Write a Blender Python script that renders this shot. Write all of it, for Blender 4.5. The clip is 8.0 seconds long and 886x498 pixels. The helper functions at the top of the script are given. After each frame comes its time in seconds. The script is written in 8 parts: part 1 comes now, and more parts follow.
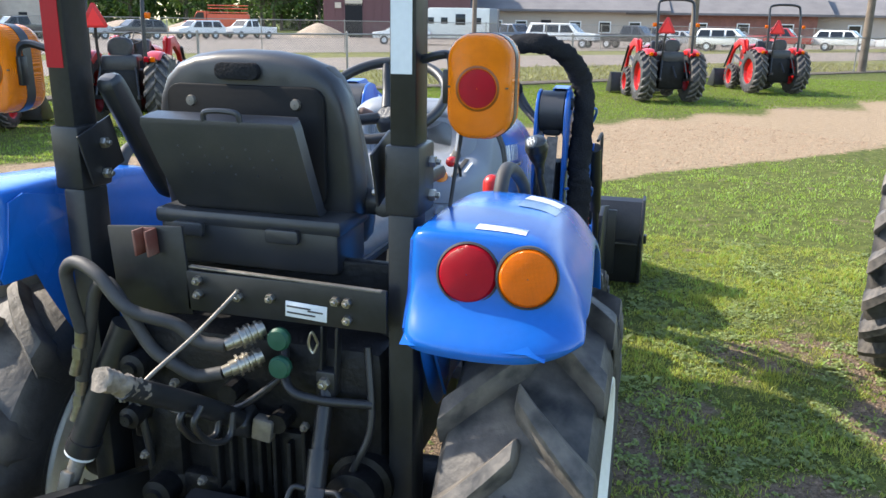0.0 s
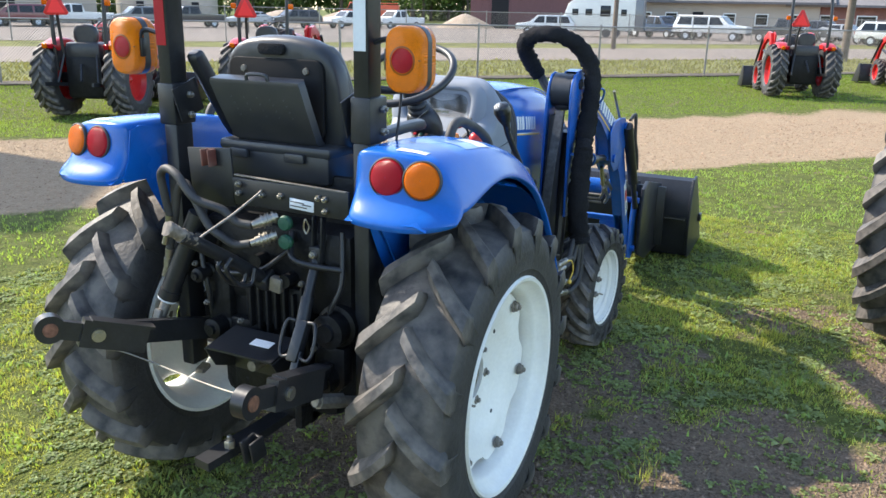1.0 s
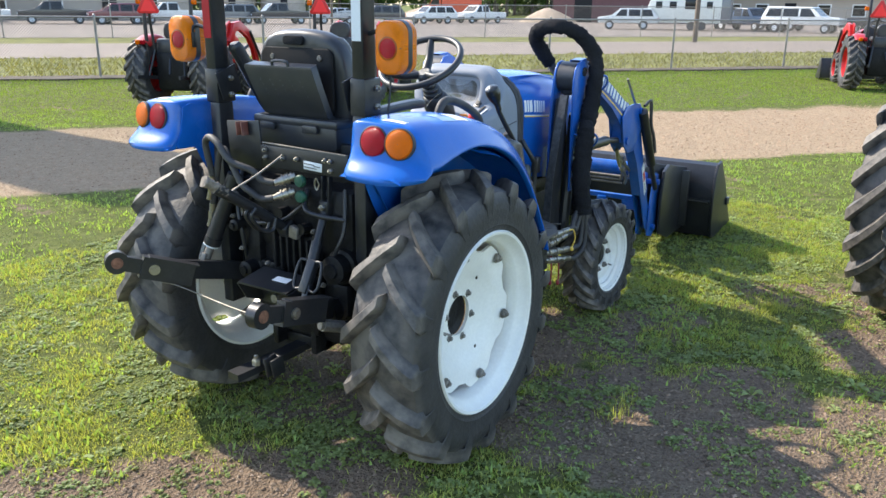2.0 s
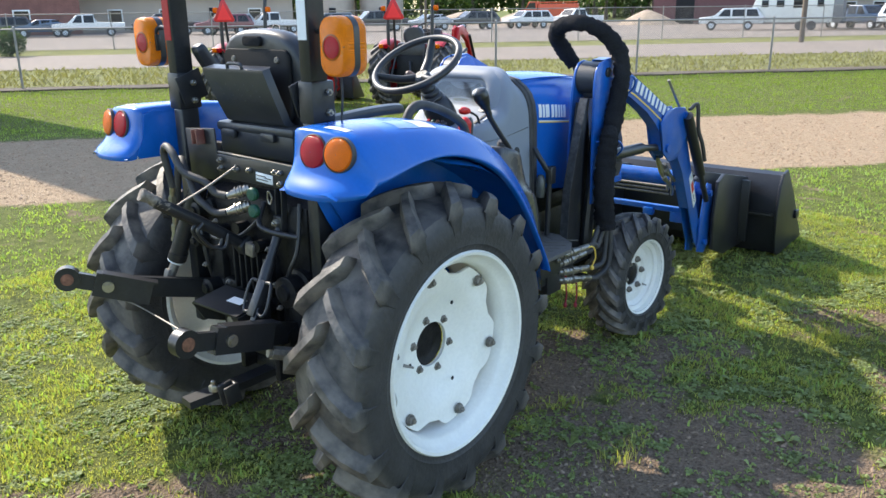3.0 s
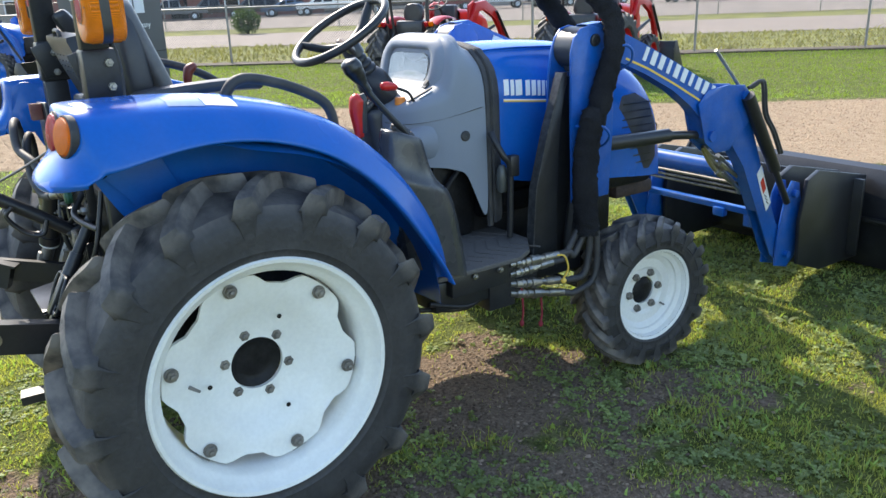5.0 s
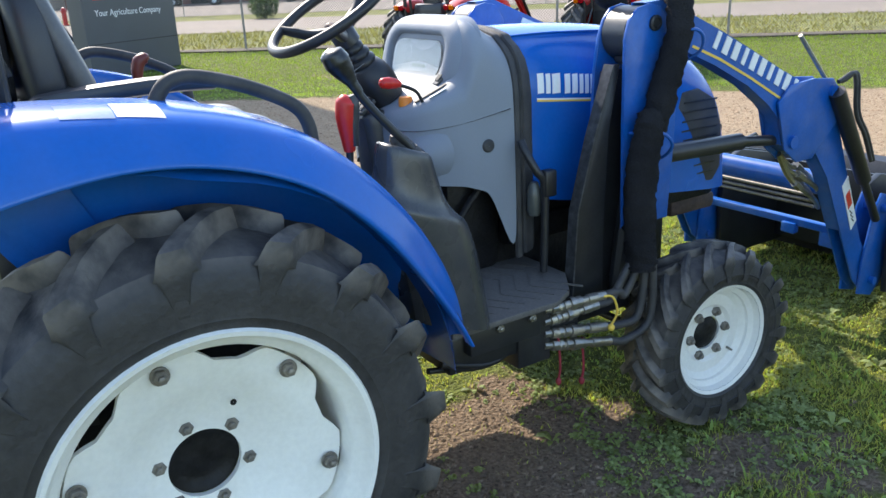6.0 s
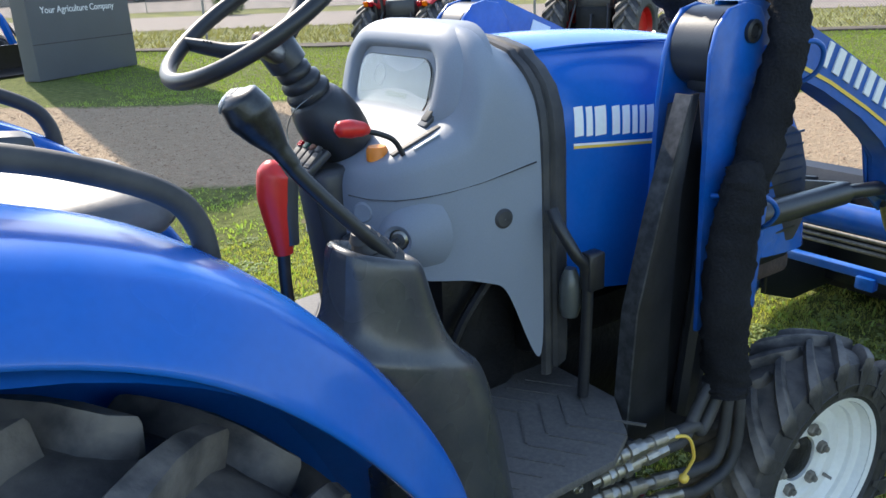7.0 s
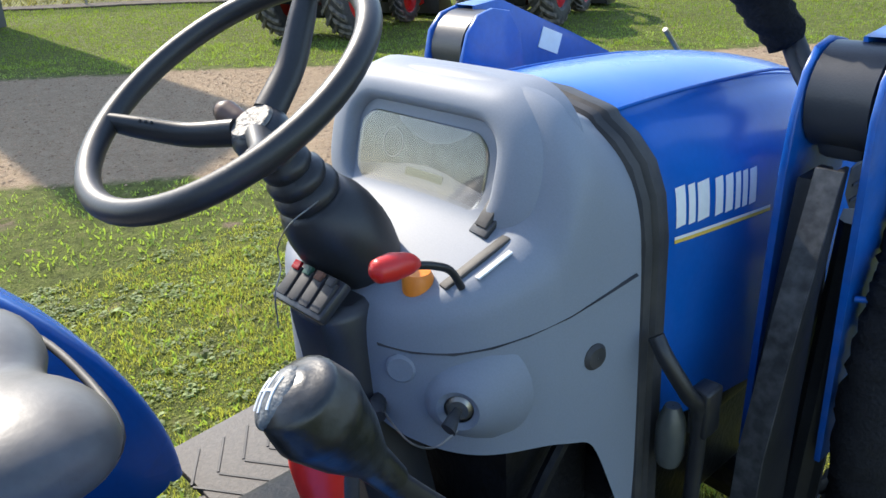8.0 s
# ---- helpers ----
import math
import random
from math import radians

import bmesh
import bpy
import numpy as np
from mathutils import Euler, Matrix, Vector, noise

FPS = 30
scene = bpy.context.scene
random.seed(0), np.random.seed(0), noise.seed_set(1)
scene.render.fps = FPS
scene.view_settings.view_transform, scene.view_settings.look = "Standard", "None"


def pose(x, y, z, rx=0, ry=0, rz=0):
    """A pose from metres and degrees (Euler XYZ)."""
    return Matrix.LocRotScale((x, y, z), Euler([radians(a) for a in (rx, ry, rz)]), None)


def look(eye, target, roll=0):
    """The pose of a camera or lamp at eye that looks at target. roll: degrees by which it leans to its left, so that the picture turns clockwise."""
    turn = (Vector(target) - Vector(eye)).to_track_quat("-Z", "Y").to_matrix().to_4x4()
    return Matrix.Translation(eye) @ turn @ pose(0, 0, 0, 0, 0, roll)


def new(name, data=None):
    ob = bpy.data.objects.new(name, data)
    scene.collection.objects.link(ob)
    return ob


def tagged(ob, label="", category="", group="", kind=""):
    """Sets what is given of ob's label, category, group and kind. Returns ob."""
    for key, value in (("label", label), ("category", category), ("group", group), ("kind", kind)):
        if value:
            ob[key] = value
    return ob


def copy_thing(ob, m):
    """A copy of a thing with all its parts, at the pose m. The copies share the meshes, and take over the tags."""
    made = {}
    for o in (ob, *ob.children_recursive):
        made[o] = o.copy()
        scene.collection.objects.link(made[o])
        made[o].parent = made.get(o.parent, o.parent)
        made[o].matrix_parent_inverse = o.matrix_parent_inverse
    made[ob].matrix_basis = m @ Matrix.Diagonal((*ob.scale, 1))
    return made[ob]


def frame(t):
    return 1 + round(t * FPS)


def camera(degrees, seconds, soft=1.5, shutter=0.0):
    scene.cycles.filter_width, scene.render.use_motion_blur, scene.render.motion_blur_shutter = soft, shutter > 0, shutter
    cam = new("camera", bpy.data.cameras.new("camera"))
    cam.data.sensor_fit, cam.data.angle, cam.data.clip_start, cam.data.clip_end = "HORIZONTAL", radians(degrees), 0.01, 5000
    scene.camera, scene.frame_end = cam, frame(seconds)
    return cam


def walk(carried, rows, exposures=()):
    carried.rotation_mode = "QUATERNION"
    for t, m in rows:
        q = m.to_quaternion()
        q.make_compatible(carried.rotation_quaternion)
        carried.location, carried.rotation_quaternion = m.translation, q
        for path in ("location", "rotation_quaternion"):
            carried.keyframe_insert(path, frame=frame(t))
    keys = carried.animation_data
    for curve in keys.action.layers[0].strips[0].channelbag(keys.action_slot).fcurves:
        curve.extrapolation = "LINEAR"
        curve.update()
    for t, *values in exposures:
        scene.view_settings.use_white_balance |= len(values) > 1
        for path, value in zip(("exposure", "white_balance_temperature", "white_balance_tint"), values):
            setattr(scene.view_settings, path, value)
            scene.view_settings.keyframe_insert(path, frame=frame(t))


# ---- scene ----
import functools

from mathutils.bvhtree import BVHTree

cam = camera(58.3, 8.0)
PATH = [
    (0, (0.849, -1.686, 1.728), (0.333, 0.168, 1.182), 0.9),
    (0.5, (1.184, -2.049, 1.766), (0.486, -0.259, 1.211), 1.0),
    (1, (1.601, -2.261, 1.75), (0.766, -0.536, 1.178), 1.2),
    (1.5, (1.898, -2.54, 1.754), (0.974, -0.865, 1.171), 1.0),
    (1.7, (2.007, -2.585, 1.764), (1.048, -0.93, 1.179), 0.9),
    (2.8, (2.349, -2.22, 1.736), (1.187, -0.699, 1.157), -0.6),
    (3, (2.348, -2.034, 1.722), (1.138, -0.548, 1.148), -0.7),
    (3.5, (2.569, -1.634, 1.679), (1.232, -0.261, 1.107), -1.0),
    (4, (2.693, -1.31, 1.681), (1.244, -0.061, 1.096), -1.3),
    (4.5, (2.773, -0.96, 1.677), (1.244, 0.175, 1.066), -1.6),
    (4.7, (2.843, -0.864, 1.655), (1.286, 0.236, 1.047), -2.0),
    (5.8, (2.369, -0.475, 1.603), (0.772, 0.542, 0.956), -2.2),
    (6, (2.241, -0.363, 1.586), (0.645, 0.652, 0.937), -2.4),
    (6.5, (1.886, -0.107, 1.563), (0.304, 0.935, 0.919), -2.4),
    (7, (1.48, 0.089, 1.567), (-0.076, 1.157, 0.905), -2.4),
    (7.5, (1.143, 0.222, 1.604), (-0.347, 1.358, 0.904), -2.1),
    (8, (0.872, 0.253, 1.689), (-0.5, 1.475, 0.899), -2.5),
]
walk(cam, [(t, look(eye, target, roll)) for t, eye, target, roll in PATH], [(0.0, 1.86), (6.5, 1.84), (7.0, 1.78), (7.5, 1.73), (8.0, 1.64)])

# ---- world, sun and exposure ----
SUN_AZ, SUN_EL = radians(177), radians(39.6)
world = bpy.data.worlds.new("sky")
scene.world = world
world.use_nodes = True
wn = world.node_tree
sky = wn.nodes.new("ShaderNodeTexSky")
sky.sky_type, sky.sun_disc = "NISHITA", False
sky.sun_elevation, sky.sun_rotation = SUN_EL, math.pi / 2 - SUN_AZ
sky.air_density, sky.dust_density = 1.0, 0.8
wn.links.new(sky.outputs[0], wn.nodes["Background"].inputs[0])
wn.nodes["Background"].inputs[1].default_value = 0.132
sun = new("sun", bpy.data.lights.new("sun", "SUN"))
sun.data.energy, sun.data.angle, sun.data.color = 2.65, radians(0.6), (1.0, 0.91, 0.78)
sun.matrix_world = look((math.cos(SUN_AZ) * math.cos(SUN_EL) * 50, math.sin(SUN_AZ) * math.cos(SUN_EL) * 50, math.sin(SUN_EL) * 50), (0, 0, 0))
scene.view_settings.exposure = 1.88


# ---- materials ----
def surf(name, col, rough=0.5, metal=0.0, var=0.12, scale=6.0, bump=0.05, bscale=80.0, coat=0.0, dust=0.0, island=0.0, alpha=1.0, dustcol=(0.42, 0.36, 0.28), spec=0.5, tread=0.0):
    m = bpy.data.materials.new(name)
    m.use_nodes = True
    t = m.node_tree
    p = t.nodes["Principled BSDF"]
    p.inputs["Metallic"].default_value = metal
    p.inputs["Coat Weight"].default_value = coat
    p.inputs["Coat Roughness"].default_value = 0.08
    p.inputs["Specular IOR Level"].default_value = spec
    tc = t.nodes.new("ShaderNodeTexCoord")

    def noise_node(sc, detail):
        n = t.nodes.new("ShaderNodeTexNoise")
        n.inputs["Scale"].default_value, n.inputs["Detail"].default_value = sc, detail
        t.links.new(tc.outputs["Object"], n.inputs["Vector"])
        return n

    big, fine = noise_node(scale, 3.0), noise_node(bscale, 4.0)
    ramp = t.nodes.new("ShaderNodeMapRange")
    ramp.inputs[1].default_value, ramp.inputs[2].default_value = 0.3, 0.7
    ramp.inputs[3].default_value, ramp.inputs[4].default_value = 1 - var, 1 + var
    t.links.new(big.outputs[0], ramp.inputs[0])
    mul = t.nodes.new("ShaderNodeMix")
    mul.data_type, mul.blend_type = "RGBA", "MULTIPLY"
    mul.inputs[0].default_value = 1.0
    mul.inputs[6].default_value = (*col, 1)
    t.links.new(ramp.outputs[0], mul.inputs[7])
    last = mul.outputs[2]
    ramp2 = t.nodes.new("ShaderNodeMapRange")
    ramp2.inputs[1].default_value, ramp2.inputs[2].default_value = 0.3, 0.7
    ramp2.inputs[3].default_value, ramp2.inputs[4].default_value = 1 - var * 0.7, 1 + var * 0.7
    t.links.new(fine.outputs[0], ramp2.inputs[0])
    mul2 = t.nodes.new("ShaderNodeMix")
    mul2.data_type, mul2.blend_type = "RGBA", "MULTIPLY"
    mul2.inputs[0].default_value = 1.0
    t.links.new(last, mul2.inputs[6])
    t.links.new(ramp2.outputs[0], mul2.inputs[7])
    last = mul2.outputs[2]
    if island:
        g = t.nodes.new("ShaderNodeNewGeometry")
        r3 = t.nodes.new("ShaderNodeMapRange")
        r3.inputs[3].default_value, r3.inputs[4].default_value = 1 - island, 1 + island
        t.links.new(g.outputs["Random Per Island"], r3.inputs[0])
        m3 = t.nodes.new("ShaderNodeMix")
        m3.data_type, m3.blend_type = "RGBA", "MULTIPLY"
        m3.inputs[0].default_value = 1.0
        t.links.new(last, m3.inputs[6])
        t.links.new(r3.outputs[0], m3.inputs[7])
        last = m3.outputs[2]
    if dust:
        dn = noise_node(scale * 2.3, 6.0)
        dr = t.nodes.new("ShaderNodeMapRange")
        dr.inputs[1].default_value, dr.inputs[2].default_value = (0.30, 0.62) if tread else (0.42, 0.72)
        dr.inputs[3].default_value, dr.inputs[4].default_value = 0.0, dust
        t.links.new(dn.outputs[0], dr.inputs[0])
        amount = dr.outputs[0]
        if tread:
            # road dirt lies on the running face of a wheel of this radius, little of it on the walls
            sx = t.nodes.new("ShaderNodeSeparateXYZ")
            t.links.new(tc.outputs["Object"], sx.inputs[0])
            cx = t.nodes.new("ShaderNodeCombineXYZ")
            t.links.new(sx.outputs[1], cx.inputs[1])
            t.links.new(sx.outputs[2], cx.inputs[2])
            ln = t.nodes.new("ShaderNodeVectorMath")
            ln.operation = "LENGTH"
            t.links.new(cx.outputs[0], ln.inputs[0])
            rg = t.nodes.new("ShaderNodeMapRange")
            rg.inputs[1].default_value, rg.inputs[2].default_value = tread * 0.83, tread * 0.945
            rg.inputs[3].default_value, rg.inputs[4].default_value = 0.08, 1.0
            t.links.new(ln.outputs["Value"], rg.inputs[0])
            ml = t.nodes.new("ShaderNodeMath")
            ml.operation = "MULTIPLY"
            t.links.new(amount, ml.inputs[0])
            t.links.new(rg.outputs[0], ml.inputs[1])
            amount = ml.outputs[0]
        dm = t.nodes.new("ShaderNodeMix")
        dm.data_type = "RGBA"
        t.links.new(amount, dm.inputs[0])
        t.links.new(last, dm.inputs[6])
        dm.inputs[7].default_value = (*dustcol, 1)
        last = dm.outputs[2]
    t.links.new(last, p.inputs["Base Color"])
    rr = t.nodes.new("ShaderNodeMapRange")
    rr.inputs[3].default_value, rr.inputs[4].default_value = max(0.02, rough - 0.08), min(1.0, rough + 0.08)
    t.links.new(big.outputs[0], rr.inputs[0])
    t.links.new(rr.outputs[0], p.inputs["Roughness"])
    if bump:
        b = t.nodes.new("ShaderNodeBump")
        b.inputs["Strength"].default_value, b.inputs["Distance"].default_value = bump, 0.01
        t.links.new(fine.outputs[0], b.inputs["Height"])
        t.links.new(b.outputs[0], p.inputs["Normal"])
    return m


BLUE = surf("blue paint", (0.004, 0.104, 0.43), 0.25, var=0.06, bump=0.006, coat=0.14, dust=0.04, scale=3, spec=0.3)
BLUE_METAL = surf("blue steel paint", (0.004, 0.085, 0.36), 0.34, var=0.12, bump=0.02, coat=0.1, dust=0.08, spec=0.35)
BLACK_PAINT = surf("black steel paint", (0.0150, 0.0158, 0.0185), 0.38, var=0.25, bump=0.03, coat=0.0, dust=0.015, spec=0.45)
SCUFFED_LIT = surf("scuffed black paint paled by light", (0.030, 0.031, 0.033), 0.38, var=0.3, scale=20, bump=0.05, dust=0.35, dustcol=(0.16, 0.16, 0.16))
BLACK_PLASTIC = surf("charcoal plastic", (0.027, 0.029, 0.034), 0.38, var=0.12, bump=0.05, bscale=300, dust=0.03)
SOFT_BLACK = surf("black rubber", (0.029, 0.029, 0.031), 0.62, var=0.15, bump=0.05, dust=0.08)
FABRIC = surf("black woven sleeve", (0.019, 0.019, 0.021), 0.95, var=0.3, bump=0.5, bscale=160, spec=0.1)
TYRE = surf("tyre rubber", (0.030, 0.030, 0.033), 0.62, var=0.22, scale=7, bump=0.10, bscale=140, dust=0.30, dustcol=(0.12, 0.102, 0.085))


@functools.lru_cache(None)
def tread_rubber(R):
    """Dark tyre rubber with tan dirt on the running face of a tyre of radius R."""
    return surf("dirty tread rubber", (0.024, 0.0235, 0.025), 0.62, var=0.3, scale=7, bump=0.28, bscale=60, dust=0.8, dustcol=(0.190, 0.165, 0.140), tread=R)


RIM = surf("white wheel enamel", (0.78, 0.77, 0.72), 0.38, var=0.05, bump=0.01, dust=0.12, scale=4)
GREY = surf("grey moulded plastic", (0.216, 0.239, 0.276), 0.55, var=0.06, bump=0.04, bscale=400, scale=3, spec=0.3)
STEEL = surf("plated steel", (0.34, 0.32, 0.28), 0.38, metal=0.9, var=0.2, bump=0.05, dust=0.15)
DULL_STEEL = surf("weathered steel", (0.20, 0.185, 0.165), 0.55, metal=0.6, var=0.3, bump=0.1, dust=0.2)
RUST = surf("rusty steel", (0.16, 0.07, 0.04), 0.8, var=0.4, bump=0.25, scale=30)
CAST = surf("oily black casting", (0.0085, 0.0085, 0.0096), 0.45, var=0.4, bump=0.2, scale=14, spec=0.2, dust=0.01)


def lens(name, col, scale, ringed=False):
    """Moulded lamp plastic with fine raised ribs, straight or in rings."""
    m = surf(name, col, 0.22, var=0.10, scale=30, bump=0.25, bscale=500, spec=0.18)
    t = m.node_tree
    b = [n for n in t.nodes if n.type == "BUMP"][0]
    tc = [n for n in t.nodes if n.type == "TEX_COORD"][0]
    hs = []
    for axis in ("X", "Z"):
        w = t.nodes.new("ShaderNodeTexWave")
        w.bands_direction = axis
        if ringed:
            w.wave_type, w.rings_direction = "RINGS", "Y"
        w.inputs["Scale"].default_value, w.inputs["Distortion"].default_value = scale, 1.2
        t.links.new(tc.outputs["Object"], w.inputs["Vector"])
        hs.append(w.outputs["Fac"])
    add = t.nodes.new("ShaderNodeMath")
    add.operation = "ADD"
    t.links.new(hs[0], add.inputs[0])
    t.links.new(hs[1], add.inputs[1])
    # relief shading also goes into the colour: lighter ribs, darker grooves
    p = t.nodes["Principled BSDF"]
    old = p.inputs["Base Color"].links[0].from_socket
    mr = t.nodes.new("ShaderNodeMapRange")
    mr.inputs[2].default_value, mr.inputs[3].default_value, mr.inputs[4].default_value = 2.0, 0.66, 1.18
    t.links.new(add.outputs[0], mr.inputs[0])
    mm = t.nodes.new("ShaderNodeMix")
    mm.data_type, mm.blend_type = "RGBA", "MULTIPLY"
    mm.inputs[0].default_value = 1.0
    t.links.new(old, mm.inputs[6])
    t.links.new(mr.outputs[0], mm.inputs[7])
    t.links.new(mm.outputs[2], p.inputs["Base Color"])
    b.inputs["Strength"].default_value, b.inputs["Distance"].default_value = 0.35, 0.002
    t.links.new(add.outputs[0], b.inputs["Height"])
    return m


RED_LENS = lens("red lens", (0.36, 0.003, 0.012), 260.0)
AMBER_LENS = lens("amber lens", (0.70, 0.135, 0.001), 150.0)
FLASHER_LENS = lens("amber flasher lens", (0.74, 0.185, 0.002), 210.0, True)
RED_KNOB = surf("red plastic", (0.55, 0.02, 0.015), 0.35, var=0.05, bump=0.02)
ORANGE_KNOB = surf("orange plastic", (0.75, 0.22, 0.02), 0.4, var=0.05, bump=0.02)
WHITE = surf("white decal", (0.78, 0.78, 0.76), 0.45, var=0.05, bump=0.0)
YELLOW = surf("yellow decal", (0.78, 0.52, 0.08), 0.45, var=0.05, bump=0.0)
SILVER = surf("silver reflector", (0.62, 0.65, 0.68), 0.4, var=0.05, bump=0.05)
GREEN_CAP = surf("green plastic cap", (0.012, 0.070, 0.042), 0.5, var=0.1)
VINYL = surf("worn black vinyl", (0.05, 0.05, 0.05), 0.38, var=0.12, bump=0.06, dust=0.10)


def leafy(name, col, glow, island=0.4, scale=1.6):
    """Thin leaves that let some sunlight through."""
    m = surf(name, col, 0.6, var=0.25, scale=scale, bump=0, island=island, spec=0.25)
    t = m.node_tree
    p = t.nodes["Principled BSDF"]
    tr = t.nodes.new("ShaderNodeBsdfTranslucent")
    tr.inputs[0].default_value = (*glow, 1)
    mx = t.nodes.new("ShaderNodeMixShader")
    mx.inputs[0].default_value = 0.36
    t.links.new(p.outputs[0], mx.inputs[1])
    t.links.new(tr.outputs[0], mx.inputs[2])
    t.links.new(mx.outputs[0], t.nodes["Material Output"].inputs[0])
    return m


# ---- mesh helpers ----
def part(name, bm, material, parent=None, label="", smooth=35, sub=0, loc=None, kind=""):
    bmesh.ops.remove_doubles(bm, verts=bm.verts, dist=1e-5)
    bmesh.ops.recalc_face_normals(bm, faces=bm.faces)
    me = bpy.data.meshes.new(name)
    bm.to_mesh(me)
    bm.free()
    if smooth:
        me.polygons.foreach_set("use_smooth", [True] * len(me.polygons))
        me.set_sharp_from_angle(angle=radians(smooth))
    me.materials.append(material)
    ob = new(name, me)
    ob.parent = parent
    if loc:
        ob.location = loc
    if sub:
        s = ob.modifiers.new("round", "SUBSURF")
        s.levels = s.render_levels = sub
    if label:
        ob["label"] = label
    if kind:
        ob["kind"] = kind
    return ob


def thing(name, loc, label, category, group="", rz=0.0):
    e = new(name)
    e.empty_display_size = 0.2
    e.matrix_basis = pose(*loc, 0, 0, rz)
    return tagged(e, label, category, group)


def B():
    return bmesh.new()


def box(bm, c, s, rot=(0, 0, 0), bev=0.004):
    m = pose(*c, *rot) @ Matrix.Diagonal((*s, 1))
    vs = bmesh.ops.create_cube(bm, size=1, matrix=m)["verts"]
    if bev:
        es = list({e for v in vs for e in v.link_edges})
        bmesh.ops.bevel(bm, geom=es, offset=min(bev, min(s) * 0.45), segments=2, affect="EDGES", profile=0.5)
    return bm


def rings(bm, secs, loop=True, caps=True, close=False):
    """Faces between rows of points; loop closes each row, close joins the last row to the first."""
    rows = [[bm.verts.new(p) for p in s] for s in secs]
    n = len(rows[0])
    pairs = list(zip(rows, rows[1:])) + ([(rows[-1], rows[0])] if close else [])
    for a, b in pairs:
        for i in range(n if loop else n - 1):
            j = (i + 1) % n
            try:
                bm.faces.new((a[i], a[j], b[j], b[i]))
            except ValueError:
                pass
    if caps and loop and not close:
        for r in (rows[0], rows[-1]):
            try:
                bm.faces.new(r)
            except ValueError:
                pass
    return bm


def spline(pts, n=6):
    pts = [Vector(p) for p in pts]
    if len(pts) < 3:
        return pts
    ext = [pts[0] * 2 - pts[1]] + pts + [pts[-1] * 2 - pts[-2]]
    out = []
    for i in range(1, len(ext) - 2):
        p0, p1, p2, p3 = ext[i - 1 : i + 3]
        for k in range(n):
            t = k / n
            out.append(0.5 * ((2 * p1) + (p2 - p0) * t + (2 * p0 - 5 * p1 + 4 * p2 - p3) * t * t + (3 * p1 - p0 - 3 * p2 + p3) * t ** 3))
    return out + [pts[-1]]


def tube(bm, pts, r, seg=10, n=6, caps=True, flat=1.0, rough=0.0):
    """A round bar along a smooth line; r is one radius or one for each given point; flat squeezes it upright."""
    path = spline(pts, n)
    rs = [r] * len(path) if not isinstance(r, (list, tuple)) else [float(v) for v in np.interp(np.linspace(0, len(r) - 1, len(path)), range(len(r)), r)]
    up, secs = None, []
    for i, p in enumerate(path):
        d = (path[min(i + 1, len(path) - 1)] - path[max(i - 1, 0)]).normalized()
        if up is None:
            up = d.orthogonal().normalized()
        up = (up - d * up.dot(d)).normalized()
        side = d.cross(up)
        q = rs[i]
        secs.append([p + (side * math.cos(a) + up * math.sin(a) * flat) * q * (1 + (random.uniform(-rough, rough) if rough else 0)) for a in (2 * math.pi * k / seg for k in range(seg))])
    return rings(bm, secs, caps=caps)


def rod(bm, a, b, r, r2=None, seg=12):
    return tube(bm, [a, b], [r, r if r2 is None else r2], seg)


def stepped(bm, p, q, steps, seg=14):
    """One turned piece from p to q; steps: rows of start, end and radius along it."""
    p, q = Vector(p), Vector(q)
    d = (q - p).normalized()
    u = d.orthogonal().normalized()
    v = d.cross(u)
    secs = []
    for f0, f1, r in steps:
        for f in (f0, f1):
            c = p.lerp(q, f)
            secs.append([c + (u * math.cos(a) + v * math.sin(a)) * r for a in (2 * math.pi * k / seg for k in range(seg))])
    return rings(bm, secs)


def lathe(bm, prof, c=(0, 0, 0), axis="x", seg=48, side=1, loop=False):
    """prof: rows of radius and height along the axis."""
    secs = []
    for k in range(seg):
        a = 2 * math.pi * k / seg
        row = []
        for r, h in prof:
            u, v, w = r * math.cos(a), r * math.sin(a), h * side
            row.append(Vector(c) + Vector({"x": (w, u, v), "y": (u, w, v), "z": (u, v, w)}[axis]))
        secs.append(row)
    return rings(bm, secs, loop=loop, caps=False, close=True)


def prism(bm, pts, axis, a, b, bev=0.004):
    """An outline of two coordinates, drawn out along the third from a to b."""
    def at(p, w):
        return {"x": (w, p[0], p[1]), "y": (p[0], w, p[1]), "z": (p[0], p[1], w)}[axis]
    lo, hi = [bm.verts.new(at(p, a)) for p in pts], [bm.verts.new(at(p, b)) for p in pts]
    n, fs = len(pts), []
    for i in range(n):
        fs.append(bm.faces.new((lo[i], lo[(i + 1) % n], hi[(i + 1) % n], hi[i])))
    fs += [bm.faces.new(lo), bm.faces.new(hi[::-1])]
    if bev:
        es = list({e for f in fs[-2:] for e in f.edges})
        bmesh.ops.bevel(bm, geom=es, offset=bev, segments=2, affect="EDGES", profile=0.5)
    return bm


def ball(bm, c, r, scale=(1, 1, 1), seg=16):
    bmesh.ops.create_uvsphere(bm, u_segments=seg, v_segments=max(6, seg // 2), radius=r, matrix=pose(*c) @ Matrix.Diagonal((*scale, 1)))
    return bm


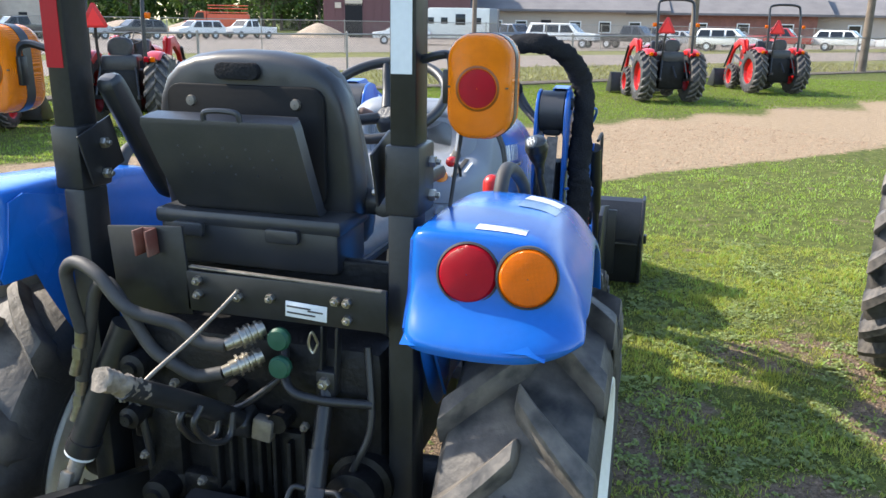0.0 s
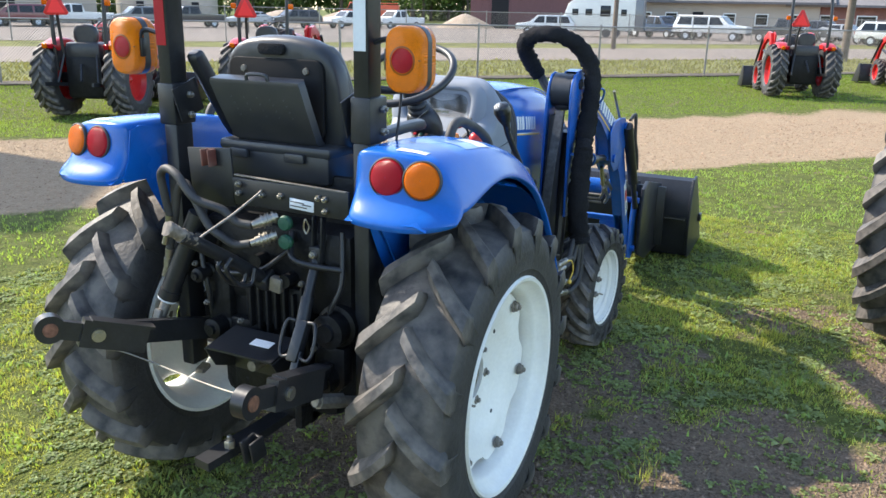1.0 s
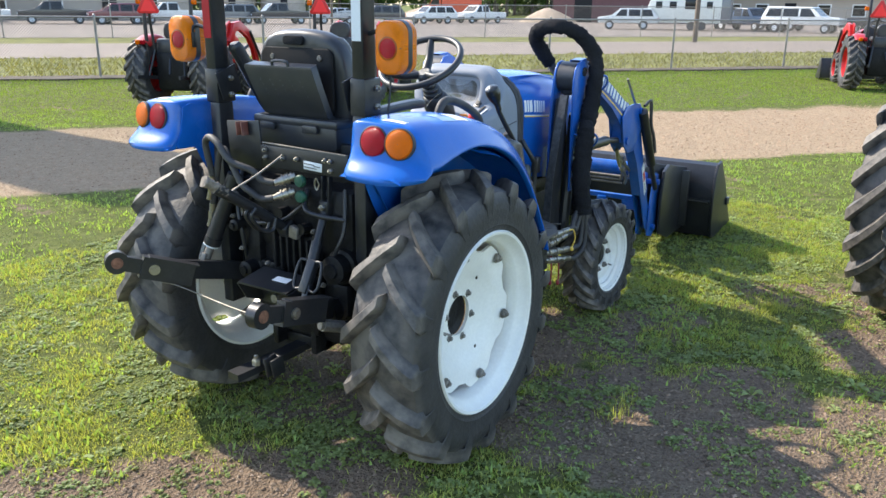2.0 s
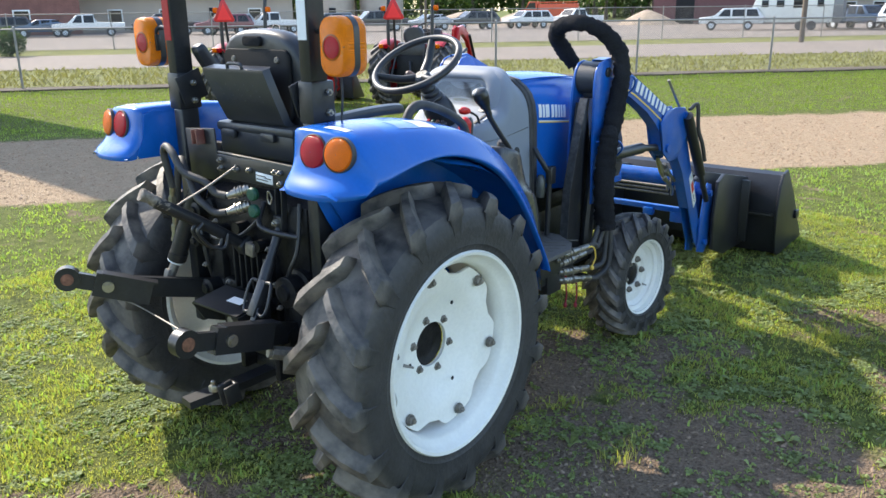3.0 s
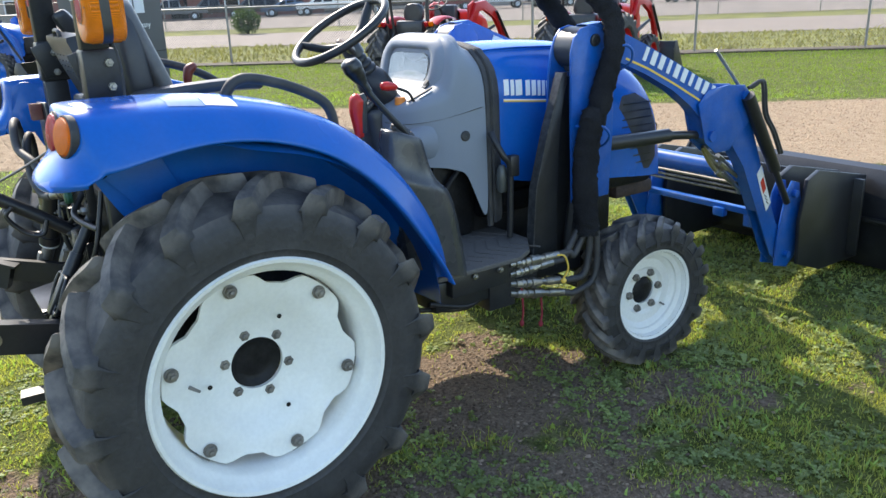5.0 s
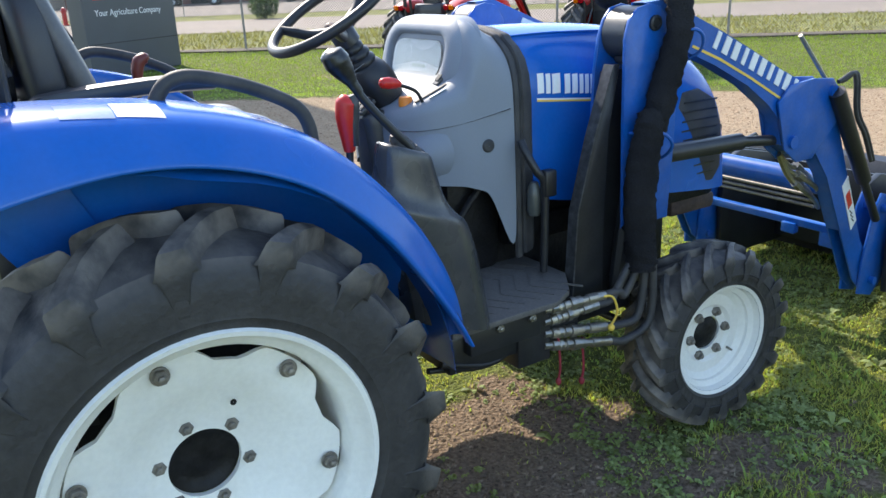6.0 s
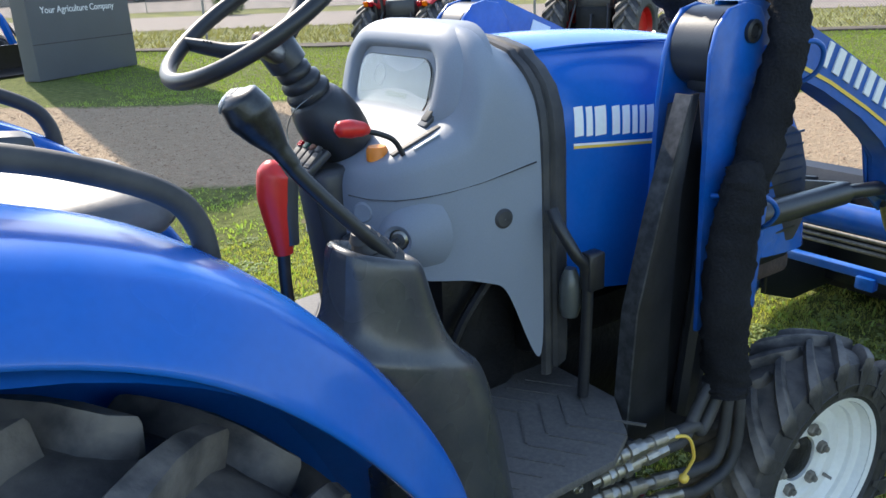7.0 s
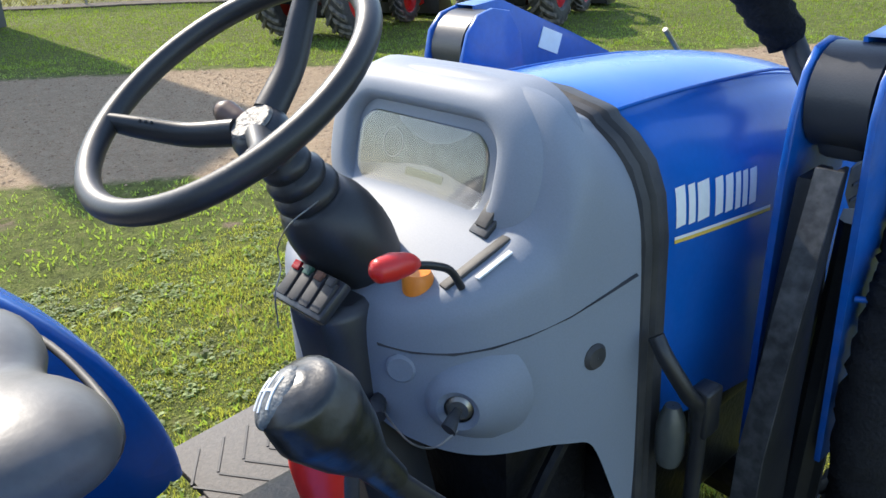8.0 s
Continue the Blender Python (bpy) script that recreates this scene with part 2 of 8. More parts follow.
def nut(bm, c, axis, r=0.012, h=0.014, side=1):
    """A hexagon nut with its stud, in one piece."""
    i = "xyz".index(axis)
    rows = []
    for q, w in ((1.0, 0.0), (1.0, h * 0.85), (0.88, h), (0.5, h), (0.5, h * 1.6), (0.36, h * 1.7)):
        row = []
        for k in range(6):
            p = [r * q * math.cos(math.pi / 3 * k), r * q * math.sin(math.pi / 3 * k)]
            p.insert(i, w * side)
            row.append(Vector(c) + Vector(p))
        rows.append(row)
    return rings(bm, rows)


def rounded(w, h, r, n=4, c=(0, 0)):
    """A rectangle with round corners, as a list of points."""
    out = []
    for cx, cy, a0 in ((w / 2 - r, h / 2 - r, 0), (-w / 2 + r, h / 2 - r, 90), (-w / 2 + r, -h / 2 + r, 180), (w / 2 - r, -h / 2 + r, 270)):
        for k in range(n + 1):
            a = radians(a0 + 90 * k / n)
            out.append((c[0] + cx + r * math.cos(a), c[1] + cy + r * math.sin(a)))
    return out


def drape(name, ob, rows, along, lift, material, parent, label=""):
    """A thin film laid on a finished part: rows of points, each thrown along a direction onto it and lifted off."""
    tree = BVHTree.FromObject(ob, bpy.context.evaluated_depsgraph_get())
    along = Vector(along)
    out = []
    for row in rows:
        line = []
        for p in row:
            hit = tree.ray_cast(Vector(p), along)[0]
            line.append((hit if hit else Vector(p) + along * 0.5) - along * lift)
        out.append(line)
    bm = B()
    rings(bm, out, loop=False, caps=False)
    return part(name, bm, material, parent, label, smooth=60)


# ---- ground, lane and road ----
# The lane, the fence and the road run side by side; n counts metres across them.
ALONG, ACROSS = Vector((0.667, 0.745, 0)).normalized(), Vector((-0.745, 0.667, 0)).normalized()


def strip(u, n, z=0.0):
    p = ALONG * u + ACROSS * n
    return (p.x, p.y, z)


BARE = [(1.45, 0.60, 1.0, 0.9, 1.0), (2.0, 0.0, 0.9, 0.8, 0.95), (0.25, -0.75, 0.75, 0.5, 0.95), (0.9, 0.9, 0.5, 1.1, 0.8), (-0.3, -1.4, 0.8, 0.5, 0.65), (2.2, 2.1, 0.6, 0.6, 0.8), (0.35, 1.1, 0.6, 0.6, 1.0), (0.0, 0.3, 0.7, 0.9, 0.85), (1.2, -0.9, 1.2, 0.7, 0.65), (2.4, 1.1, 0.7, 0.9, 0.65), (1.65, 2.75, 0.6, 0.35, 0.75)]


def bareness(x, y):
    """How bare the earth is, from 0 (full grass) to 1."""
    v = 0.0
    for cx, cy, rx, ry, s in BARE:
        d = ((x - cx) / rx) ** 2 + ((y - cy) / ry) ** 2
        v = max(v, s * min(1.0, max(0.0, 1.3 - d)))
    v += 0.55 * noise.noise((x * 1.3, y * 1.3, 3.1)) + 0.50 * noise.noise((x * 3.4, y * 3.4, 7.7)) + 0.28 * noise.noise((x * 9.0, y * 9.0, 2.7)) - 0.12
    return min(1.0, max(0.0, v))


def gravelness(x, y):
    n = -0.745 * x + 0.667 * y
    n += 0.14 * noise.noise((x * 0.5, y * 0.5, 1.0)) + 0.06 * noise.noise((x * 2.2, y * 2.2, 5.0))
    return min(1.0, max(0.0, min((n - 4.78) / 0.30, (9.35 - n) / 0.35)))


def axis_steps(lo, hi, step, far):
    mid = list(np.arange(lo, hi, step))
    out, d, p = [], step, hi
    while p < far:
        out.append(p)
        d *= 1.35
        p += d
    pre, d, p = [], step, lo
    while p > -far:
        d *= 1.35
        p -= d
        pre.append(p)
    return pre[::-1] + mid + out + [far]


xs, ys = axis_steps(-9, 4.5, 0.07, 2500), axis_steps(-3, 10, 0.07, 2500)
verts, soil, grit = [], [], []
for y in ys:
    for x in xs:
        near = -14 < x < 7 and -6 < y < 17
        verts.append((x, y, 0.012 * noise.noise((x * 1.1, y * 1.1, 0)) + 0.008 * noise.noise((x * 3.7, y * 3.7, 2)) - 0.006 if near else -0.01))
        soil.append(bareness(x, y))
        grit.append(gravelness(x, y))
nx = len(xs)
faces = [(j * nx + i, j * nx + i + 1, (j + 1) * nx + i + 1, (j + 1) * nx + i) for j in range(len(ys) - 1) for i in range(nx - 1)]
me = bpy.data.meshes.new("ground")
me.from_pydata(verts, [], faces)
for nm, vals in (("soil", soil), ("grit", grit)):
    at = me.attributes.new(nm, "FLOAT", "POINT")
    at.data.foreach_set("value", vals)
me.polygons.foreach_set("use_smooth", [True] * len(me.polygons))


def ground_material():
    m = bpy.data.materials.new("turf, bare earth and gravel")
    m.use_nodes = True
    t = m.node_tree
    p = t.nodes["Principled BSDF"]
    p.inputs["Roughness"].default_value = 0.95
    p.inputs["Specular IOR Level"].default_value = 0.15
    tc = t.nodes.new("ShaderNodeTexCoord")

    def tex(kind, scale, detail=4.0):
        n = t.nodes.new(kind)
        n.inputs["Scale"].default_value = scale
        if "Detail" in n.inputs:
            n.inputs["Detail"].default_value = detail
        t.links.new(tc.outputs["Object"], n.inputs["Vector"])
        return n

    def ramp(src, stops):
        r = t.nodes.new("ShaderNodeValToRGB")
        while len(r.color_ramp.elements) < len(stops):
            r.color_ramp.elements.new(0.5)
        for e, (pos, c) in zip(r.color_ramp.elements, stops):
            e.position, e.color = pos, (*c, 1)
        t.links.new(src, r.inputs[0])
        return r.outputs[0]

    def mix(f, a, b):
        n = t.nodes.new("ShaderNodeMix")
        n.data_type = "RGBA"
        t.links.new(f, n.inputs[0])
        t.links.new(a, n.inputs[6])
        t.links.new(b, n.inputs[7])
        return n.outputs[2]

    def edge(name, src, lo, hi):
        a = t.nodes.new("ShaderNodeAttribute")
        a.attribute_name = name
        add = t.nodes.new("ShaderNodeMath")
        add.operation = "ADD"
        sc = t.nodes.new("ShaderNodeMath")
        sc.operation = "MULTIPLY_ADD"
        t.links.new(src, sc.inputs[0])
        sc.inputs[1].default_value, sc.inputs[2].default_value = 0.9, -0.45
        t.links.new(a.outputs["Fac"], add.inputs[0])
        t.links.new(sc.outputs[0], add.inputs[1])
        r = t.nodes.new("ShaderNodeMapRange")
        r.inputs[1].default_value, r.inputs[2].default_value = lo, hi
        t.links.new(add.outputs[0], r.inputs[0])
        return r.outputs[0]

    n1, n2, n3, n4 = tex("ShaderNodeTexNoise", 0.45), tex("ShaderNodeTexNoise", 9.0), tex("ShaderNodeTexNoise", 70.0), tex("ShaderNodeTexNoise", 2.2)
    n5 = tex("ShaderNodeTexNoise", 260.0)
    vor = tex("ShaderNodeTexVoronoi", 55.0)
    turf_a = ramp(n2.outputs[0], [(0.3, (0.040, 0.044, 0.014)), (0.55, (0.140, 0.165, 0.038)), (0.75, (0.23, 0.21, 0.085))])
    turf_b = ramp(n3.outputs[0], [(0.3, (0.032, 0.036, 0.010)), (0.6, (0.155, 0.182, 0.038)), (0.8, (0.27, 0.24, 0.10))])
    turf = mix(n1.outputs[0], turf_a, turf_b)
    crumbs = ramp(n3.outputs[0], [(0.30, (0.105, 0.074, 0.049)), (0.5, (0.205, 0.147, 0.100)), (0.66, (0.265, 0.195, 0.135)), (0.8, (0.40, 0.305, 0.215))])
    earth = mix(n4.outputs[0], crumbs, ramp(n2.outputs[0], [(0.3, (0.130, 0.092, 0.062)), (0.5, (0.210, 0.152, 0.106)), (0.7, (0.300, 0.222, 0.156))]))
    earth = mix(n5.outputs[0], earth, crumbs)
    stones = mix(n2.outputs[0], ramp(vor.outputs["Color"], [(0.1, (0.135, 0.090, 0.054)), (0.5, (0.32, 0.225, 0.134)), (0.9, (0.50, 0.38, 0.255))]), ramp(n3.outputs[0], [(0.3, (0.19, 0.125, 0.074)), (0.55, (0.32, 0.23, 0.141)), (0.75, (0.45, 0.34, 0.225))]))
    c = mix(edge("soil", n2.outputs[0], 0.25, 0.50), turf, earth)
    c = mix(edge("grit", n2.outputs[0], 0.30, 0.75), c, stones)
    t.links.new(c, p.inputs["Base Color"])
    b = t.nodes.new("ShaderNodeBump")
    b.inputs["Strength"].default_value, b.inputs["Distance"].default_value = 1.0, 0.05
    hsum = t.nodes.new("ShaderNodeMath")
    hsum.operation = "ADD"
    t.links.new(n3.outputs[0], hsum.inputs[0])
    t.links.new(n2.outputs[0], hsum.inputs[1])
    t.links.new(hsum.outputs[0], b.inputs["Height"])
    t.links.new(b.outputs[0], p.inputs["Normal"])
    return m


me.materials.append(ground_material())
ground = tagged(new("ground", me), "mown grass with worn bare earth and a gravel lane", "ground", kind="structure")

ASPHALT = surf("sunbleached concrete road", (0.22, 0.175, 0.138), 0.9, var=0.10, scale=0.4, bump=0.3, bscale=30)
LOT = surf("pale parking lot", (0.22, 0.18, 0.145), 0.92, var=0.12, scale=0.2, bump=0.2, bscale=20)
DITCH = surf("dark raked earth", (0.10, 0.075, 0.05), 0.95, var=0.35, scale=3, bump=0.5, bscale=25)
VERGE = surf("dry verge grass", (0.17, 0.17, 0.055), 0.95, var=0.35, scale=0.8, bump=0.5, bscale=12, spec=0.1)


def band(name, n0, n1, z, mat, label, cat, u0=-160.0, u1=260.0, steps=120, wobble=0.0):
    bm = B()
    rows = []
    for k in range(steps + 1):
        u = u0 + (u1 - u0) * k / steps
        w0, w1 = wobble * noise.noise((u * 0.9, n0, 0)), wobble * noise.noise((u * 0.9, n1, 4))
        rows.append([strip(u, n0 + w0, -0.05), strip(u, n0 + w0, z), strip(u, n1 + w1, z), strip(u, n1 + w1, -0.05)])
    rings(bm, rows, loop=False, caps=False)
    return tagged(part(name, bm, mat), label, cat, kind="structure")


band("verge", 18.3, 60.0, 0.004, VERGE, "dry yellowish grass verges along the road", "grass")
band("road", 25.4, 35.5, 0.02, ASPHALT, "pale sunbleached concrete road", "road")
band("parking_lot", 42.0, 110.0, 0.02, LOT, "pale parking lot behind the road", "parking lot")
band("bare_strip", 17.5, 18.3, 0.03, DITCH, "dark bare earth under the fence line", "earth", -30, 40, 240, 0.18)


# ---- wheels ----
def tyre_mesh(R, W, bead, lugs, lug_h, lug_w, sweep, side=1, seg=72, only=0):
    """A bar-lug farm tyre round the x axis with a rounded crown; side 1 has its outer face at +x.
    The bars lead at the middle. only: 2 gives the bare casing, -1 or 1 a single bar of that side."""
    bm = B()
    h, drop = W / 2, 0.062 * R

    def floor_r(f):
        return R - lug_h - drop * f * f

    Rs = floor_r(0.9)
    prof = [(bead, -0.78 * h), (bead + 0.018, -0.885 * h), (bead + 0.022, -0.925 * h), (bead + 0.027, -0.915 * h), (bead + 0.045, -0.955 * h), (bead + 0.049, -0.972 * h), (bead + 0.055, -0.965 * h), (bead + (Rs - bead) * 0.55, -1.0 * h), (Rs - 0.045, -0.985 * h), (Rs - 0.018, -0.94 * h), (floor_r(0.86), -0.86 * h), (floor_r(0.6), -0.6 * h), (floor_r(0.2), -0.2 * h)]
    prof += [(r, -x) for r, x in prof[::-1]]
    if only in (0, 2):
        lathe(bm, prof, seg=seg, side=side)
    for s in (-1, 1) if only == 0 else (only,) if only < 2 else ():
        for k in range(lugs if only == 0 else 1):
            a0 = 2 * math.pi * (k + (0.5 if s > 0 else 0)) / lugs
            secs = []
            for f, top, wid in ((-0.085, 0.0, 0.80), (-0.055, 0.55, 0.86), (-0.035, 0.92, 0.90), (-0.02, 1.0, 0.92), (0.25, 1.0, 0.94), (0.55, 1.0, 1.02), (0.80, 1.0, 1.16), (0.93, 0.97, 1.24), (0.975, 0.86, 1.25), (0.996, 0.45, 1.22), (1.008, -0.25, 1.1), (1.004, -0.95, 0.85), (0.985, -1.6, 0.5)):
                a = a0 + sweep * (min(f, 1.0) ** 0.9 if f > 0 else f)
                x = s * f * h
                ground = floor_r(min(abs(f), 0.9))
                rt = ground + lug_h * top
                base = ground - 0.012 if top > 0.3 else min(ground - 0.04, rt - 0.03)
                foot = base + 0.20 * (rt - base)
                wt = lug_w * wid / 2
                flare = 0.62 * lug_h * max(0.2, min(1.0, top))
                row = []
                for r, w in ((base, -wt - flare), (foot, -wt - 0.72 * flare), (rt - 0.005, -wt - 0.002), (rt, -wt + 0.003), (rt, wt - 0.003), (rt - 0.005, wt + 0.002), (foot, wt + 0.72 * flare), (base, wt + flare)):
                    q = a + w / R
                    row.append((side * (x if r > base else x * 0.985), r * math.cos(q), r * math.sin(q)))
                secs.append(row)
            rings(bm, secs)
    return bm


def lug_ring(wheel, lugs, size):
    """The bars of a tyre, each an object on one of two shared meshes."""
    for s in (-1, 1):
        first = part("tread_lug", tyre_mesh(*size, only=s), tread_rubber(size[0]), wheel, smooth=28)
        for k in range(1, lugs):
            o = new("tread_lug", first.data)
            o.parent = wheel
            o.rotation_euler = (2 * math.pi * k / lugs, 0, 0)


def rear_wheel(tractor, c, side):
    """side 1: right."""
    size = (0.592, 0.315, 0.345, 16, 0.046, 0.044, 0.27, side)
    w = part("rear_wheel", tyre_mesh(*size, only=2), tread_rubber(size[0]), tractor, "worn black bar-lug rear tyre", smooth=38, loc=c)
    lug_ring(w, 16, size)
    bm = B()
    lathe(bm, [(0.371, 0.145), (0.366, 0.153), (0.355, 0.150), (0.347, 0.136), (0.338, 0.118), (0.326, 0.110), (0.318, 0.098), (0.312, 0.05), (0.305, -0.06), (0.325, -0.12), (0.345, -0.135), (0.360, -0.152), (0.372, -0.150), (0.36, -0.12), (0.335, -0.05), (0.34, 0.06), (0.36, 0.13)], seg=72, side=side, loop=True)
    part("rim", bm, RIM, w, "white enamelled rim")
    bm = B()
    n = 96
    secs = []
    for rr, xx in ((0.083, 0.035), (0.115, 0.035), (0.135, 0.042), (0.185, 0.050), (0.205, 0.064), (0.255, 0.070), (None, 0.076), (None, 0.066), (0.255, 0.058), (0.205, 0.052), (0.135, 0.030), (0.083, 0.025)):
        row = []
        for k in range(n):
            a = 2 * math.pi * k / n
            wave = 0.5 + 0.5 * math.cos(6 * (a - radians(46)))
            r = rr if rr else 0.272 + 0.034 * min(1.0, max(0.0, wave * 2.4 - 0.25)) ** 0.8
            row.append((side * xx, r * math.cos(a), r * math.sin(a)))
        secs.append(row)
    rings(bm, secs, caps=False, close=True)
    part("wheel_disc", bm, RIM, w, "white scalloped wheel disc")
    bm = B()
    lathe(bm, [(0.001, 0.016), (0.034, 0.016), (0.050, 0.014), (0.066, 0.018), (0.078, 0.026), (0.085, 0.028), (0.10, -0.06), (0.10, -0.20), (0.001, -0.20)], seg=32, side=side)
    part("hub", bm, CAST, w, "dark axle hub")
    for k in range(6):
        a = radians(46 + 60 * k)
        bm = B()
        c2 = (0.076 * side, 0.281 * math.cos(a), 0.281 * math.sin(a))
        lathe(bm, [(0.001, 0.0), (0.021, 0.0), (0.021, 0.005), (0.001, 0.005)], c2, seg=16, side=side)
        nut(bm, (c2[0] + 0.004 * side, c2[1], c2[2]), "x", 0.017, 0.014, side)
        box(bm, (0.045 * side, 0.302 * math.cos(a), 0.302 * math.sin(a)), (0.05, 0.028, 0.05), (math.degrees(a), 0, 0), 0.003)
        part("rim_bolt", bm, DULL_STEEL, w)
        bm = B()
        a = radians(47 + 60 * k)
        nut(bm, (0.036 * side, 0.103 * math.cos(a), 0.103 * math.sin(a)), "x", 0.017, 0.016, side)
        part("wheel_nut", bm, DULL_STEEL, w)
    for a in (65, 185, 295):
        bm = B()
        lathe(bm, [(0.001, 0.0), (0.0075, 0.0), (0.0075, 0.002), (0.001, 0.002)], (0.0615 * side, 0.165 * math.cos(radians(a)), 0.165 * math.sin(radians(a))), seg=10, side=side)
        part("disc_hole", bm, CAST, w)
    bm = B()
    rod(bm, (0.085 * side, -0.23, 0.02), (0.115 * side, -0.21, 0.012), 0.006, 0.004, 8)
    part("valve", bm, DULL_STEEL, w)
    # the dished disc stands well inside the rim at its middle and nearer the flange at its bolts
    for ch in w.children:
        kind = ch.name.split(".")[0]
        if kind == "wheel_disc":
            ch.scale.x = 1.45
            ch.location.x = -0.045 * side
        elif kind in ("hub", "wheel_nut"):
            ch.location.x = -0.042 * side
        elif kind == "disc_hole":
            ch.location.x = -0.016 * side
        elif kind in ("rim_bolt", "valve"):
            ch.location.x = -0.010 * side
    return w


def front_wheel(tractor, c, side):
    size = (0.341, 0.215, 0.195, 18, 0.026, 0.032, 0.40, side, 56)
    w = part("front_wheel", tyre_mesh(*size, only=2), tread_rubber(size[0]), tractor, "black bar-lug front tyre", smooth=38, loc=c)
    lug_ring(w, 18, size)
    bm = B()
    lathe(bm, [(0.214, 0.086), (0.207, 0.092), (0.196, 0.086), (0.190, 0.06), (0.172, 0.05), (0.165, 0.0), (0.17, -0.06), (0.200, -0.088), (0.212, -0.086), (0.195, -0.05), (0.185, 0.0), (0.20, 0.06)], seg=56, side=side, loop=True)
    part("rim", bm, RIM, w, "white enamelled rim")
    bm = B()
    lathe(bm, [(0.064, 0.012), (0.098, 0.012), (0.112, 0.022), (0.150, 0.022), (0.172, 0.040), (0.172, 0.030), (0.15, 0.008), (0.10, 0.004), (0.064, 0.0)], seg=48, side=side, loop=True)
    part("wheel_disc", bm, RIM, w, "white wheel disc")
    bm = B()
    lathe(bm, [(0.001, 0.020), (0.030, 0.020), (0.046, 0.014), (0.060, 0.006), (0.065, -0.01), (0.075, -0.04), (0.075, -0.16), (0.001, -0.16)], seg=28, side=side)
    part("hub", bm, CAST, w, "dark axle hub")
    for k in range(6):
        a = radians(5 + 60 * k)
        bm = B()
        nut(bm, (0.012 * side, 0.086 * math.cos(a), 0.086 * math.sin(a)), "x", 0.0175, 0.015, side)
        part("wheel_nut", bm, DULL_STEEL, w)
    bm = B()
    rod(bm, (0.022 * side, 0.10, -0.08), (0.045 * side, 0.105, -0.085), 0.005, 0.004, 8)
    part("valve", bm, DULL_STEEL, w)
    return w


tractor = thing("compact_tractor", (0, 0, 0), "blue compact farm tractor with grey dash and white wheels on grass", "tractor")
for s in (1, -1):
    rear_wheel(tractor, (0.626 * s, 0.0, 0.566), s)
    # the front wheels are steered a little to the right
    front_wheel(tractor, (0.523 * s, 1.842, 0.322), s).rotation_euler.z = radians(-4)


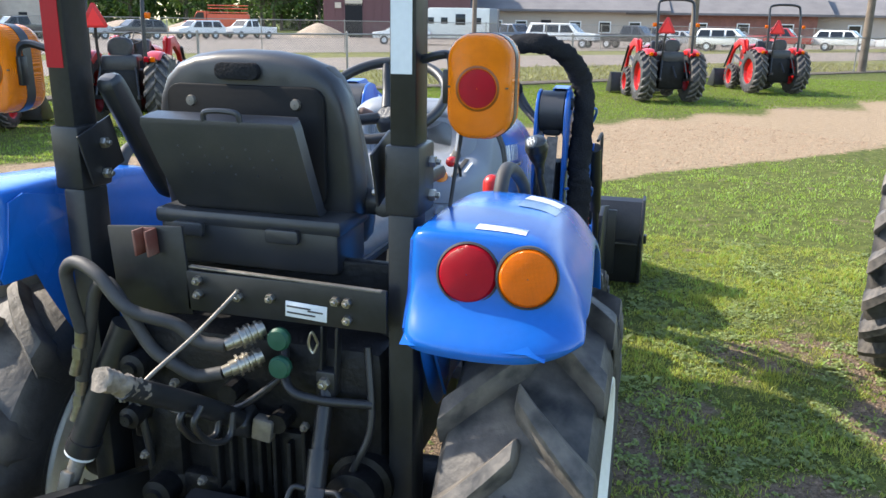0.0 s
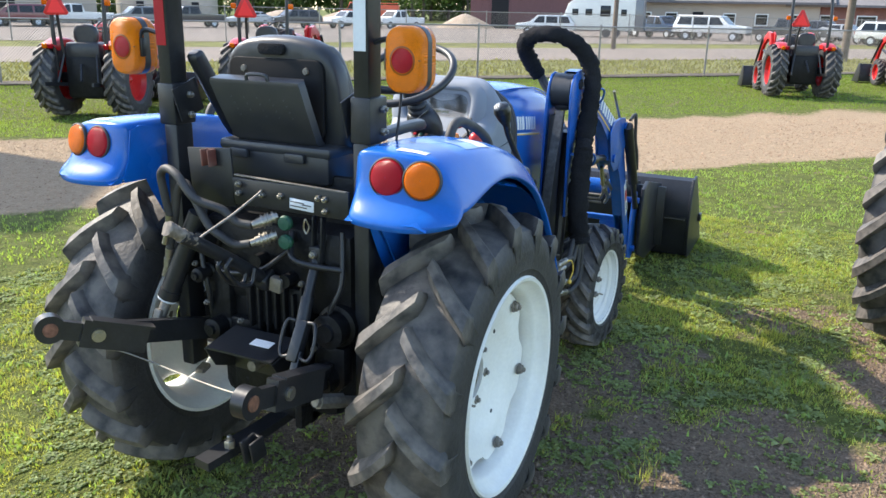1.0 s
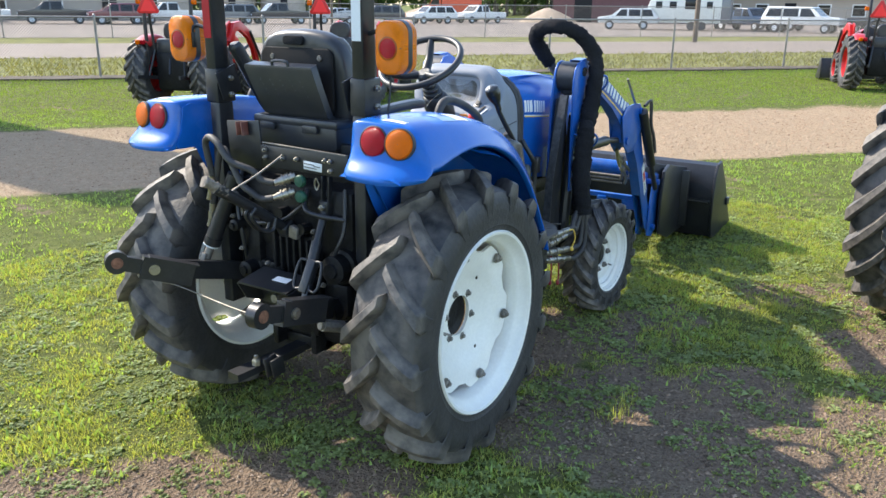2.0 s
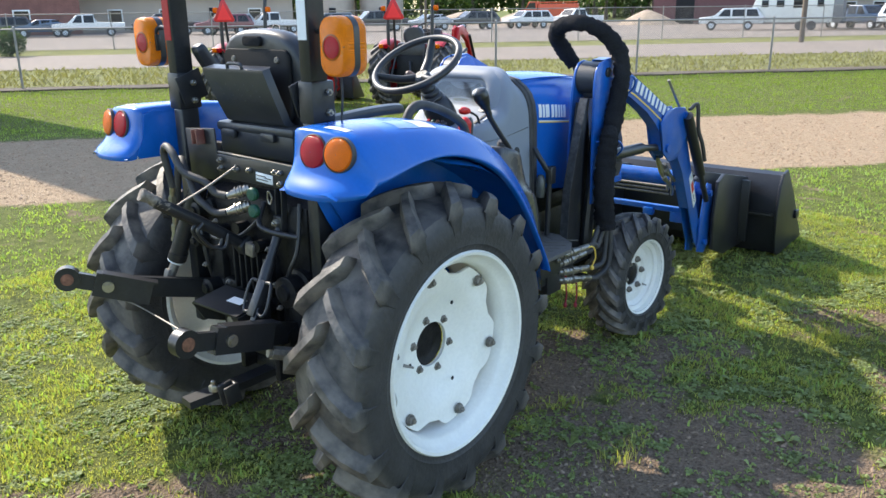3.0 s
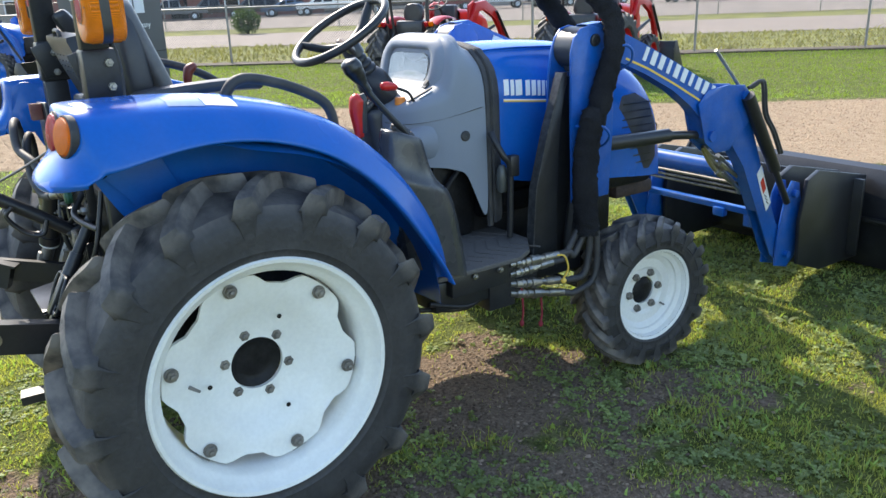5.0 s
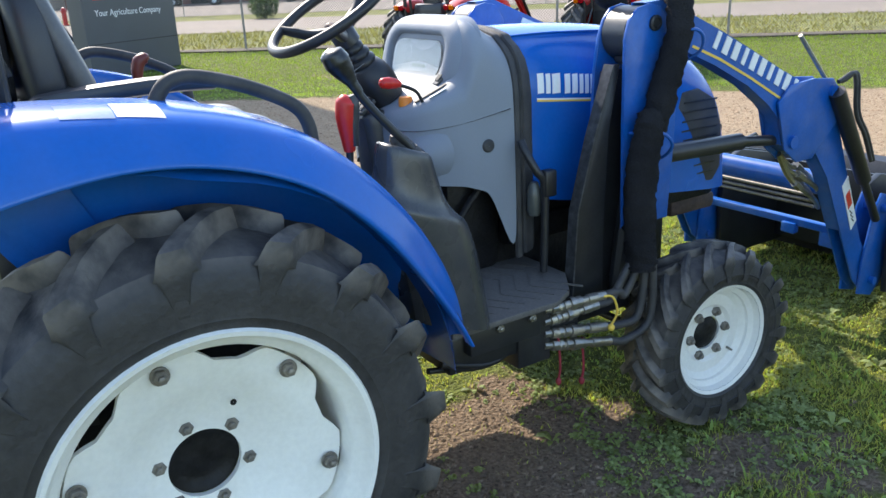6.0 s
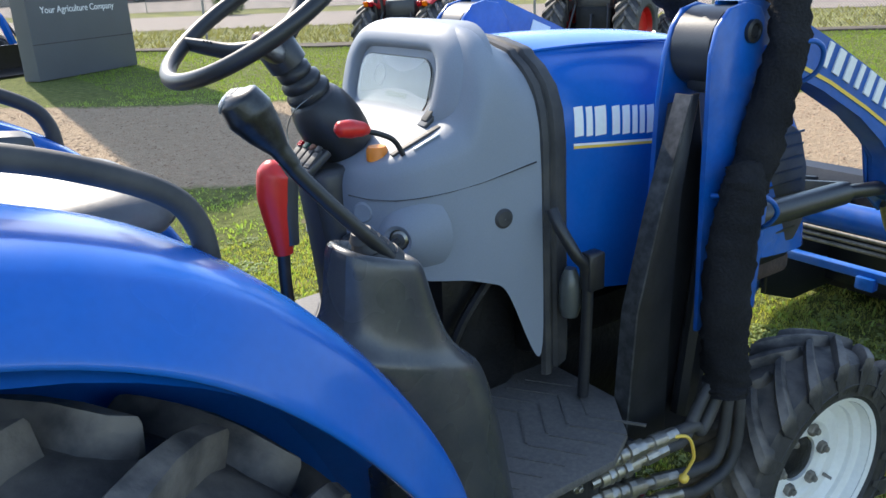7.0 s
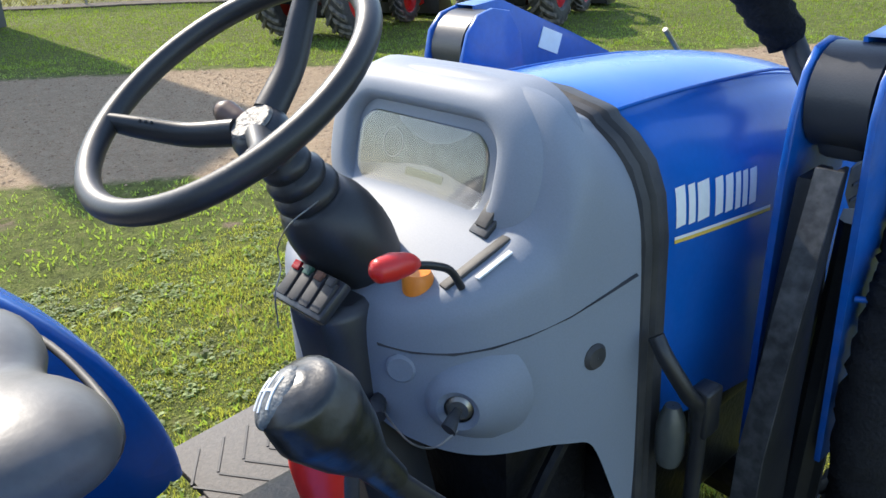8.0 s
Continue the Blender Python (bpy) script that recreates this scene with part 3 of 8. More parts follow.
# ---- fenders ----
def fender(side):
    # theta, outer edge radius, crown radius round the rear axle
    st = [(8, 0.702, 0.722), (14, 0.682, 0.733), (26, 0.648, 0.740), (42, 0.645, 0.755), (58, 0.660, 0.775), (70, 0.671, 0.786), (84, 0.684, 0.796), (97, 0.700, 0.818), (109, 0.715, 0.866), (117, 0.735, 0.915)]
    secs = []
    for th, ro, rt in st:
        a = radians(th)
        flare = 0.015 * math.sin(a) + 0.034 * max(0.0, (th - 84) / 33)
        cut = (0.165 if side > 0 else 0.0) * min(1.0, max(0.0, (72 - th) / 42)) ** 1.3
        cols = [(0.436 + cut, rt - 0.045), (0.438 + cut, rt - 0.012), (0.456 + cut, rt), (0.56 + flare + cut * 0.5, rt - 0.004), (0.635 + flare + cut * 0.12, rt - 0.018), (0.675 + flare, ro + 0.45 * (rt - ro) - 0.006), (0.700 + flare, ro + 0.012), (0.702 + flare, ro), (0.680 + flare, ro - 0.002)]
        secs.append([(side * x, r * math.cos(a), 0.574 + r * math.sin(a)) for x, r in cols])
    for row in (
        [(0.436, -0.400, 1.345), (0.438, -0.412, 1.372), (0.458, -0.424, 1.385), (0.57, -0.424, 1.380), (0.650, -0.415, 1.362), (0.708, -0.392, 1.322), (0.742, -0.366, 1.245), (0.745, -0.360, 1.225), (0.706, -0.366, 1.224)],
        [(0.436, -0.405, 1.310), (0.440, -0.418, 1.318), (0.460, -0.430, 1.320), (0.57, -0.432, 1.318), (0.655, -0.424, 1.305), (0.712, -0.400, 1.280), (0.744, -0.374, 1.235), (0.747, -0.366, 1.220), (0.710, -0.374, 1.218)],
        [(0.436, -0.412, 1.268), (0.441, -0.428, 1.270), (0.462, -0.440, 1.270), (0.57, -0.443, 1.268), (0.658, -0.436, 1.262), (0.716, -0.414, 1.250), (0.746, -0.388, 1.225), (0.748, -0.380, 1.214), (0.714, -0.384, 1.213)],
        [(0.436, -0.430, 1.240), (0.441, -0.452, 1.240), (0.466, -0.468, 1.240), (0.57, -0.474, 1.238), (0.660, -0.466, 1.235), (0.718, -0.440, 1.232), (0.746, -0.406, 1.218), (0.748, -0.396, 1.210), (0.718, -0.398, 1.209)],
        [(0.436, -0.448, 1.215), (0.441, -0.476, 1.212), (0.470, -0.502, 1.210), (0.57, -0.512, 1.206), (0.668, -0.500, 1.204), (0.724, -0.462, 1.208), (0.748, -0.418, 1.208), (0.748, -0.406, 1.206), (0.720, -0.408, 1.204)],
        [(0.436, -0.440, 1.196), (0.443, -0.468, 1.192), (0.472, -0.492, 1.190), (0.57, -0.502, 1.188), (0.664, -0.490, 1.188), (0.714, -0.452, 1.194), (0.736, -0.412, 1.198), (0.738, -0.402, 1.200), (0.712, -0.404, 1.202)],
    ):
        secs.append([(side * x, y, z) for x, y, z in row])
    bm = B()
    rings(bm, secs, loop=False, caps=False)
    f = part("fender", bm, BLUE, tractor, "glossy blue moulded fender", smooth=80, sub=2)
    # inner wall closing the arch down to the platform
    bm = B()
    secs = []
    for th, ro, rt in st[:-1]:
        a = radians(th)
        cut = (0.165 if side > 0 else 0.0) * min(1.0, max(0.0, (72 - th) / 42)) ** 1.3
        cols = [(0.437 + cut, rt - 0.030), (0.431 + cut * 0.85, rt - 0.060), (0.427 + cut * 0.35, 0.640), (0.424, 0.622), (0.422, 0.50), (0.422, 0.38)]
        secs.append([(side * x, r * math.cos(a), 0.574 + r * math.sin(a)) for x, r in cols])
    secs.append([(side * x, y, z) for x, y, z in ((0.436, -0.390, 1.345), (0.431, -0.385, 1.29), (0.427, -0.36, 1.20), (0.424, -0.32, 1.12), (0.422, -0.25, 1.0), (0.422, -0.18, 0.92))])
    rings(bm, secs, loop=False, caps=False)
    part("inner_wall", bm, BLUE, f, "blue inner fender wall", smooth=60, sub=1)
    bm = B()
    prism(bm, [(-0.22, 1.345), (-0.36, 1.375), (-0.40, 1.362), (-0.408, 1.31), (-0.414, 1.268), (-0.430, 1.24), (-0.445, 1.212), (-0.438, 1.197), (-0.34, 1.196), (-0.26, 1.10), (-0.16, 0.95), (-0.10, 1.10)], "x", 0.431 * side, 0.437 * side, 0.001)
    part("tail_cheek", bm, BLUE, f, "blue inner cheek of the fender tail")
    bm = B()
    rings(bm, [[(side * 0.436, -0.438, 1.197), (side * 0.472, -0.488, 1.192), (side * 0.57, -0.498, 1.190), (side * 0.66, -0.482, 1.192), (side * 0.704, -0.420, 1.200)], [(side * 0.436, -0.34, 1.198), (side * 0.48, -0.34, 1.20), (side * 0.57, -0.34, 1.202), (side * 0.64, -0.34, 1.204), (side * 0.69, -0.36, 1.21)]], loop=False, caps=False)
    part("tail_underside", bm, BLUE, f, "blue underside of the fender tail")
    # underside of the crown
    bm = B()
    secs = []
    for th in range(2, 132, 6):
        a = radians(th)
        rr = 0.672 if th < 84 else 0.672 + (th - 84) * 0.0032
        secs.append([(side * x, r * math.cos(a), 0.574 + r * math.sin(a)) for x, r in ((0.440, rr - 0.02), (0.66, rr - 0.004), (0.69, rr - 0.024))])
    rings(bm, secs, loop=False, caps=False)
    part("liner", bm, BLUE, f, "shaded blue fender underside", smooth=60)
    for nm, mat, x, r in (("tail_light", RED_LENS, 0.545, 0.051), ("turn_signal", AMBER_LENS, 0.647, 0.050)):
        bm = B()
        prof = [(0.001, -0.011), (r * 0.35, -0.0105), (r * 0.7, -0.0085), (r * 0.9, -0.005), (r, 0.002), (r, 0.03), (0.001, 0.03)]
        lathe(bm, prof, (0, 0, 0), "y", 36)
        lamp = part(nm, bm, mat, f, "round ribbed lens", loc=(side * x, -0.436 + (0.006 if x > 0.6 else 0), 1.320))
        lamp.rotation_euler = (radians(-9), 0, radians((4 if x < 0.6 else 12) * side))
        bm = B()
        lathe(bm, [(r + 0.0005, -0.001), (r + 0.004, 0.001), (r + 0.004, 0.02), (r + 0.0005, 0.02)], (0, 0, 0), "y", 36, loop=True)
        part("bezel", bm, SOFT_BLACK, lamp)
    grid = lambda x0, x1, y0, y1, skew=0.0: [[(side * (x0 + (x1 - x0) * a / 3), y0 + (y1 - y0) * b / 8 + skew * a / 3, 1.7) for a in range(4)] for b in range(9)]
    drape("decal", f, grid(0.545, 0.632, -0.388, -0.356, 0.01), (0, 0, -1), 0.0015, WHITE, f, "small white warning decal")
    if side > 0:
        drape("label", f, grid(0.575, 0.650, -0.065, 0.025), (0, 0, -1), 0.0015, surf("weathered white label", (0.55, 0.57, 0.58), 0.35, var=0.12, bump=0.02), f, "weathered white paper label")
        # a dull bluish patch carries on behind the white label
        drape("bluish_patch", f, grid(0.578, 0.655, -0.165, -0.068), (0, 0, -1), 0.0015, surf("bluish patch", (0.10, 0.19, 0.36), 0.2, var=0.1, bump=0.0), f, "dull bluish patch behind the white label")
    # grab rail
    bm = B()
    tube(bm, [(0.50 * side, y, z) for y, z in ((0.035, 1.325), (0.046, 1.365), (0.076, 1.398), (0.131, 1.404), (0.238, 1.374), (0.345, 1.322), (0.383, 1.270), (0.392, 1.19))], 0.0165, 12)
    part("grab_rail", bm, SOFT_BLACK, f, "black rubber covered grab rail", smooth=60)
    return f


for s in (1, -1):
    fender(s)

# ---- chassis, floor and rear housing ----
bm = B()
box(bm, (0, 0.35, 0.60), (0.42, 1.0, 0.34), bev=0.03)
box(bm, (0, -0.08, 0.66), (0.50, 0.34, 0.50), bev=0.05)
box(bm, (0, -0.24, 0.86), (0.36, 0.12, 0.34), bev=0.03)
rod(bm, (-0.52, 0, 0.577), (0.52, 0, 0.577), 0.105, seg=20)
box(bm, (0, 1.35, 0.60), (0.36, 1.3, 0.30), bev=0.03)
box(bm, (0, -0.26, 0.56), (0.30, 0.08, 0.20), bev=0.02)
# added black filler panel, standing for the deep shade behind the hitch
box(bm, (0, -0.20, 1.0), (0.66, 0.03, 0.50), bev=0.006)
box(bm, (0.05, -0.16, 0.95), (0.60, 0.30, 0.30), bev=0.05)
for x, z, w, h in ((-0.17, 0.80, 0.10, 0.22), (0.02, 0.84, 0.16, 0.18), (0.15, 0.76, 0.09, 0.28), (-0.06, 0.70, 0.14, 0.12), (0.27, 0.66, 0.12, 0.14)):
    box(bm, (x, -0.30, z), (w, 0.06, h), bev=0.018)
for x, z in ((-0.1, 0.95), (0.02, 0.98), (0.13, 0.93), (0.16, 0.7), (-0.15, 0.66), (0.05, 0.62)):
    rod(bm, (x, -0.28, z), (x, -0.36, z), 0.022, seg=10)
part("rear_housing", bm, CAST, tractor, "oily black transmission housing")
for k in range(7):
    bm = B()
    box(bm, (-0.02 + 0.034 * k, -0.335, 0.83 - 0.01 * (k % 3)), (0.010, 0.03, 0.17 - 0.02 * (k % 2)), bev=0.004)
    part("cooling_rib", bm, CAST, tractor)
for x, z, r in ((-0.19, 1.02, 0.030), (-0.21, 0.90, 0.024), (0.30, 0.80, 0.055), (0.26, 0.62, 0.05), (-0.16, 0.72, 0.035)):
    bm = B()
    lathe(bm, [(0.001, -0.395), (r * 0.5, -0.395), (r * 0.55, -0.385), (r, -0.380), (r, -0.33), (r * 1.25, -0.325), (r * 1.25, -0.28)], (x, 0, z), "y", 22)
    part("housing_cover", bm, CAST, tractor, "round black casting cover", smooth=35)
for pts, r in ((((0.13, -0.31, 1.08), (0.16, -0.36, 1.02), (0.22, -0.36, 1.0), (0.33, -0.33, 0.99)), 0.010), (((-0.20, -0.30, 0.96), (-0.10, -0.37, 0.93), (0.04, -0.36, 0.955), (0.14, -0.34, 1.03)), 0.008), (((-0.24, -0.28, 1.12), (-0.22, -0.34, 0.98), (-0.19, -0.35, 0.84), (-0.22, -0.30, 0.70)), 0.009), (((0.31, -0.30, 1.10), (0.33, -0.34, 0.95), (0.30, -0.36, 0.86), (0.24, -0.33, 0.72)), 0.008)):
    bm = B()
    tube(bm, pts, r, 10)
    part("pipe", bm, BLACK_PAINT, tractor, smooth=60)
for x, z in ((-0.24, 0.93), (-0.11, 0.985), (0.19, 0.93), (0.21, 0.80), (-0.06, 0.76), (0.10, 0.70), (0.23, 0.72), (-0.20, 0.80)):
    bm = B()
    nut(bm, (x, -0.345, z), "y", 0.010, 0.012, -1)
    part("bolt", bm, DULL_STEEL, tractor)
bm = B()
prism(bm, [(-0.57, 0.72), (0.57, 0.72), (0.57, 1.10), (0.52, 1.19), (0.40, 1.28), (-0.40, 1.28), (-0.56, 1.19), (-0.60, 1.05)], "z", 0.632, 0.652, 0.005)
box(bm, (0, 0.70, 0.62), (0.8, 0.10, 0.05), bev=0.01)
floor_plate = part("platform", bm, surf("dusty rubber mat", (0.085, 0.079, 0.073), 0.72, var=0.12, scale=40, bump=0.25, bscale=200, dust=0.30, dustcol=(0.19, 0.165, 0.14)), tractor, "black ribbed rubber operator platform")
for s in (1, -1):
    for row in range(3):
        for k in range(9):
            bm = B()
            box(bm, (s * (0.245 + 0.105 * row) + 0.02 * s, 0.745 + 0.058 * k, 0.6515), (0.118, 0.005, 0.005), (0, 0, 34 * (1 if (row + (s > 0)) % 2 else -1)), 0)
            # sun and shade put into colour: black ribs left, mat-coloured ribs right
            part("tread_rib", bm, SOFT_BLACK if s < 0 else floor_plate.data.materials[0], floor_plate)
bm = B()
tube(bm, [(0.0, 1.845, 0.36), (0.45, 1.845, 0.33)], 0.06)
tube(bm, [(0.0, 1.845, 0.36), (-0.45, 1.845, 0.33)], 0.06)
box(bm, (0, 1.845, 0.44), (0.22, 0.34, 0.20), bev=0.03)
for s in (1, -1):
    box(bm, (0.42 * s, 1.845, 0.32), (0.13, 0.16, 0.22), bev=0.03)
rod(bm, (-0.4, 1.71, 0.30), (0.4, 1.71, 0.30), 0.016)
part("front_axle", bm, CAST, tractor, "black cast front axle")

# ---- hood and grey dash cowl ----
def arch(y, hw, zt, zb, r, n=6, lean=0.0, tuck=0.0):
    """A hood section: up one side, over the top and down the other."""
    out = [(hw - tuck, y, zb), (hw - tuck * 0.4, y, zb + (zt - r - zb) * 0.4), (hw, y, zb + (zt - r - zb) * 0.75)]
    for k in range(n + 1):
        a = radians(90 * k / n)
        out.append((hw - r + r * math.cos(a), y + lean * math.sin(a), zt - r + r * math.sin(a) * (1.0)))
    out.append((0.0, y + lean, zt + 0.008))
    return out + [(-x, yy, z) for x, yy, z in out[-2::-1]]


def dome(y, hw, zt, zb, k=1.0, crease=0.0):
    """A hood section: sides that lean out downwards, wide rounded shoulders and a gently domed top."""
    side = [(hw + 0.012 * k, zb), (hw + 0.005 * k, zb + (zt - 0.2 - zb) * 0.55), (hw, zt - 0.205 * k), (hw - 0.010 * k, zt - 0.140 * k), (hw - 0.030 * k, zt - 0.092 * k), (hw - 0.062 * k, zt - 0.058 * k), (hw - 0.096 * k, zt - (0.036 + crease) * k), (hw - 0.103 * k, zt - 0.027 * k), (hw - 0.118 * k, zt - 0.022 * k), (hw * 0.33, zt - 0.006), (0.0, zt)]
    return [(x, y, z) for x, z in side] + [(-x, y, z) for x, z in side[-2::-1]]


HOOD = ((1.238, 0.268, 1.420, 0.90), (1.25, 0.270, 1.425, 0.88), (1.45, 0.272, 1.424, 0.84), (1.75, 0.268, 1.406, 0.80), (1.95, 0.263, 1.362, 0.78), (2.10, 0.256, 1.298, 0.76), (2.20, 0.246, 1.212, 0.75), (2.262, 0.226, 1.10, 0.745), (2.285, 0.205, 0.99, 0.745, 0.8))
bm = B()
rings(bm, [dome(*q, crease=0.004) for q in HOOD], loop=False, caps=False)
crease = bm.edges.layers.float.new("crease_edge")
bm.verts.index_update()
for e in bm.edges:
    i, j = sorted(v.index for v in e.verts)
    if j - i == 21 and i % 21 in (7, 13):
        e[crease] = 0.9
hood = part("hood", bm, BLUE, tractor, "glossy blue one-piece hood", smooth=60, sub=2)
for s in (1, -1):
    bm = B()
    tube(bm, [(s * (q[1] - 0.1015), q[0] + 0.004, q[2] - 0.0275) for q in HOOD[:6]], 0.0035, 8)
    part("crease", bm, BLUE, hood, smooth=70)
bm = B()
box(bm, (0, 2.27, 0.87), (0.40, 0.03, 0.24), bev=0.02)
box(bm, (0, 1.70, 0.76), (0.46, 1.05, 0.10), bev=0.03)
box(bm, (0, 1.60, 1.0), (0.40, 0.70, 0.5), bev=0.05)
part("engine", bm, CAST, tractor, "black engine under the hood")
bm = B()
box(bm, (0, 2.15, 0.675), (0.38, 0.26, 0.07), bev=0.02)
part("front_bolster", bm, surf("rusty dark casting", (0.045, 0.028, 0.022), 0.75, var=0.4, bump=0.2, scale=20), tractor, "brown cast front bolster")
for s in (1, -1):
    bm = B()
    prism(bm, [(y, z) for y, z in ((1.93, 0.82), (1.925, 1.08), (1.96, 1.15), (2.05, 1.155), (2.14, 1.11), (2.19, 1.0), (2.20, 0.84), (2.16, 0.79), (1.97, 0.785))], "x", 0.2415 * s, 0.2640 * s, 0.006)
    g = part("side_grille", bm, SOFT_BLACK, hood, "black mesh side grille")
    for k in range(9):
        bm = B()
        box(bm, (0.2650 * s, 2.06, 0.83 + 0.035 * k), (0.004, 0.21 - 0.006 * abs(k - 3), 0.006), bev=0)
        part("grille_slat", bm, BLACK_PAINT, g)
    # lettering bars and stripe on the hood side
    for k, (y0, w) in enumerate(((1.272, 0.026), (1.306, 0.019), (1.332, 0.034), (1.384, 0.024), (1.416, 0.024), (1.448, 0.017), (1.472, 0.017), (1.496, 0.024))):
        zc = 1.252 - 0.10 * (y0 - 1.27)
        drape("letter_bar", hood, [[(0.6 * s, y0 + w * a / 2 + 0.004 * b / 4, zc - 0.031 + 0.062 * b / 4) for a in range(3)] for b in range(5)], (-s, 0, 0), 0.0012, WHITE, hood)
    for mat, z0, z1 in ((WHITE, 1.2025, 1.2075), (YELLOW, 1.1965, 1.2025)):
        drape("stripe", hood, [[(0.6 * s, 1.268 + 0.31 * a / 10, z - 0.031 * a / 10) for a in range(11)] for z in (z0, z1)], (-s, 0, 0), 0.0012, mat, hood)
bm = B()
rings(bm, [dome(y, hw, zt, zb) for y, hw, zt, zb in ((1.163, 0.274, 1.422, 0.70), (1.168, 0.284, 1.432, 0.70), (1.182, 0.286, 1.434, 0.70), (1.189, 0.279, 1.426, 0.70), (1.196, 0.278, 1.425, 0.71), (1.202, 0.285, 1.432, 0.71), (1.228, 0.284, 1.431, 0.72), (1.241, 0.275, 1.424, 0.74), (1.246, 0.23, 1.38, 0.74))], loop=False, caps=False)
part("hood_seal", bm, SOFT_BLACK, tractor, "black ribbed rubber seal between hood and cowl", smooth=50)


def cowl_row(y, hw, zt, zb, r, mix=0.0):
    """A cowl section; mix 1 gives the hood's own shape, where the two meet."""
    a, b = arch(y, hw, zt, zb, r, 6), dome(y, hw, zt, zb)
    return [Vector(p).lerp(Vector(q), mix) for p, q in zip(a, b)]


bm = B()
rings(bm, [cowl_row(*q) for q in ((0.800, 0.06, 1.150, 1.05, 0.03), (0.806, 0.11, 1.185, 1.02, 0.035), (0.828, 0.155, 1.206, 1.0, 0.035), (0.862, 0.200, 1.222, 0.985, 0.04), (0.905, 0.230, 1.240, 0.975, 0.045), (0.955, 0.250, 1.262, 0.97, 0.055), (0.990, 0.262, 1.284, 0.965, 0.07), (1.004, 0.264, 1.312, 0.96, 0.09), (1.018, 0.268, 1.368, 0.955, 0.11), (1.032, 0.270, 1.424, 0.95, 0.13), (1.046, 0.271, 1.458, 0.945, 0.14, 0.1), (1.072, 0.273, 1.470, 0.935, 0.14, 0.25), (1.10, 0.276, 1.458, 0.86, 0.14, 0.6), (1.14, 0.280, 1.434, 0.75, 0.14, 0.9), (1.166, 0.281, 1.426, 0.735, 0.14, 1.0))], loop=False, caps=False)
cowl = part("dash_cowl", bm, GREY, tractor, "grey moulded plastic dash cowl", smooth=60, sub=2)


# ---- front loader ----
loader = thing("front_loader", (0, 1.5, 0), "blue front loader with black bucket mounted on the tractor", "loader")
LO = Vector((0, -1.5, 0))


def lpart(name, bm, mat, parent=None, label="", arms=True, **k):
    """A loader part; the towers and arms stand close along the hood, a little forward of the mounts."""
    if arms:
        for v in bm.verts:
            if 0.30 < abs(v.co.x) < 0.70:
                v.co.x -= 0.062 if v.co.x > 0 else -0.025
            v.co.y += float(np.interp(v.co.y, [1.30, 1.60, 2.50, 3.05, 3.20], [0.065, 0.075, 0.10, 0.0, 0.0]))
            v.co.z -= float(np.interp(v.co.y, [1.4, 1.7, 2.4], [0.018, 0.010, 0.0])) if v.co.z > 1.2 else 0.0
    bmesh.ops.translate(bm, verts=bm.verts, vec=LO)
    return part(name, bm, mat, parent or loader, label, **k)


def boom_outline():
    top = [(1.47, 1.50), (1.55, 1.505), (1.66, 1.455), (1.80, 1.395), (1.98, 1.310), (2.15, 1.225), (2.32, 1.150), (2.47, 1.105), (2.53, 1.060), (2.56, 0.98), (2.70, 0.74), (2.90, 0.42), (3.06, 0.27), (3.04, 0.20), (2.96, 0.185), (2.88, 0.24)]
    low = [(2.70, 0.50), (2.52, 0.76), (2.40, 0.90), (2.26, 0.90), (2.19, 0.94), (2.17, 1.04), (2.10, 1.10), (1.98, 1.18), (1.80, 1.275), (1.66, 1.335), (1.55, 1.36), (1.47, 1.39)]
    return top + low


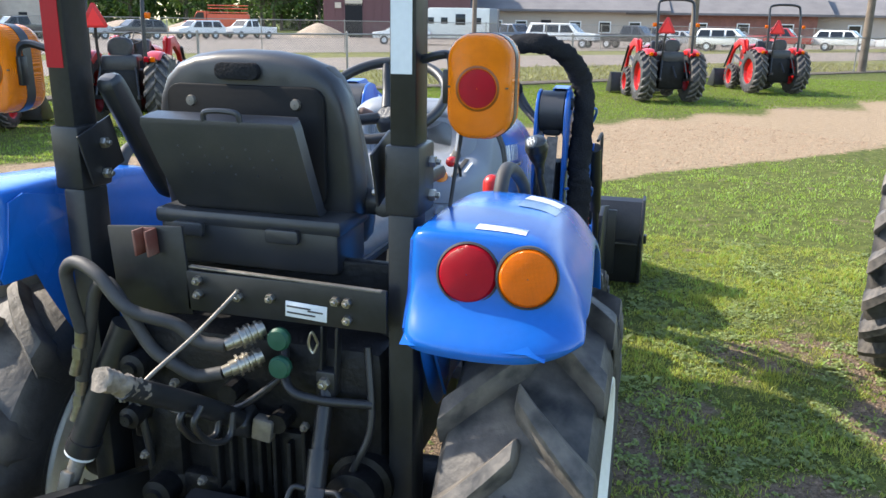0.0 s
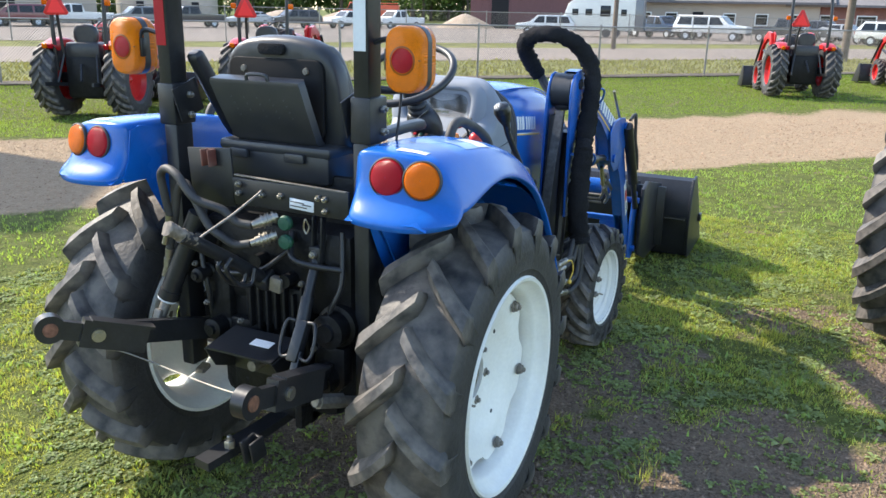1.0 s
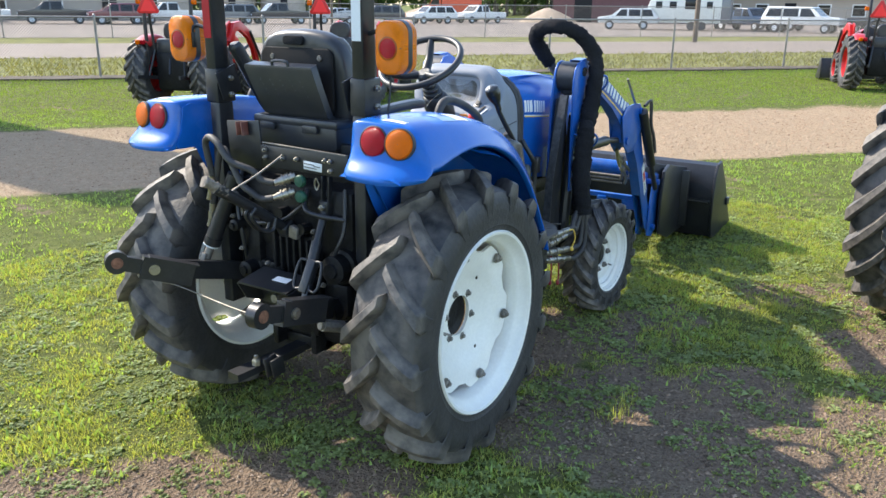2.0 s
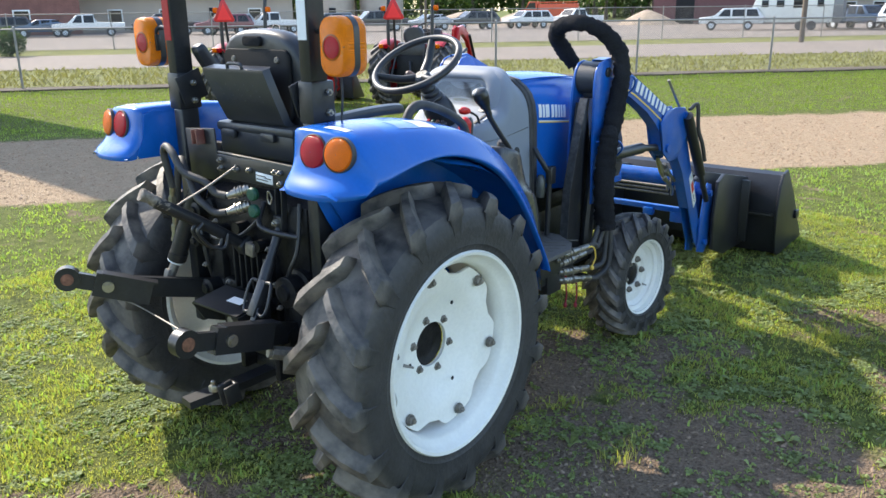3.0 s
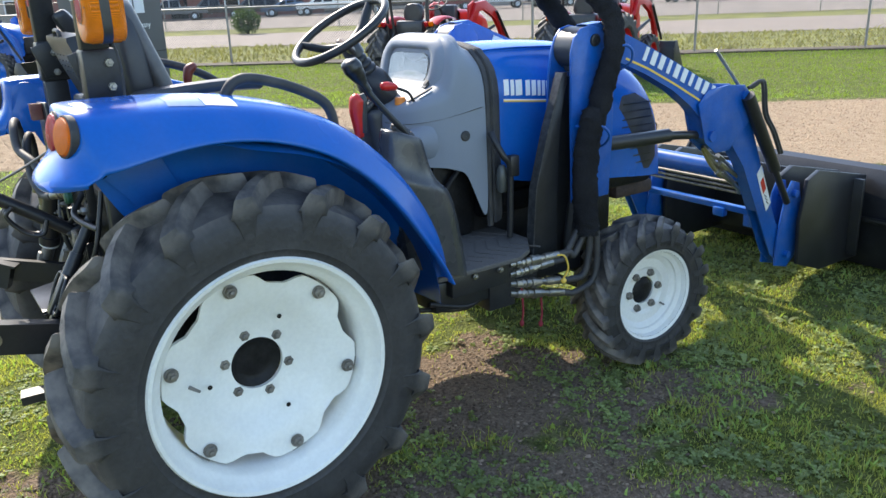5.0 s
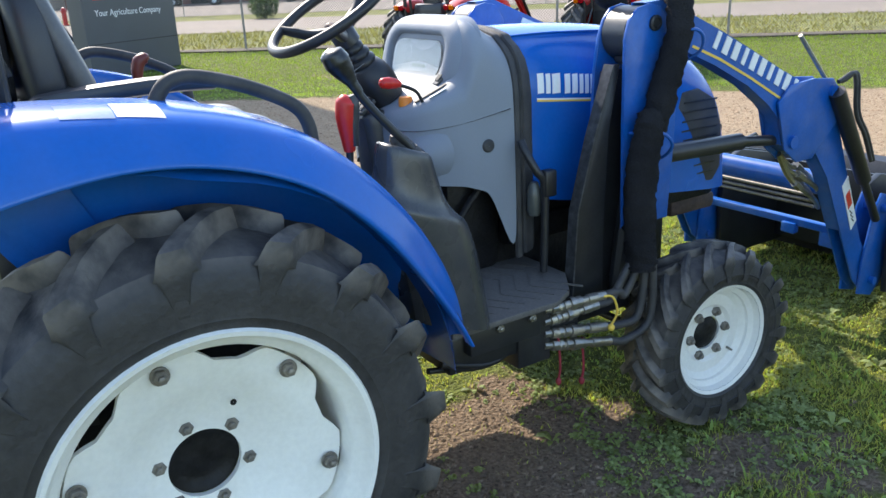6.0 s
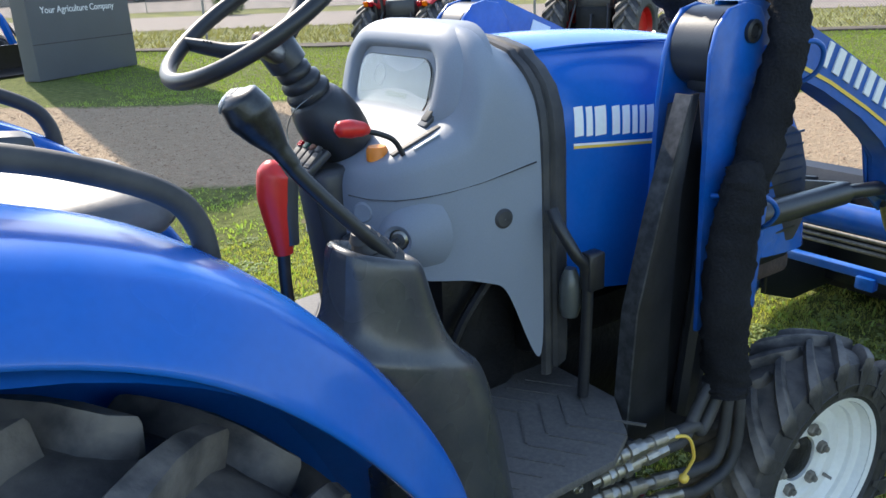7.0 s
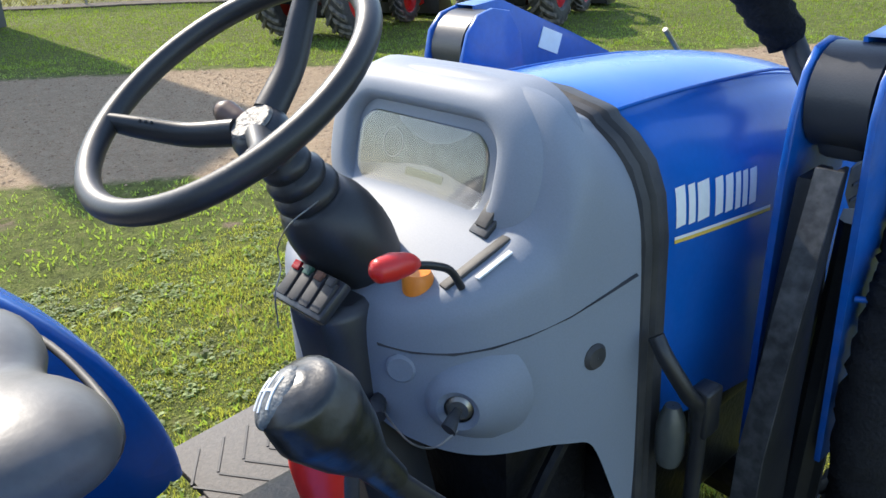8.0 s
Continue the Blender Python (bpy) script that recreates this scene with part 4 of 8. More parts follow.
for s in (1, -1):
    bm = B()
    prism(bm, [(1.395, 0.78), (1.385, 1.13), (1.38, 1.40), (1.395, 1.455), (1.43, 1.488), (1.475, 1.497), (1.525, 1.485), (1.565, 1.43), (1.585, 1.38), (1.61, 1.25), (1.612, 1.05), (1.60, 0.78)], "x", 0.519 * s, 0.531 * s, 0.003)
    prism(bm, [(1.35, 0.78), (1.358, 1.05), (1.368, 1.30), (1.380, 1.40), (1.40, 1.455), (1.43, 1.488), (1.475, 1.497), (1.525, 1.485), (1.56, 1.43), (1.58, 1.30), (1.58, 0.78)], "x", 0.404 * s, 0.416 * s, 0.003)
    tower = lpart("tower", bm, BLUE_METAL, None, "blue steel loader tower plates")
    bm = B()
    prism(bm, [(1.27, 0.45), (1.33, 0.95), (1.375, 1.30), (1.45, 1.30), (1.50, 1.0), (1.52, 0.45)], "x", 0.430 * s, 0.455 * s, 0.004)
    lpart("mount_plate", bm, BLACK_PAINT, tower, "black loader mount plate")
    bm = B()
    prism(bm, [(1.362, 1.325), (1.392, 1.325), (1.352, 1.10), (1.342, 0.83), (1.345, 0.50), (1.205, 0.50), (1.228, 0.86), (1.290, 1.09)], "x", 0.490 * s, 0.500 * s, 0.003)
    gus = lpart("gusset", bm, BLACK_PAINT, tower, "black folded gusset plate")
    # scuffs, plus light on the fold put into its paler paint
    bm = B()
    rings(bm, [[(x * s, y + d, z) for x, d in ((0.462, 0.0), (0.5035, 0.0), (0.5035, 0.006), (0.462, 0.006))] for y, z in ((1.203, 0.50), (1.226, 0.86), (1.288, 1.09), (1.361, 1.325))])
    lpart("flange", bm, SCUFFED_LIT, gus, "scuffed folded flange, greyed where the fold catches light")
    if s == 1:
        for loop in ([(0.535, 1.545, 1.400), (0.60, 1.555, 1.412), (0.622, 1.585, 1.412), (0.622, 1.615, 1.385), (0.60, 1.625, 1.34), (0.54, 1.60, 1.30)], [(0.535, 1.405, 1.095), (0.60, 1.425, 1.103), (0.635, 1.455, 1.098), (0.635, 1.49, 1.06), (0.60, 1.50, 1.02), (0.535, 1.505, 0.99)]):
            bm = B()
            tube(bm, loop, 0.0055, 8)
            lpart("hose_guard", bm, BLUE_METAL, tower, "thin blue rod hose guard", smooth=60)
    bm = B()
    rod(bm, (0.425 * s, 1.50, 1.438), (0.538 * s, 1.50, 1.438), 0.012, seg=16)
    lathe(bm, [(0.001, 0.0), (0.024, 0.0), (0.024, 0.008), (0.016, 0.010), (0.014, 0.004), (0.001, 0.004)], (0.531 * s, 1.50, 1.438), seg=24, side=s)
    lpart("pivot_pin", bm, BLACK_PAINT, tower)
    bm = B()
    rod(bm, (0.420 * s, 1.47, 1.41), (0.514 * s, 1.47, 1.41), 0.082, seg=24)
    box(bm, (0.466 * s, 1.475, 1.355), (0.080, 0.10, 0.08), bev=0.02)
    lpart("pivot_cover", bm, BLACK_PLASTIC, tower, "black plastic pivot cover")
    bm = B()
    tube(bm, [(0.49 * s, 1.42, 0.55), (0.49 * s, 1.50, 1.20)], 0.032)
    lpart("cylinder", bm, BLACK_PAINT, tower, "black lift cylinder barrel")
    # boom
    bm = B()
    for x in (0.462, 0.518):
        prism(bm, boom_outline(), "x", (x - 0.004) * s, (x + 0.004) * s, 0.002)
    o = boom_outline()
    rows = [[((0.462) * s, y, z), ((0.518) * s, y, z)] for y, z in o[:10]]
    rings(bm, rows, loop=False, caps=False)
    rows = [[((0.462) * s, y, z), ((0.518) * s, y, z)] for y, z in o[16:]]
    rings(bm, rows, loop=False, caps=False)
    rows = [[((0.462) * s, y, z), ((0.518) * s, y, z)] for y, z in o[9:13]]
    rings(bm, rows, loop=False, caps=False)
    boom = lpart("boom", bm, BLUE_METAL, None, "blue curved steel loader boom", smooth=40)
    # knee plates
    bm = B()
    for x in (0.448, 0.532):
        prism(bm, [(2.14, 1.10), (2.20, 1.16), (2.34, 1.17), (2.46, 1.16), (2.53, 1.10), (2.54, 1.0), (2.46, 0.94), (2.38, 0.86), (2.28, 0.86), (2.20, 0.92)], "x", (x - 0.005) * s, (x + 0.005) * s, 0.003)
    rod(bm, (0.43 * s, 2.46, 1.11), (0.55 * s, 2.46, 1.11), 0.024)
    rod(bm, (0.43 * s, 2.24, 0.945), (0.55 * s, 2.24, 0.945), 0.024)
    lpart("knee_plate", bm, BLUE_METAL, boom)
    bm = B()
    rod(bm, (0.49 * s, 1.56, 0.99), (0.49 * s, 2.0, 0.975), 0.031, seg=18)
    rod(bm, (0.49 * s, 2.0, 0.975), (0.49 * s, 2.24, 0.947), 0.020, seg=14)
    lpart("lift_cylinder", bm, BLACK_PAINT, boom, "black hydraulic lift cylinder", smooth=50)
    bm = B()
    rod(bm, (0.555 * s, 2.46, 1.11), (0.555 * s, 2.78, 0.72), 0.032, seg=18)
    rod(bm, (0.555 * s, 2.78, 0.72), (0.555 * s, 2.95, 0.52), 0.018, seg=14)
    lpart("bucket_cylinder", bm, BLACK_PAINT, boom, "black hydraulic bucket cylinder", smooth=50)
    bm = B()
    for off in (0.0, 0.022):
        tube(bm, [(0.57 * s, 2.44 + off, 1.15), (0.58 * s, 2.53 + off, 1.17), (0.58 * s, 2.58 + off, 1.02), (0.58 * s, 2.68 + off, 0.92), (0.57 * s, 2.79 + off, 0.80)], 0.009, 8)
    lpart("hydraulic_hose", bm, SOFT_BLACK, boom, smooth=60)
    bm = B()
    rod(bm, (0.50 * s, 2.50, 1.12), (0.50 * s, 2.28, 1.33), 0.008, seg=8)
    lpart("level_rod", bm, STEEL, boom, "thin level indicator rod")
    # letters and stripe along the boom
    for k in range(10):
        f = k / 9
        y = 1.80 + 0.44 * f
        z = float(np.interp(y, [1.66, 1.80, 1.98, 2.15, 2.32], [1.400, 1.345, 1.262, 1.178, 1.10])) + 0.012
        bm = B()
        box(bm, (0.5245 * s, y, z), (0.004, 0.030 if k % 3 else 0.020, 0.058), (-26, 0, 0), 0)
        lpart("letter_bar", bm, WHITE, boom)
    bm = B()
    rows = [[(0.5245 * s, y, z), (0.5245 * s, y + 0.004, z + 0.008)] for y, z in ((1.68, 1.345), (1.82, 1.288), (1.99, 1.205), (2.13, 1.128), (2.24, 1.072))]
    rings(bm, rows, loop=False, caps=False)
    lpart("stripe", bm, YELLOW, boom)
    bm = B()
    prism(bm, [(2.66, 0.70), (2.70, 0.74), (2.83, 0.53), (2.79, 0.49)], "x", 0.523 * s, 0.526 * s, 0)
    lpart("decal", bm, WHITE, boom, "white warning decal")
    bm = B()
    prism(bm, [(2.70, 0.655), (2.725, 0.68), (2.765, 0.615), (2.74, 0.59)], "x", 0.526 * s, 0.5275 * s, 0)
    lpart("decal_panel", bm, RED_KNOB, boom, "red decal panel")
    for q in range(3):
        bm = B()
        box(bm, (0.5275 * s, 2.765 + 0.012 * q, 0.575 - 0.019 * q), (0.002, 0.03, 0.004), (-32, 0, 0), 0)
        lpart("print_bar", bm, SOFT_BLACK, boom)
    if s == -1:
        bm = B()
        box(bm, (-0.4565, 1.72, 1.385), (0.003, 0.075, 0.050), (-22, 0, 0), 0)
        lpart("label", bm, WHITE, boom, "white paper label")
    # quick-attach link
    bm = B()
    for x in (0.45, 0.53):
        prism(bm, [(2.92, 0.17), (2.92, 0.32), (2.98, 0.55), (3.03, 0.62), (3.10, 0.60), (3.13, 0.50), (3.11, 0.36), (3.13, 0.20), (3.05, 0.14)], "x", (x - 0.006) * s, (x + 0.006) * s, 0.003)
    for y, z in ((3.02, 0.22), (3.05, 0.55)):
        rod(bm, (0.43 * s, y, z), (0.56 * s, y, z), 0.02)
    lpart("link_plate", bm, BLUE_METAL, boom, "blue bucket link plate")
    # woven sleeve round the hoses
    if s == 1:
        bm = B()
        tube(bm, [(0.218, 1.672, 1.452), (0.190, 1.62, 1.525), (0.178, 1.565, 1.600), (0.225, 1.53, 1.645), (0.330, 1.515, 1.660), (0.425, 1.56, 1.625), (0.485, 1.61, 1.550), (0.512, 1.635, 1.46), (0.516, 1.615, 1.34), (0.516, 1.575, 1.22), (0.515, 1.54, 1.12), (0.512, 1.52, 1.02)], [0.036, 0.040, 0.042, 0.038, 0.036, 0.040, 0.042, 0.040, 0.042, 0.045, 0.040, 0.030], 14, 8, rough=0.16)
        lpart("hose_sleeve", bm, FABRIC, tower, "black woven sleeve round the hydraulic hoses", arms=False, smooth=70)
        bm = B()
        tube(bm, [(0.515, 1.505, 1.165), (0.530, 1.50, 1.13), (0.530, 1.49, 1.04), (0.528, 1.475, 0.92), (0.530, 1.475, 0.80), (0.545, 1.475, 0.70), (0.555, 1.47, 0.655)], [0.030, 0.042, 0.048, 0.050, 0.050, 0.050, 0.045], 14, 8, rough=0.14)
        lpart("hose_sleeve", bm, FABRIC, tower, "black woven sleeve over the lower hoses", arms=False, smooth=70)
        for k in range(2):
            bm = B()
            tube(bm, [(0.214 + 0.02 * k, 1.67, 1.462), (0.25 + 0.02 * k, 1.66, 1.405), (0.30 + 0.01 * k, 1.63, 1.36), (0.34, 1.60, 1.33 - 0.03 * k)], 0.013, 10)
            lpart("hydraulic_hose", bm, SOFT_BLACK, tower, arms=False, smooth=60)

# cross tube between the booms
bm = B()
rod(bm, (-0.46, 2.80, 0.665), (0.46, 2.80, 0.665), 0.052, seg=20)
tq = lpart("cross_tube", bm, BLUE_METAL, None, "blue round torque tube between the booms", smooth=50)
for k in range(3):
    bm = B()
    rod(bm, (-0.42, 2.745 + 0.01 * k, 0.615 - 0.026 * k), (0.36, 2.745 + 0.01 * k, 0.615 - 0.026 * k), 0.008, seg=8)
    lpart("hydraulic_pipe", bm, DULL_STEEL, tq, smooth=50)
for k, (dx, dz) in enumerate(((0.0, 0.0), (0.03, -0.03), (0.055, 0.01), (0.02, 0.045))):
    bm = B()
    tube(bm, [(0.36 + dx, 2.74, 0.60 + dz), (0.40 + dx, 2.62, 0.66 + dz), (0.43 + dx * 0.5, 2.46, 0.74 + dz), (0.45, 2.36, 0.80 + dz * 0.5), (0.46, 2.28, 0.88)], 0.011, 8)
    rod(bm, (0.43 + dx * 0.5, 2.46, 0.74 + dz), (0.44 + dx * 0.4, 2.41, 0.77 + dz), 0.016, seg=6)
    lpart("hose_fitting", bm, STEEL, tq, smooth=40)
bm = B()
box(bm, (0, 2.92, 0.435), (0.90, 0.05, 0.035), bev=0.006)
box(bm, (0.12, 2.90, 0.405), (0.07, 0.05, 0.05), bev=0.006)
box(bm, (0.38, 2.93, 0.40), (0.10, 0.06, 0.10), bev=0.008)
lpart("lower_bar", bm, BLUE_METAL, None, "blue lower cross bar")
# bucket
bm = B()
prof = [(3.72, 0.045), (3.69, 0.12), (3.67, 0.30), (3.69, 0.50), (3.74, 0.585), (3.80, 0.60)]
inner = [(3.78, 0.588), (3.755, 0.575), (3.71, 0.49), (3.69, 0.30), (3.71, 0.13), (3.735, 0.065), (4.30, 0.022), (4.30, 0.010)]
prism(bm, prof + inner + [(3.74, 0.012)], "x", -0.74, 0.74, 0)
bucket = lpart("bucket", bm, BLACK_PAINT, None, "black steel loader bucket resting on the grass", arms=False, smooth=30)
for s in (1, -1):
    bm = B()
    prism(bm, [(3.70, 0.03), (3.665, 0.15), (3.655, 0.32), (3.68, 0.52), (3.735, 0.60), (3.82, 0.615), (4.02, 0.40), (4.20, 0.16), (4.32, 0.02), (3.75, 0.0)], "x", 0.735 * s, 0.755 * s, 0.004)
    lpart("side_plate", bm, BLACK_PAINT, bucket, "black bucket side plate", arms=False)
    bm = B()
    box(bm, (0.765 * s, 4.10, 0.24), (0.02, 0.07, 0.06), bev=0.006)
    lpart("corner_lug", bm, BLACK_PAINT, bucket, arms=False)
bm = B()
box(bm, (0, 3.62, 0.33), (1.46, 0.006, 0.012), bev=0.0)
box(bm, (0, 3.66, 0.31), (1.44, 0.05, 0.02), bev=0.004)
lpart("stiffener", bm, BLACK_PAINT, bucket, arms=False)
for s in (1, -1):
    bm = B()
    prism(bm, [(3.08, 0.16), (3.06, 0.40), (3.10, 0.62), (3.20, 0.66), (3.68, 0.56), (3.68, 0.08), (3.30, 0.08)], "x", 0.40 * s, 0.43 * s, 0.005)
    prism(bm, [(3.08, 0.16), (3.06, 0.40), (3.10, 0.62), (3.20, 0.66), (3.68, 0.56), (3.68, 0.08), (3.30, 0.08)], "x", 0.56 * s, 0.585 * s, 0.005)
    lpart("hook_plate", bm, BLACK_PAINT, bucket, "black bucket hook plate")
bm = B()
box(bm, (0, 3.56, 0.34), (1.16, 0.02, 0.44), bev=0.004)
lpart("adapter_plate", bm, BLACK_PAINT, bucket, "black adapter plate", arms=False)


# ---- seat ----
seat = part("seat", box(B(), (0.05, -0.02, 1.165), (0.40, 0.42, 0.05), bev=0.02), BLACK_PLASTIC, tractor, "black moulded seat base")
# base colour lifted to grey for the sun's glare on the black vinyl
SEAT_VINYL = surf("black vinyl greyed for sun sheen", (0.092, 0.090, 0.088), 0.44, var=0.12, scale=9, bump=0.05, bscale=70, dust=0.10, dustcol=(0.30, 0.28, 0.25))
bm = B()
rows = []
for x, w, h in ((-0.235, 0.36, 0.02), (-0.215, 0.50, 0.06), (-0.145, 0.56, 0.078), (-0.06, 0.57, 0.070), (0.0, 0.57, 0.048), (0.06, 0.57, 0.070), (0.145, 0.56, 0.078), (0.215, 0.50, 0.06), (0.235, 0.36, 0.02)):
    rows.append([(x + 0.020, 0.065 + w * c - (0.050 * math.exp(-(x / 0.055) ** 2) if c > 0.3 else 0.0), 1.170 + h * s * (0.8 if s < 0 else 1.0) + (0.012 if c > 0.3 else 0.0)) for c, s in ((-0.5, 0.0), (-0.49, 0.6), (-0.40, 0.95), (-0.2, 1.0), (0.1, 0.95), (0.35, 0.9), (0.46, 0.6), (0.5, 0.0), (0.45, -0.8), (-0.45, -0.8))])
rings(bm, rows)
part("cushion", bm, SEAT_VINYL, seat, "worn grey-black vinyl seat cushion", smooth=70, sub=2)
bm = B()
tube(bm, [(0.250, -0.12, 1.172), (0.252, 0.10, 1.172), (0.240, 0.24, 1.174), (0.19, 0.320, 1.178), (0.02, 0.338, 1.18), (-0.15, 0.320, 1.178), (-0.20, 0.24, 1.174)], 0.006, 8)
part("cushion_seam", bm, SOFT_BLACK, seat, smooth=60)
bm = B()
rows = []
for y, g, zt in ((-0.205, 0.90, 1.655), (-0.215, 0.97, 1.668), (-0.245, 1.0, 1.675), (-0.275, 0.99, 1.670), (-0.290, 0.95, 1.66), (-0.298, 0.88, 1.645)):
    rows.append([(0.085 + x * g, y - (z - 1.3) * 0.10, z if z < 1.4 else 1.4 + (z - 1.4) * (zt - 1.4) / 0.275) for x, z in ((-0.245, 1.24), (-0.240, 1.40), (-0.232, 1.53), (-0.205, 1.625), (-0.13, 1.668), (0.0, 1.675), (0.13, 1.668), (0.205, 1.625), (0.232, 1.53), (0.240, 1.40), (0.245, 1.24))])
rings(bm, rows)
back = part("backrest", bm, BLACK_PLASTIC, seat, "charcoal moulded plastic backrest shell", smooth=60, sub=1)
bm = B()
rings(bm, [[(0.085 + x * w, y + d, z) for x, d in ((-1.0, -0.075), (-1.02, -0.02), (-0.9, 0.012), (-0.45, 0.0), (0.0, -0.006), (0.45, 0.0), (0.9, 0.012), (1.02, -0.02), (1.0, -0.075))] for w, y, z in ((0.19, -0.145, 1.225), (0.222, -0.130, 1.25), (0.228, -0.140, 1.34), (0.226, -0.185, 1.46), (0.218, -0.222, 1.56), (0.200, -0.240, 1.625), (0.165, -0.252, 1.655))])
part("back_cushion", bm, SEAT_VINYL, seat, "worn grey-black vinyl back cushion", smooth=70, sub=1)
# raised panel; its near-black colour stands for shade in the back recess
bm = B()
prism(bm, rounded(0.36, 0.25, 0.03, c=(0.085, 1.475)), "y", -0.338, -0.322, 0.004)
part("recess_panel", bm, surf("recess shade black", (0.006, 0.006, 0.007), 0.6, spec=0.2), back, "raised near-black panel for the shaded back recess")
# black patch painted in for the dark hand-hold notch
bm = B()
prism(bm, rounded(0.10, 0.035, 0.015, c=(0.075, 1.628)), "y", -0.345, -0.325, 0.004)
part("hand_hold", bm, FABRIC, back, "black patch for the shaded hand-hold notch")
for x in (-0.035, 0.205):
    bm = B()
    lathe(bm, [(0.001, -0.345), (0.010, -0.344), (0.012, -0.338), (0.012, -0.33)], (x, 0, 1.565), "y", 12)
    part("screw", bm, DULL_STEEL, back)
bm = B()
rings(bm, [[(0.055 + x * w - (z - 1.45) * 0.13, y + dy, z + dz) for x, dy, dz in ((-1, 0.0, 0.0), (1, 0.0, 0.0), (1, 0.032, 0.006), (-1, 0.032, 0.006))] for w, y, z in ((0.158, -0.352, 1.352), (0.162, -0.372, 1.364), (0.168, -0.410, 1.46), (0.172, -0.438, 1.540), (0.168, -0.437, 1.552), (0.158, -0.424, 1.556))])
tray = part("document_tray", bm, BLACK_PLASTIC, seat, "black plastic document box tilted open behind the backrest", smooth=40)
bm = B()
tube(bm, [(0.015, -0.432, 1.55), (0.02, -0.435, 1.568), (0.055, -0.435, 1.572), (0.09, -0.435, 1.568), (0.095, -0.432, 1.55)], 0.006, 8)
part("latch", bm, BLACK_PLASTIC, tray)
for k in range(5):
    for q in range(7):
        bm = B()
        f = q / 6
        ball(bm, (-0.04 + 0.05 * k + 0.008 * f, -0.443 + 0.075 * f, 1.50 - 0.118 * f), 0.0022, seg=6)
        part("stud", bm, BLACK_PLASTIC, tray)
tray.location = (0.035, 0.0, -0.015)
bm = B()
box(bm, (0.10, -0.30, 1.275), (0.42, 0.16, 0.115), (0, 0, 0), 0.018)
box(bm, (0.10, -0.30, 1.322), (0.435, 0.17, 0.035), (0, 0, 0), 0.012)
tbox = part("toolbox", bm, BLACK_PLASTIC, seat, "black plastic toolbox under the seat")
for x in (-0.03, 0.19):
    bm = B()
    prism(bm, rounded(0.075, 0.03, 0.008, c=(x, 1.300)), "y", -0.398, -0.384, 0.003)
    part("latch", bm, BLACK_PLASTIC, tbox)
# armrests: one swung up, one down
bm = B()
rings(bm, [[(x, y + a * 0.88, z + a * 0.47) for x, a in ((-0.24, -w), (-0.185, -w), (-0.185, w), (-0.24, w))] for y, z, w in ((-0.175, 1.315, 0.022), (-0.20, 1.34, 0.030), (-0.335, 1.555, 0.036), (-0.365, 1.60, 0.034), (-0.372, 1.612, 0.022))])
part("armrest", bm, BLACK_PLASTIC, seat, "black padded armrest swung up", smooth=30, sub=1)
bm = B()
rings(bm, [[(x, y, z + s) for x, s in ((0.355, -0.024), (0.410, -0.024), (0.410, 0.022), (0.355, 0.022))] for y, z in ((-0.32, 1.352), (-0.29, 1.362), (-0.05, 1.375), (0.08, 1.372), (0.105, 1.366))])
part("armrest", bm, BLACK_PLASTIC, seat, "black padded armrest folded down", smooth=30, sub=1)
for s in (-1, 1):
    bm = B()
    rod(bm, (0.085 + (0.245 if s < 0 else 0.30) * s, -0.22, 1.35), (0.085 + 0.205 * s, -0.22, 1.35), 0.03, seg=14)
    part("armrest_hinge", bm, BLACK_PLASTIC, seat)

seat.location = (-0.085, 0.14, 0.0)

# ---- roll bar with flashers ----
bm = B()
rings(bm, [[(x + a * dx, -0.325 + b * 0.037, z + a * dz) for a, b in ((-1, -1), (1, -1), (1, 1), (-1, 1))] for x, z, dx, dz in ((-0.335, 1.415, -0.026, 0.0), (-0.335, 2.36, -0.026, 0.026), (0.405, 2.36, 0.026, 0.026), (0.405, 1.415, 0.026, 0.0))])
bmesh.ops.bevel(bm, geom=list(bm.edges), offset=0.007, segments=2, affect="EDGES", profile=0.5)
rops = part("roll_bar", bm, BLACK_PAINT, tractor, "black square tube roll bar")
for x, s in ((-0.335, -1), (0.405, 1)):
    bm = B()
    box(bm, (x, -0.318, 1.445), (0.070, 0.098, 0.135), bev=0.008)
    box(bm, (x - 0.004 * s, -0.322, 0.95), (0.054, 0.078, 0.86), bev=0.008)
    box(bm, (x - 0.052 * s, -0.32, 1.46), (0.006, 0.11, 0.11), (18, 0, 0), 0.002)
    sock = part("socket", bm, BLACK_PAINT, rops, "black roll bar socket")
    for z in (1.41, 1.475):
        bm = B()
        nut(bm, (x - 0.056 * s, -0.318, z), "x", 0.012, 0.012, -s)
        part("bolt", bm, STEEL, sock)
        bm = B()
        nut(bm, (x + 0.035 * s, -0.300, z), "x", 0.012, 0.012, s)
        part("bolt", bm, STEEL, sock)
bm = B()
box(bm, (-0.339, -0.3627, 1.93), (0.040, 0.0015, 0.60), bev=0)
part("reflector", bm, surf("red reflective tape", (0.34, 0.004, 0.012), 0.4, var=0.05, bump=0.0, spec=0.2), rops, "red reflective strip")
bm = B()
box(bm, (0.403, -0.3627, 1.94), (0.040, 0.0015, 0.60), bev=0)
part("reflector", bm, SILVER, rops, "silver reflective strip")
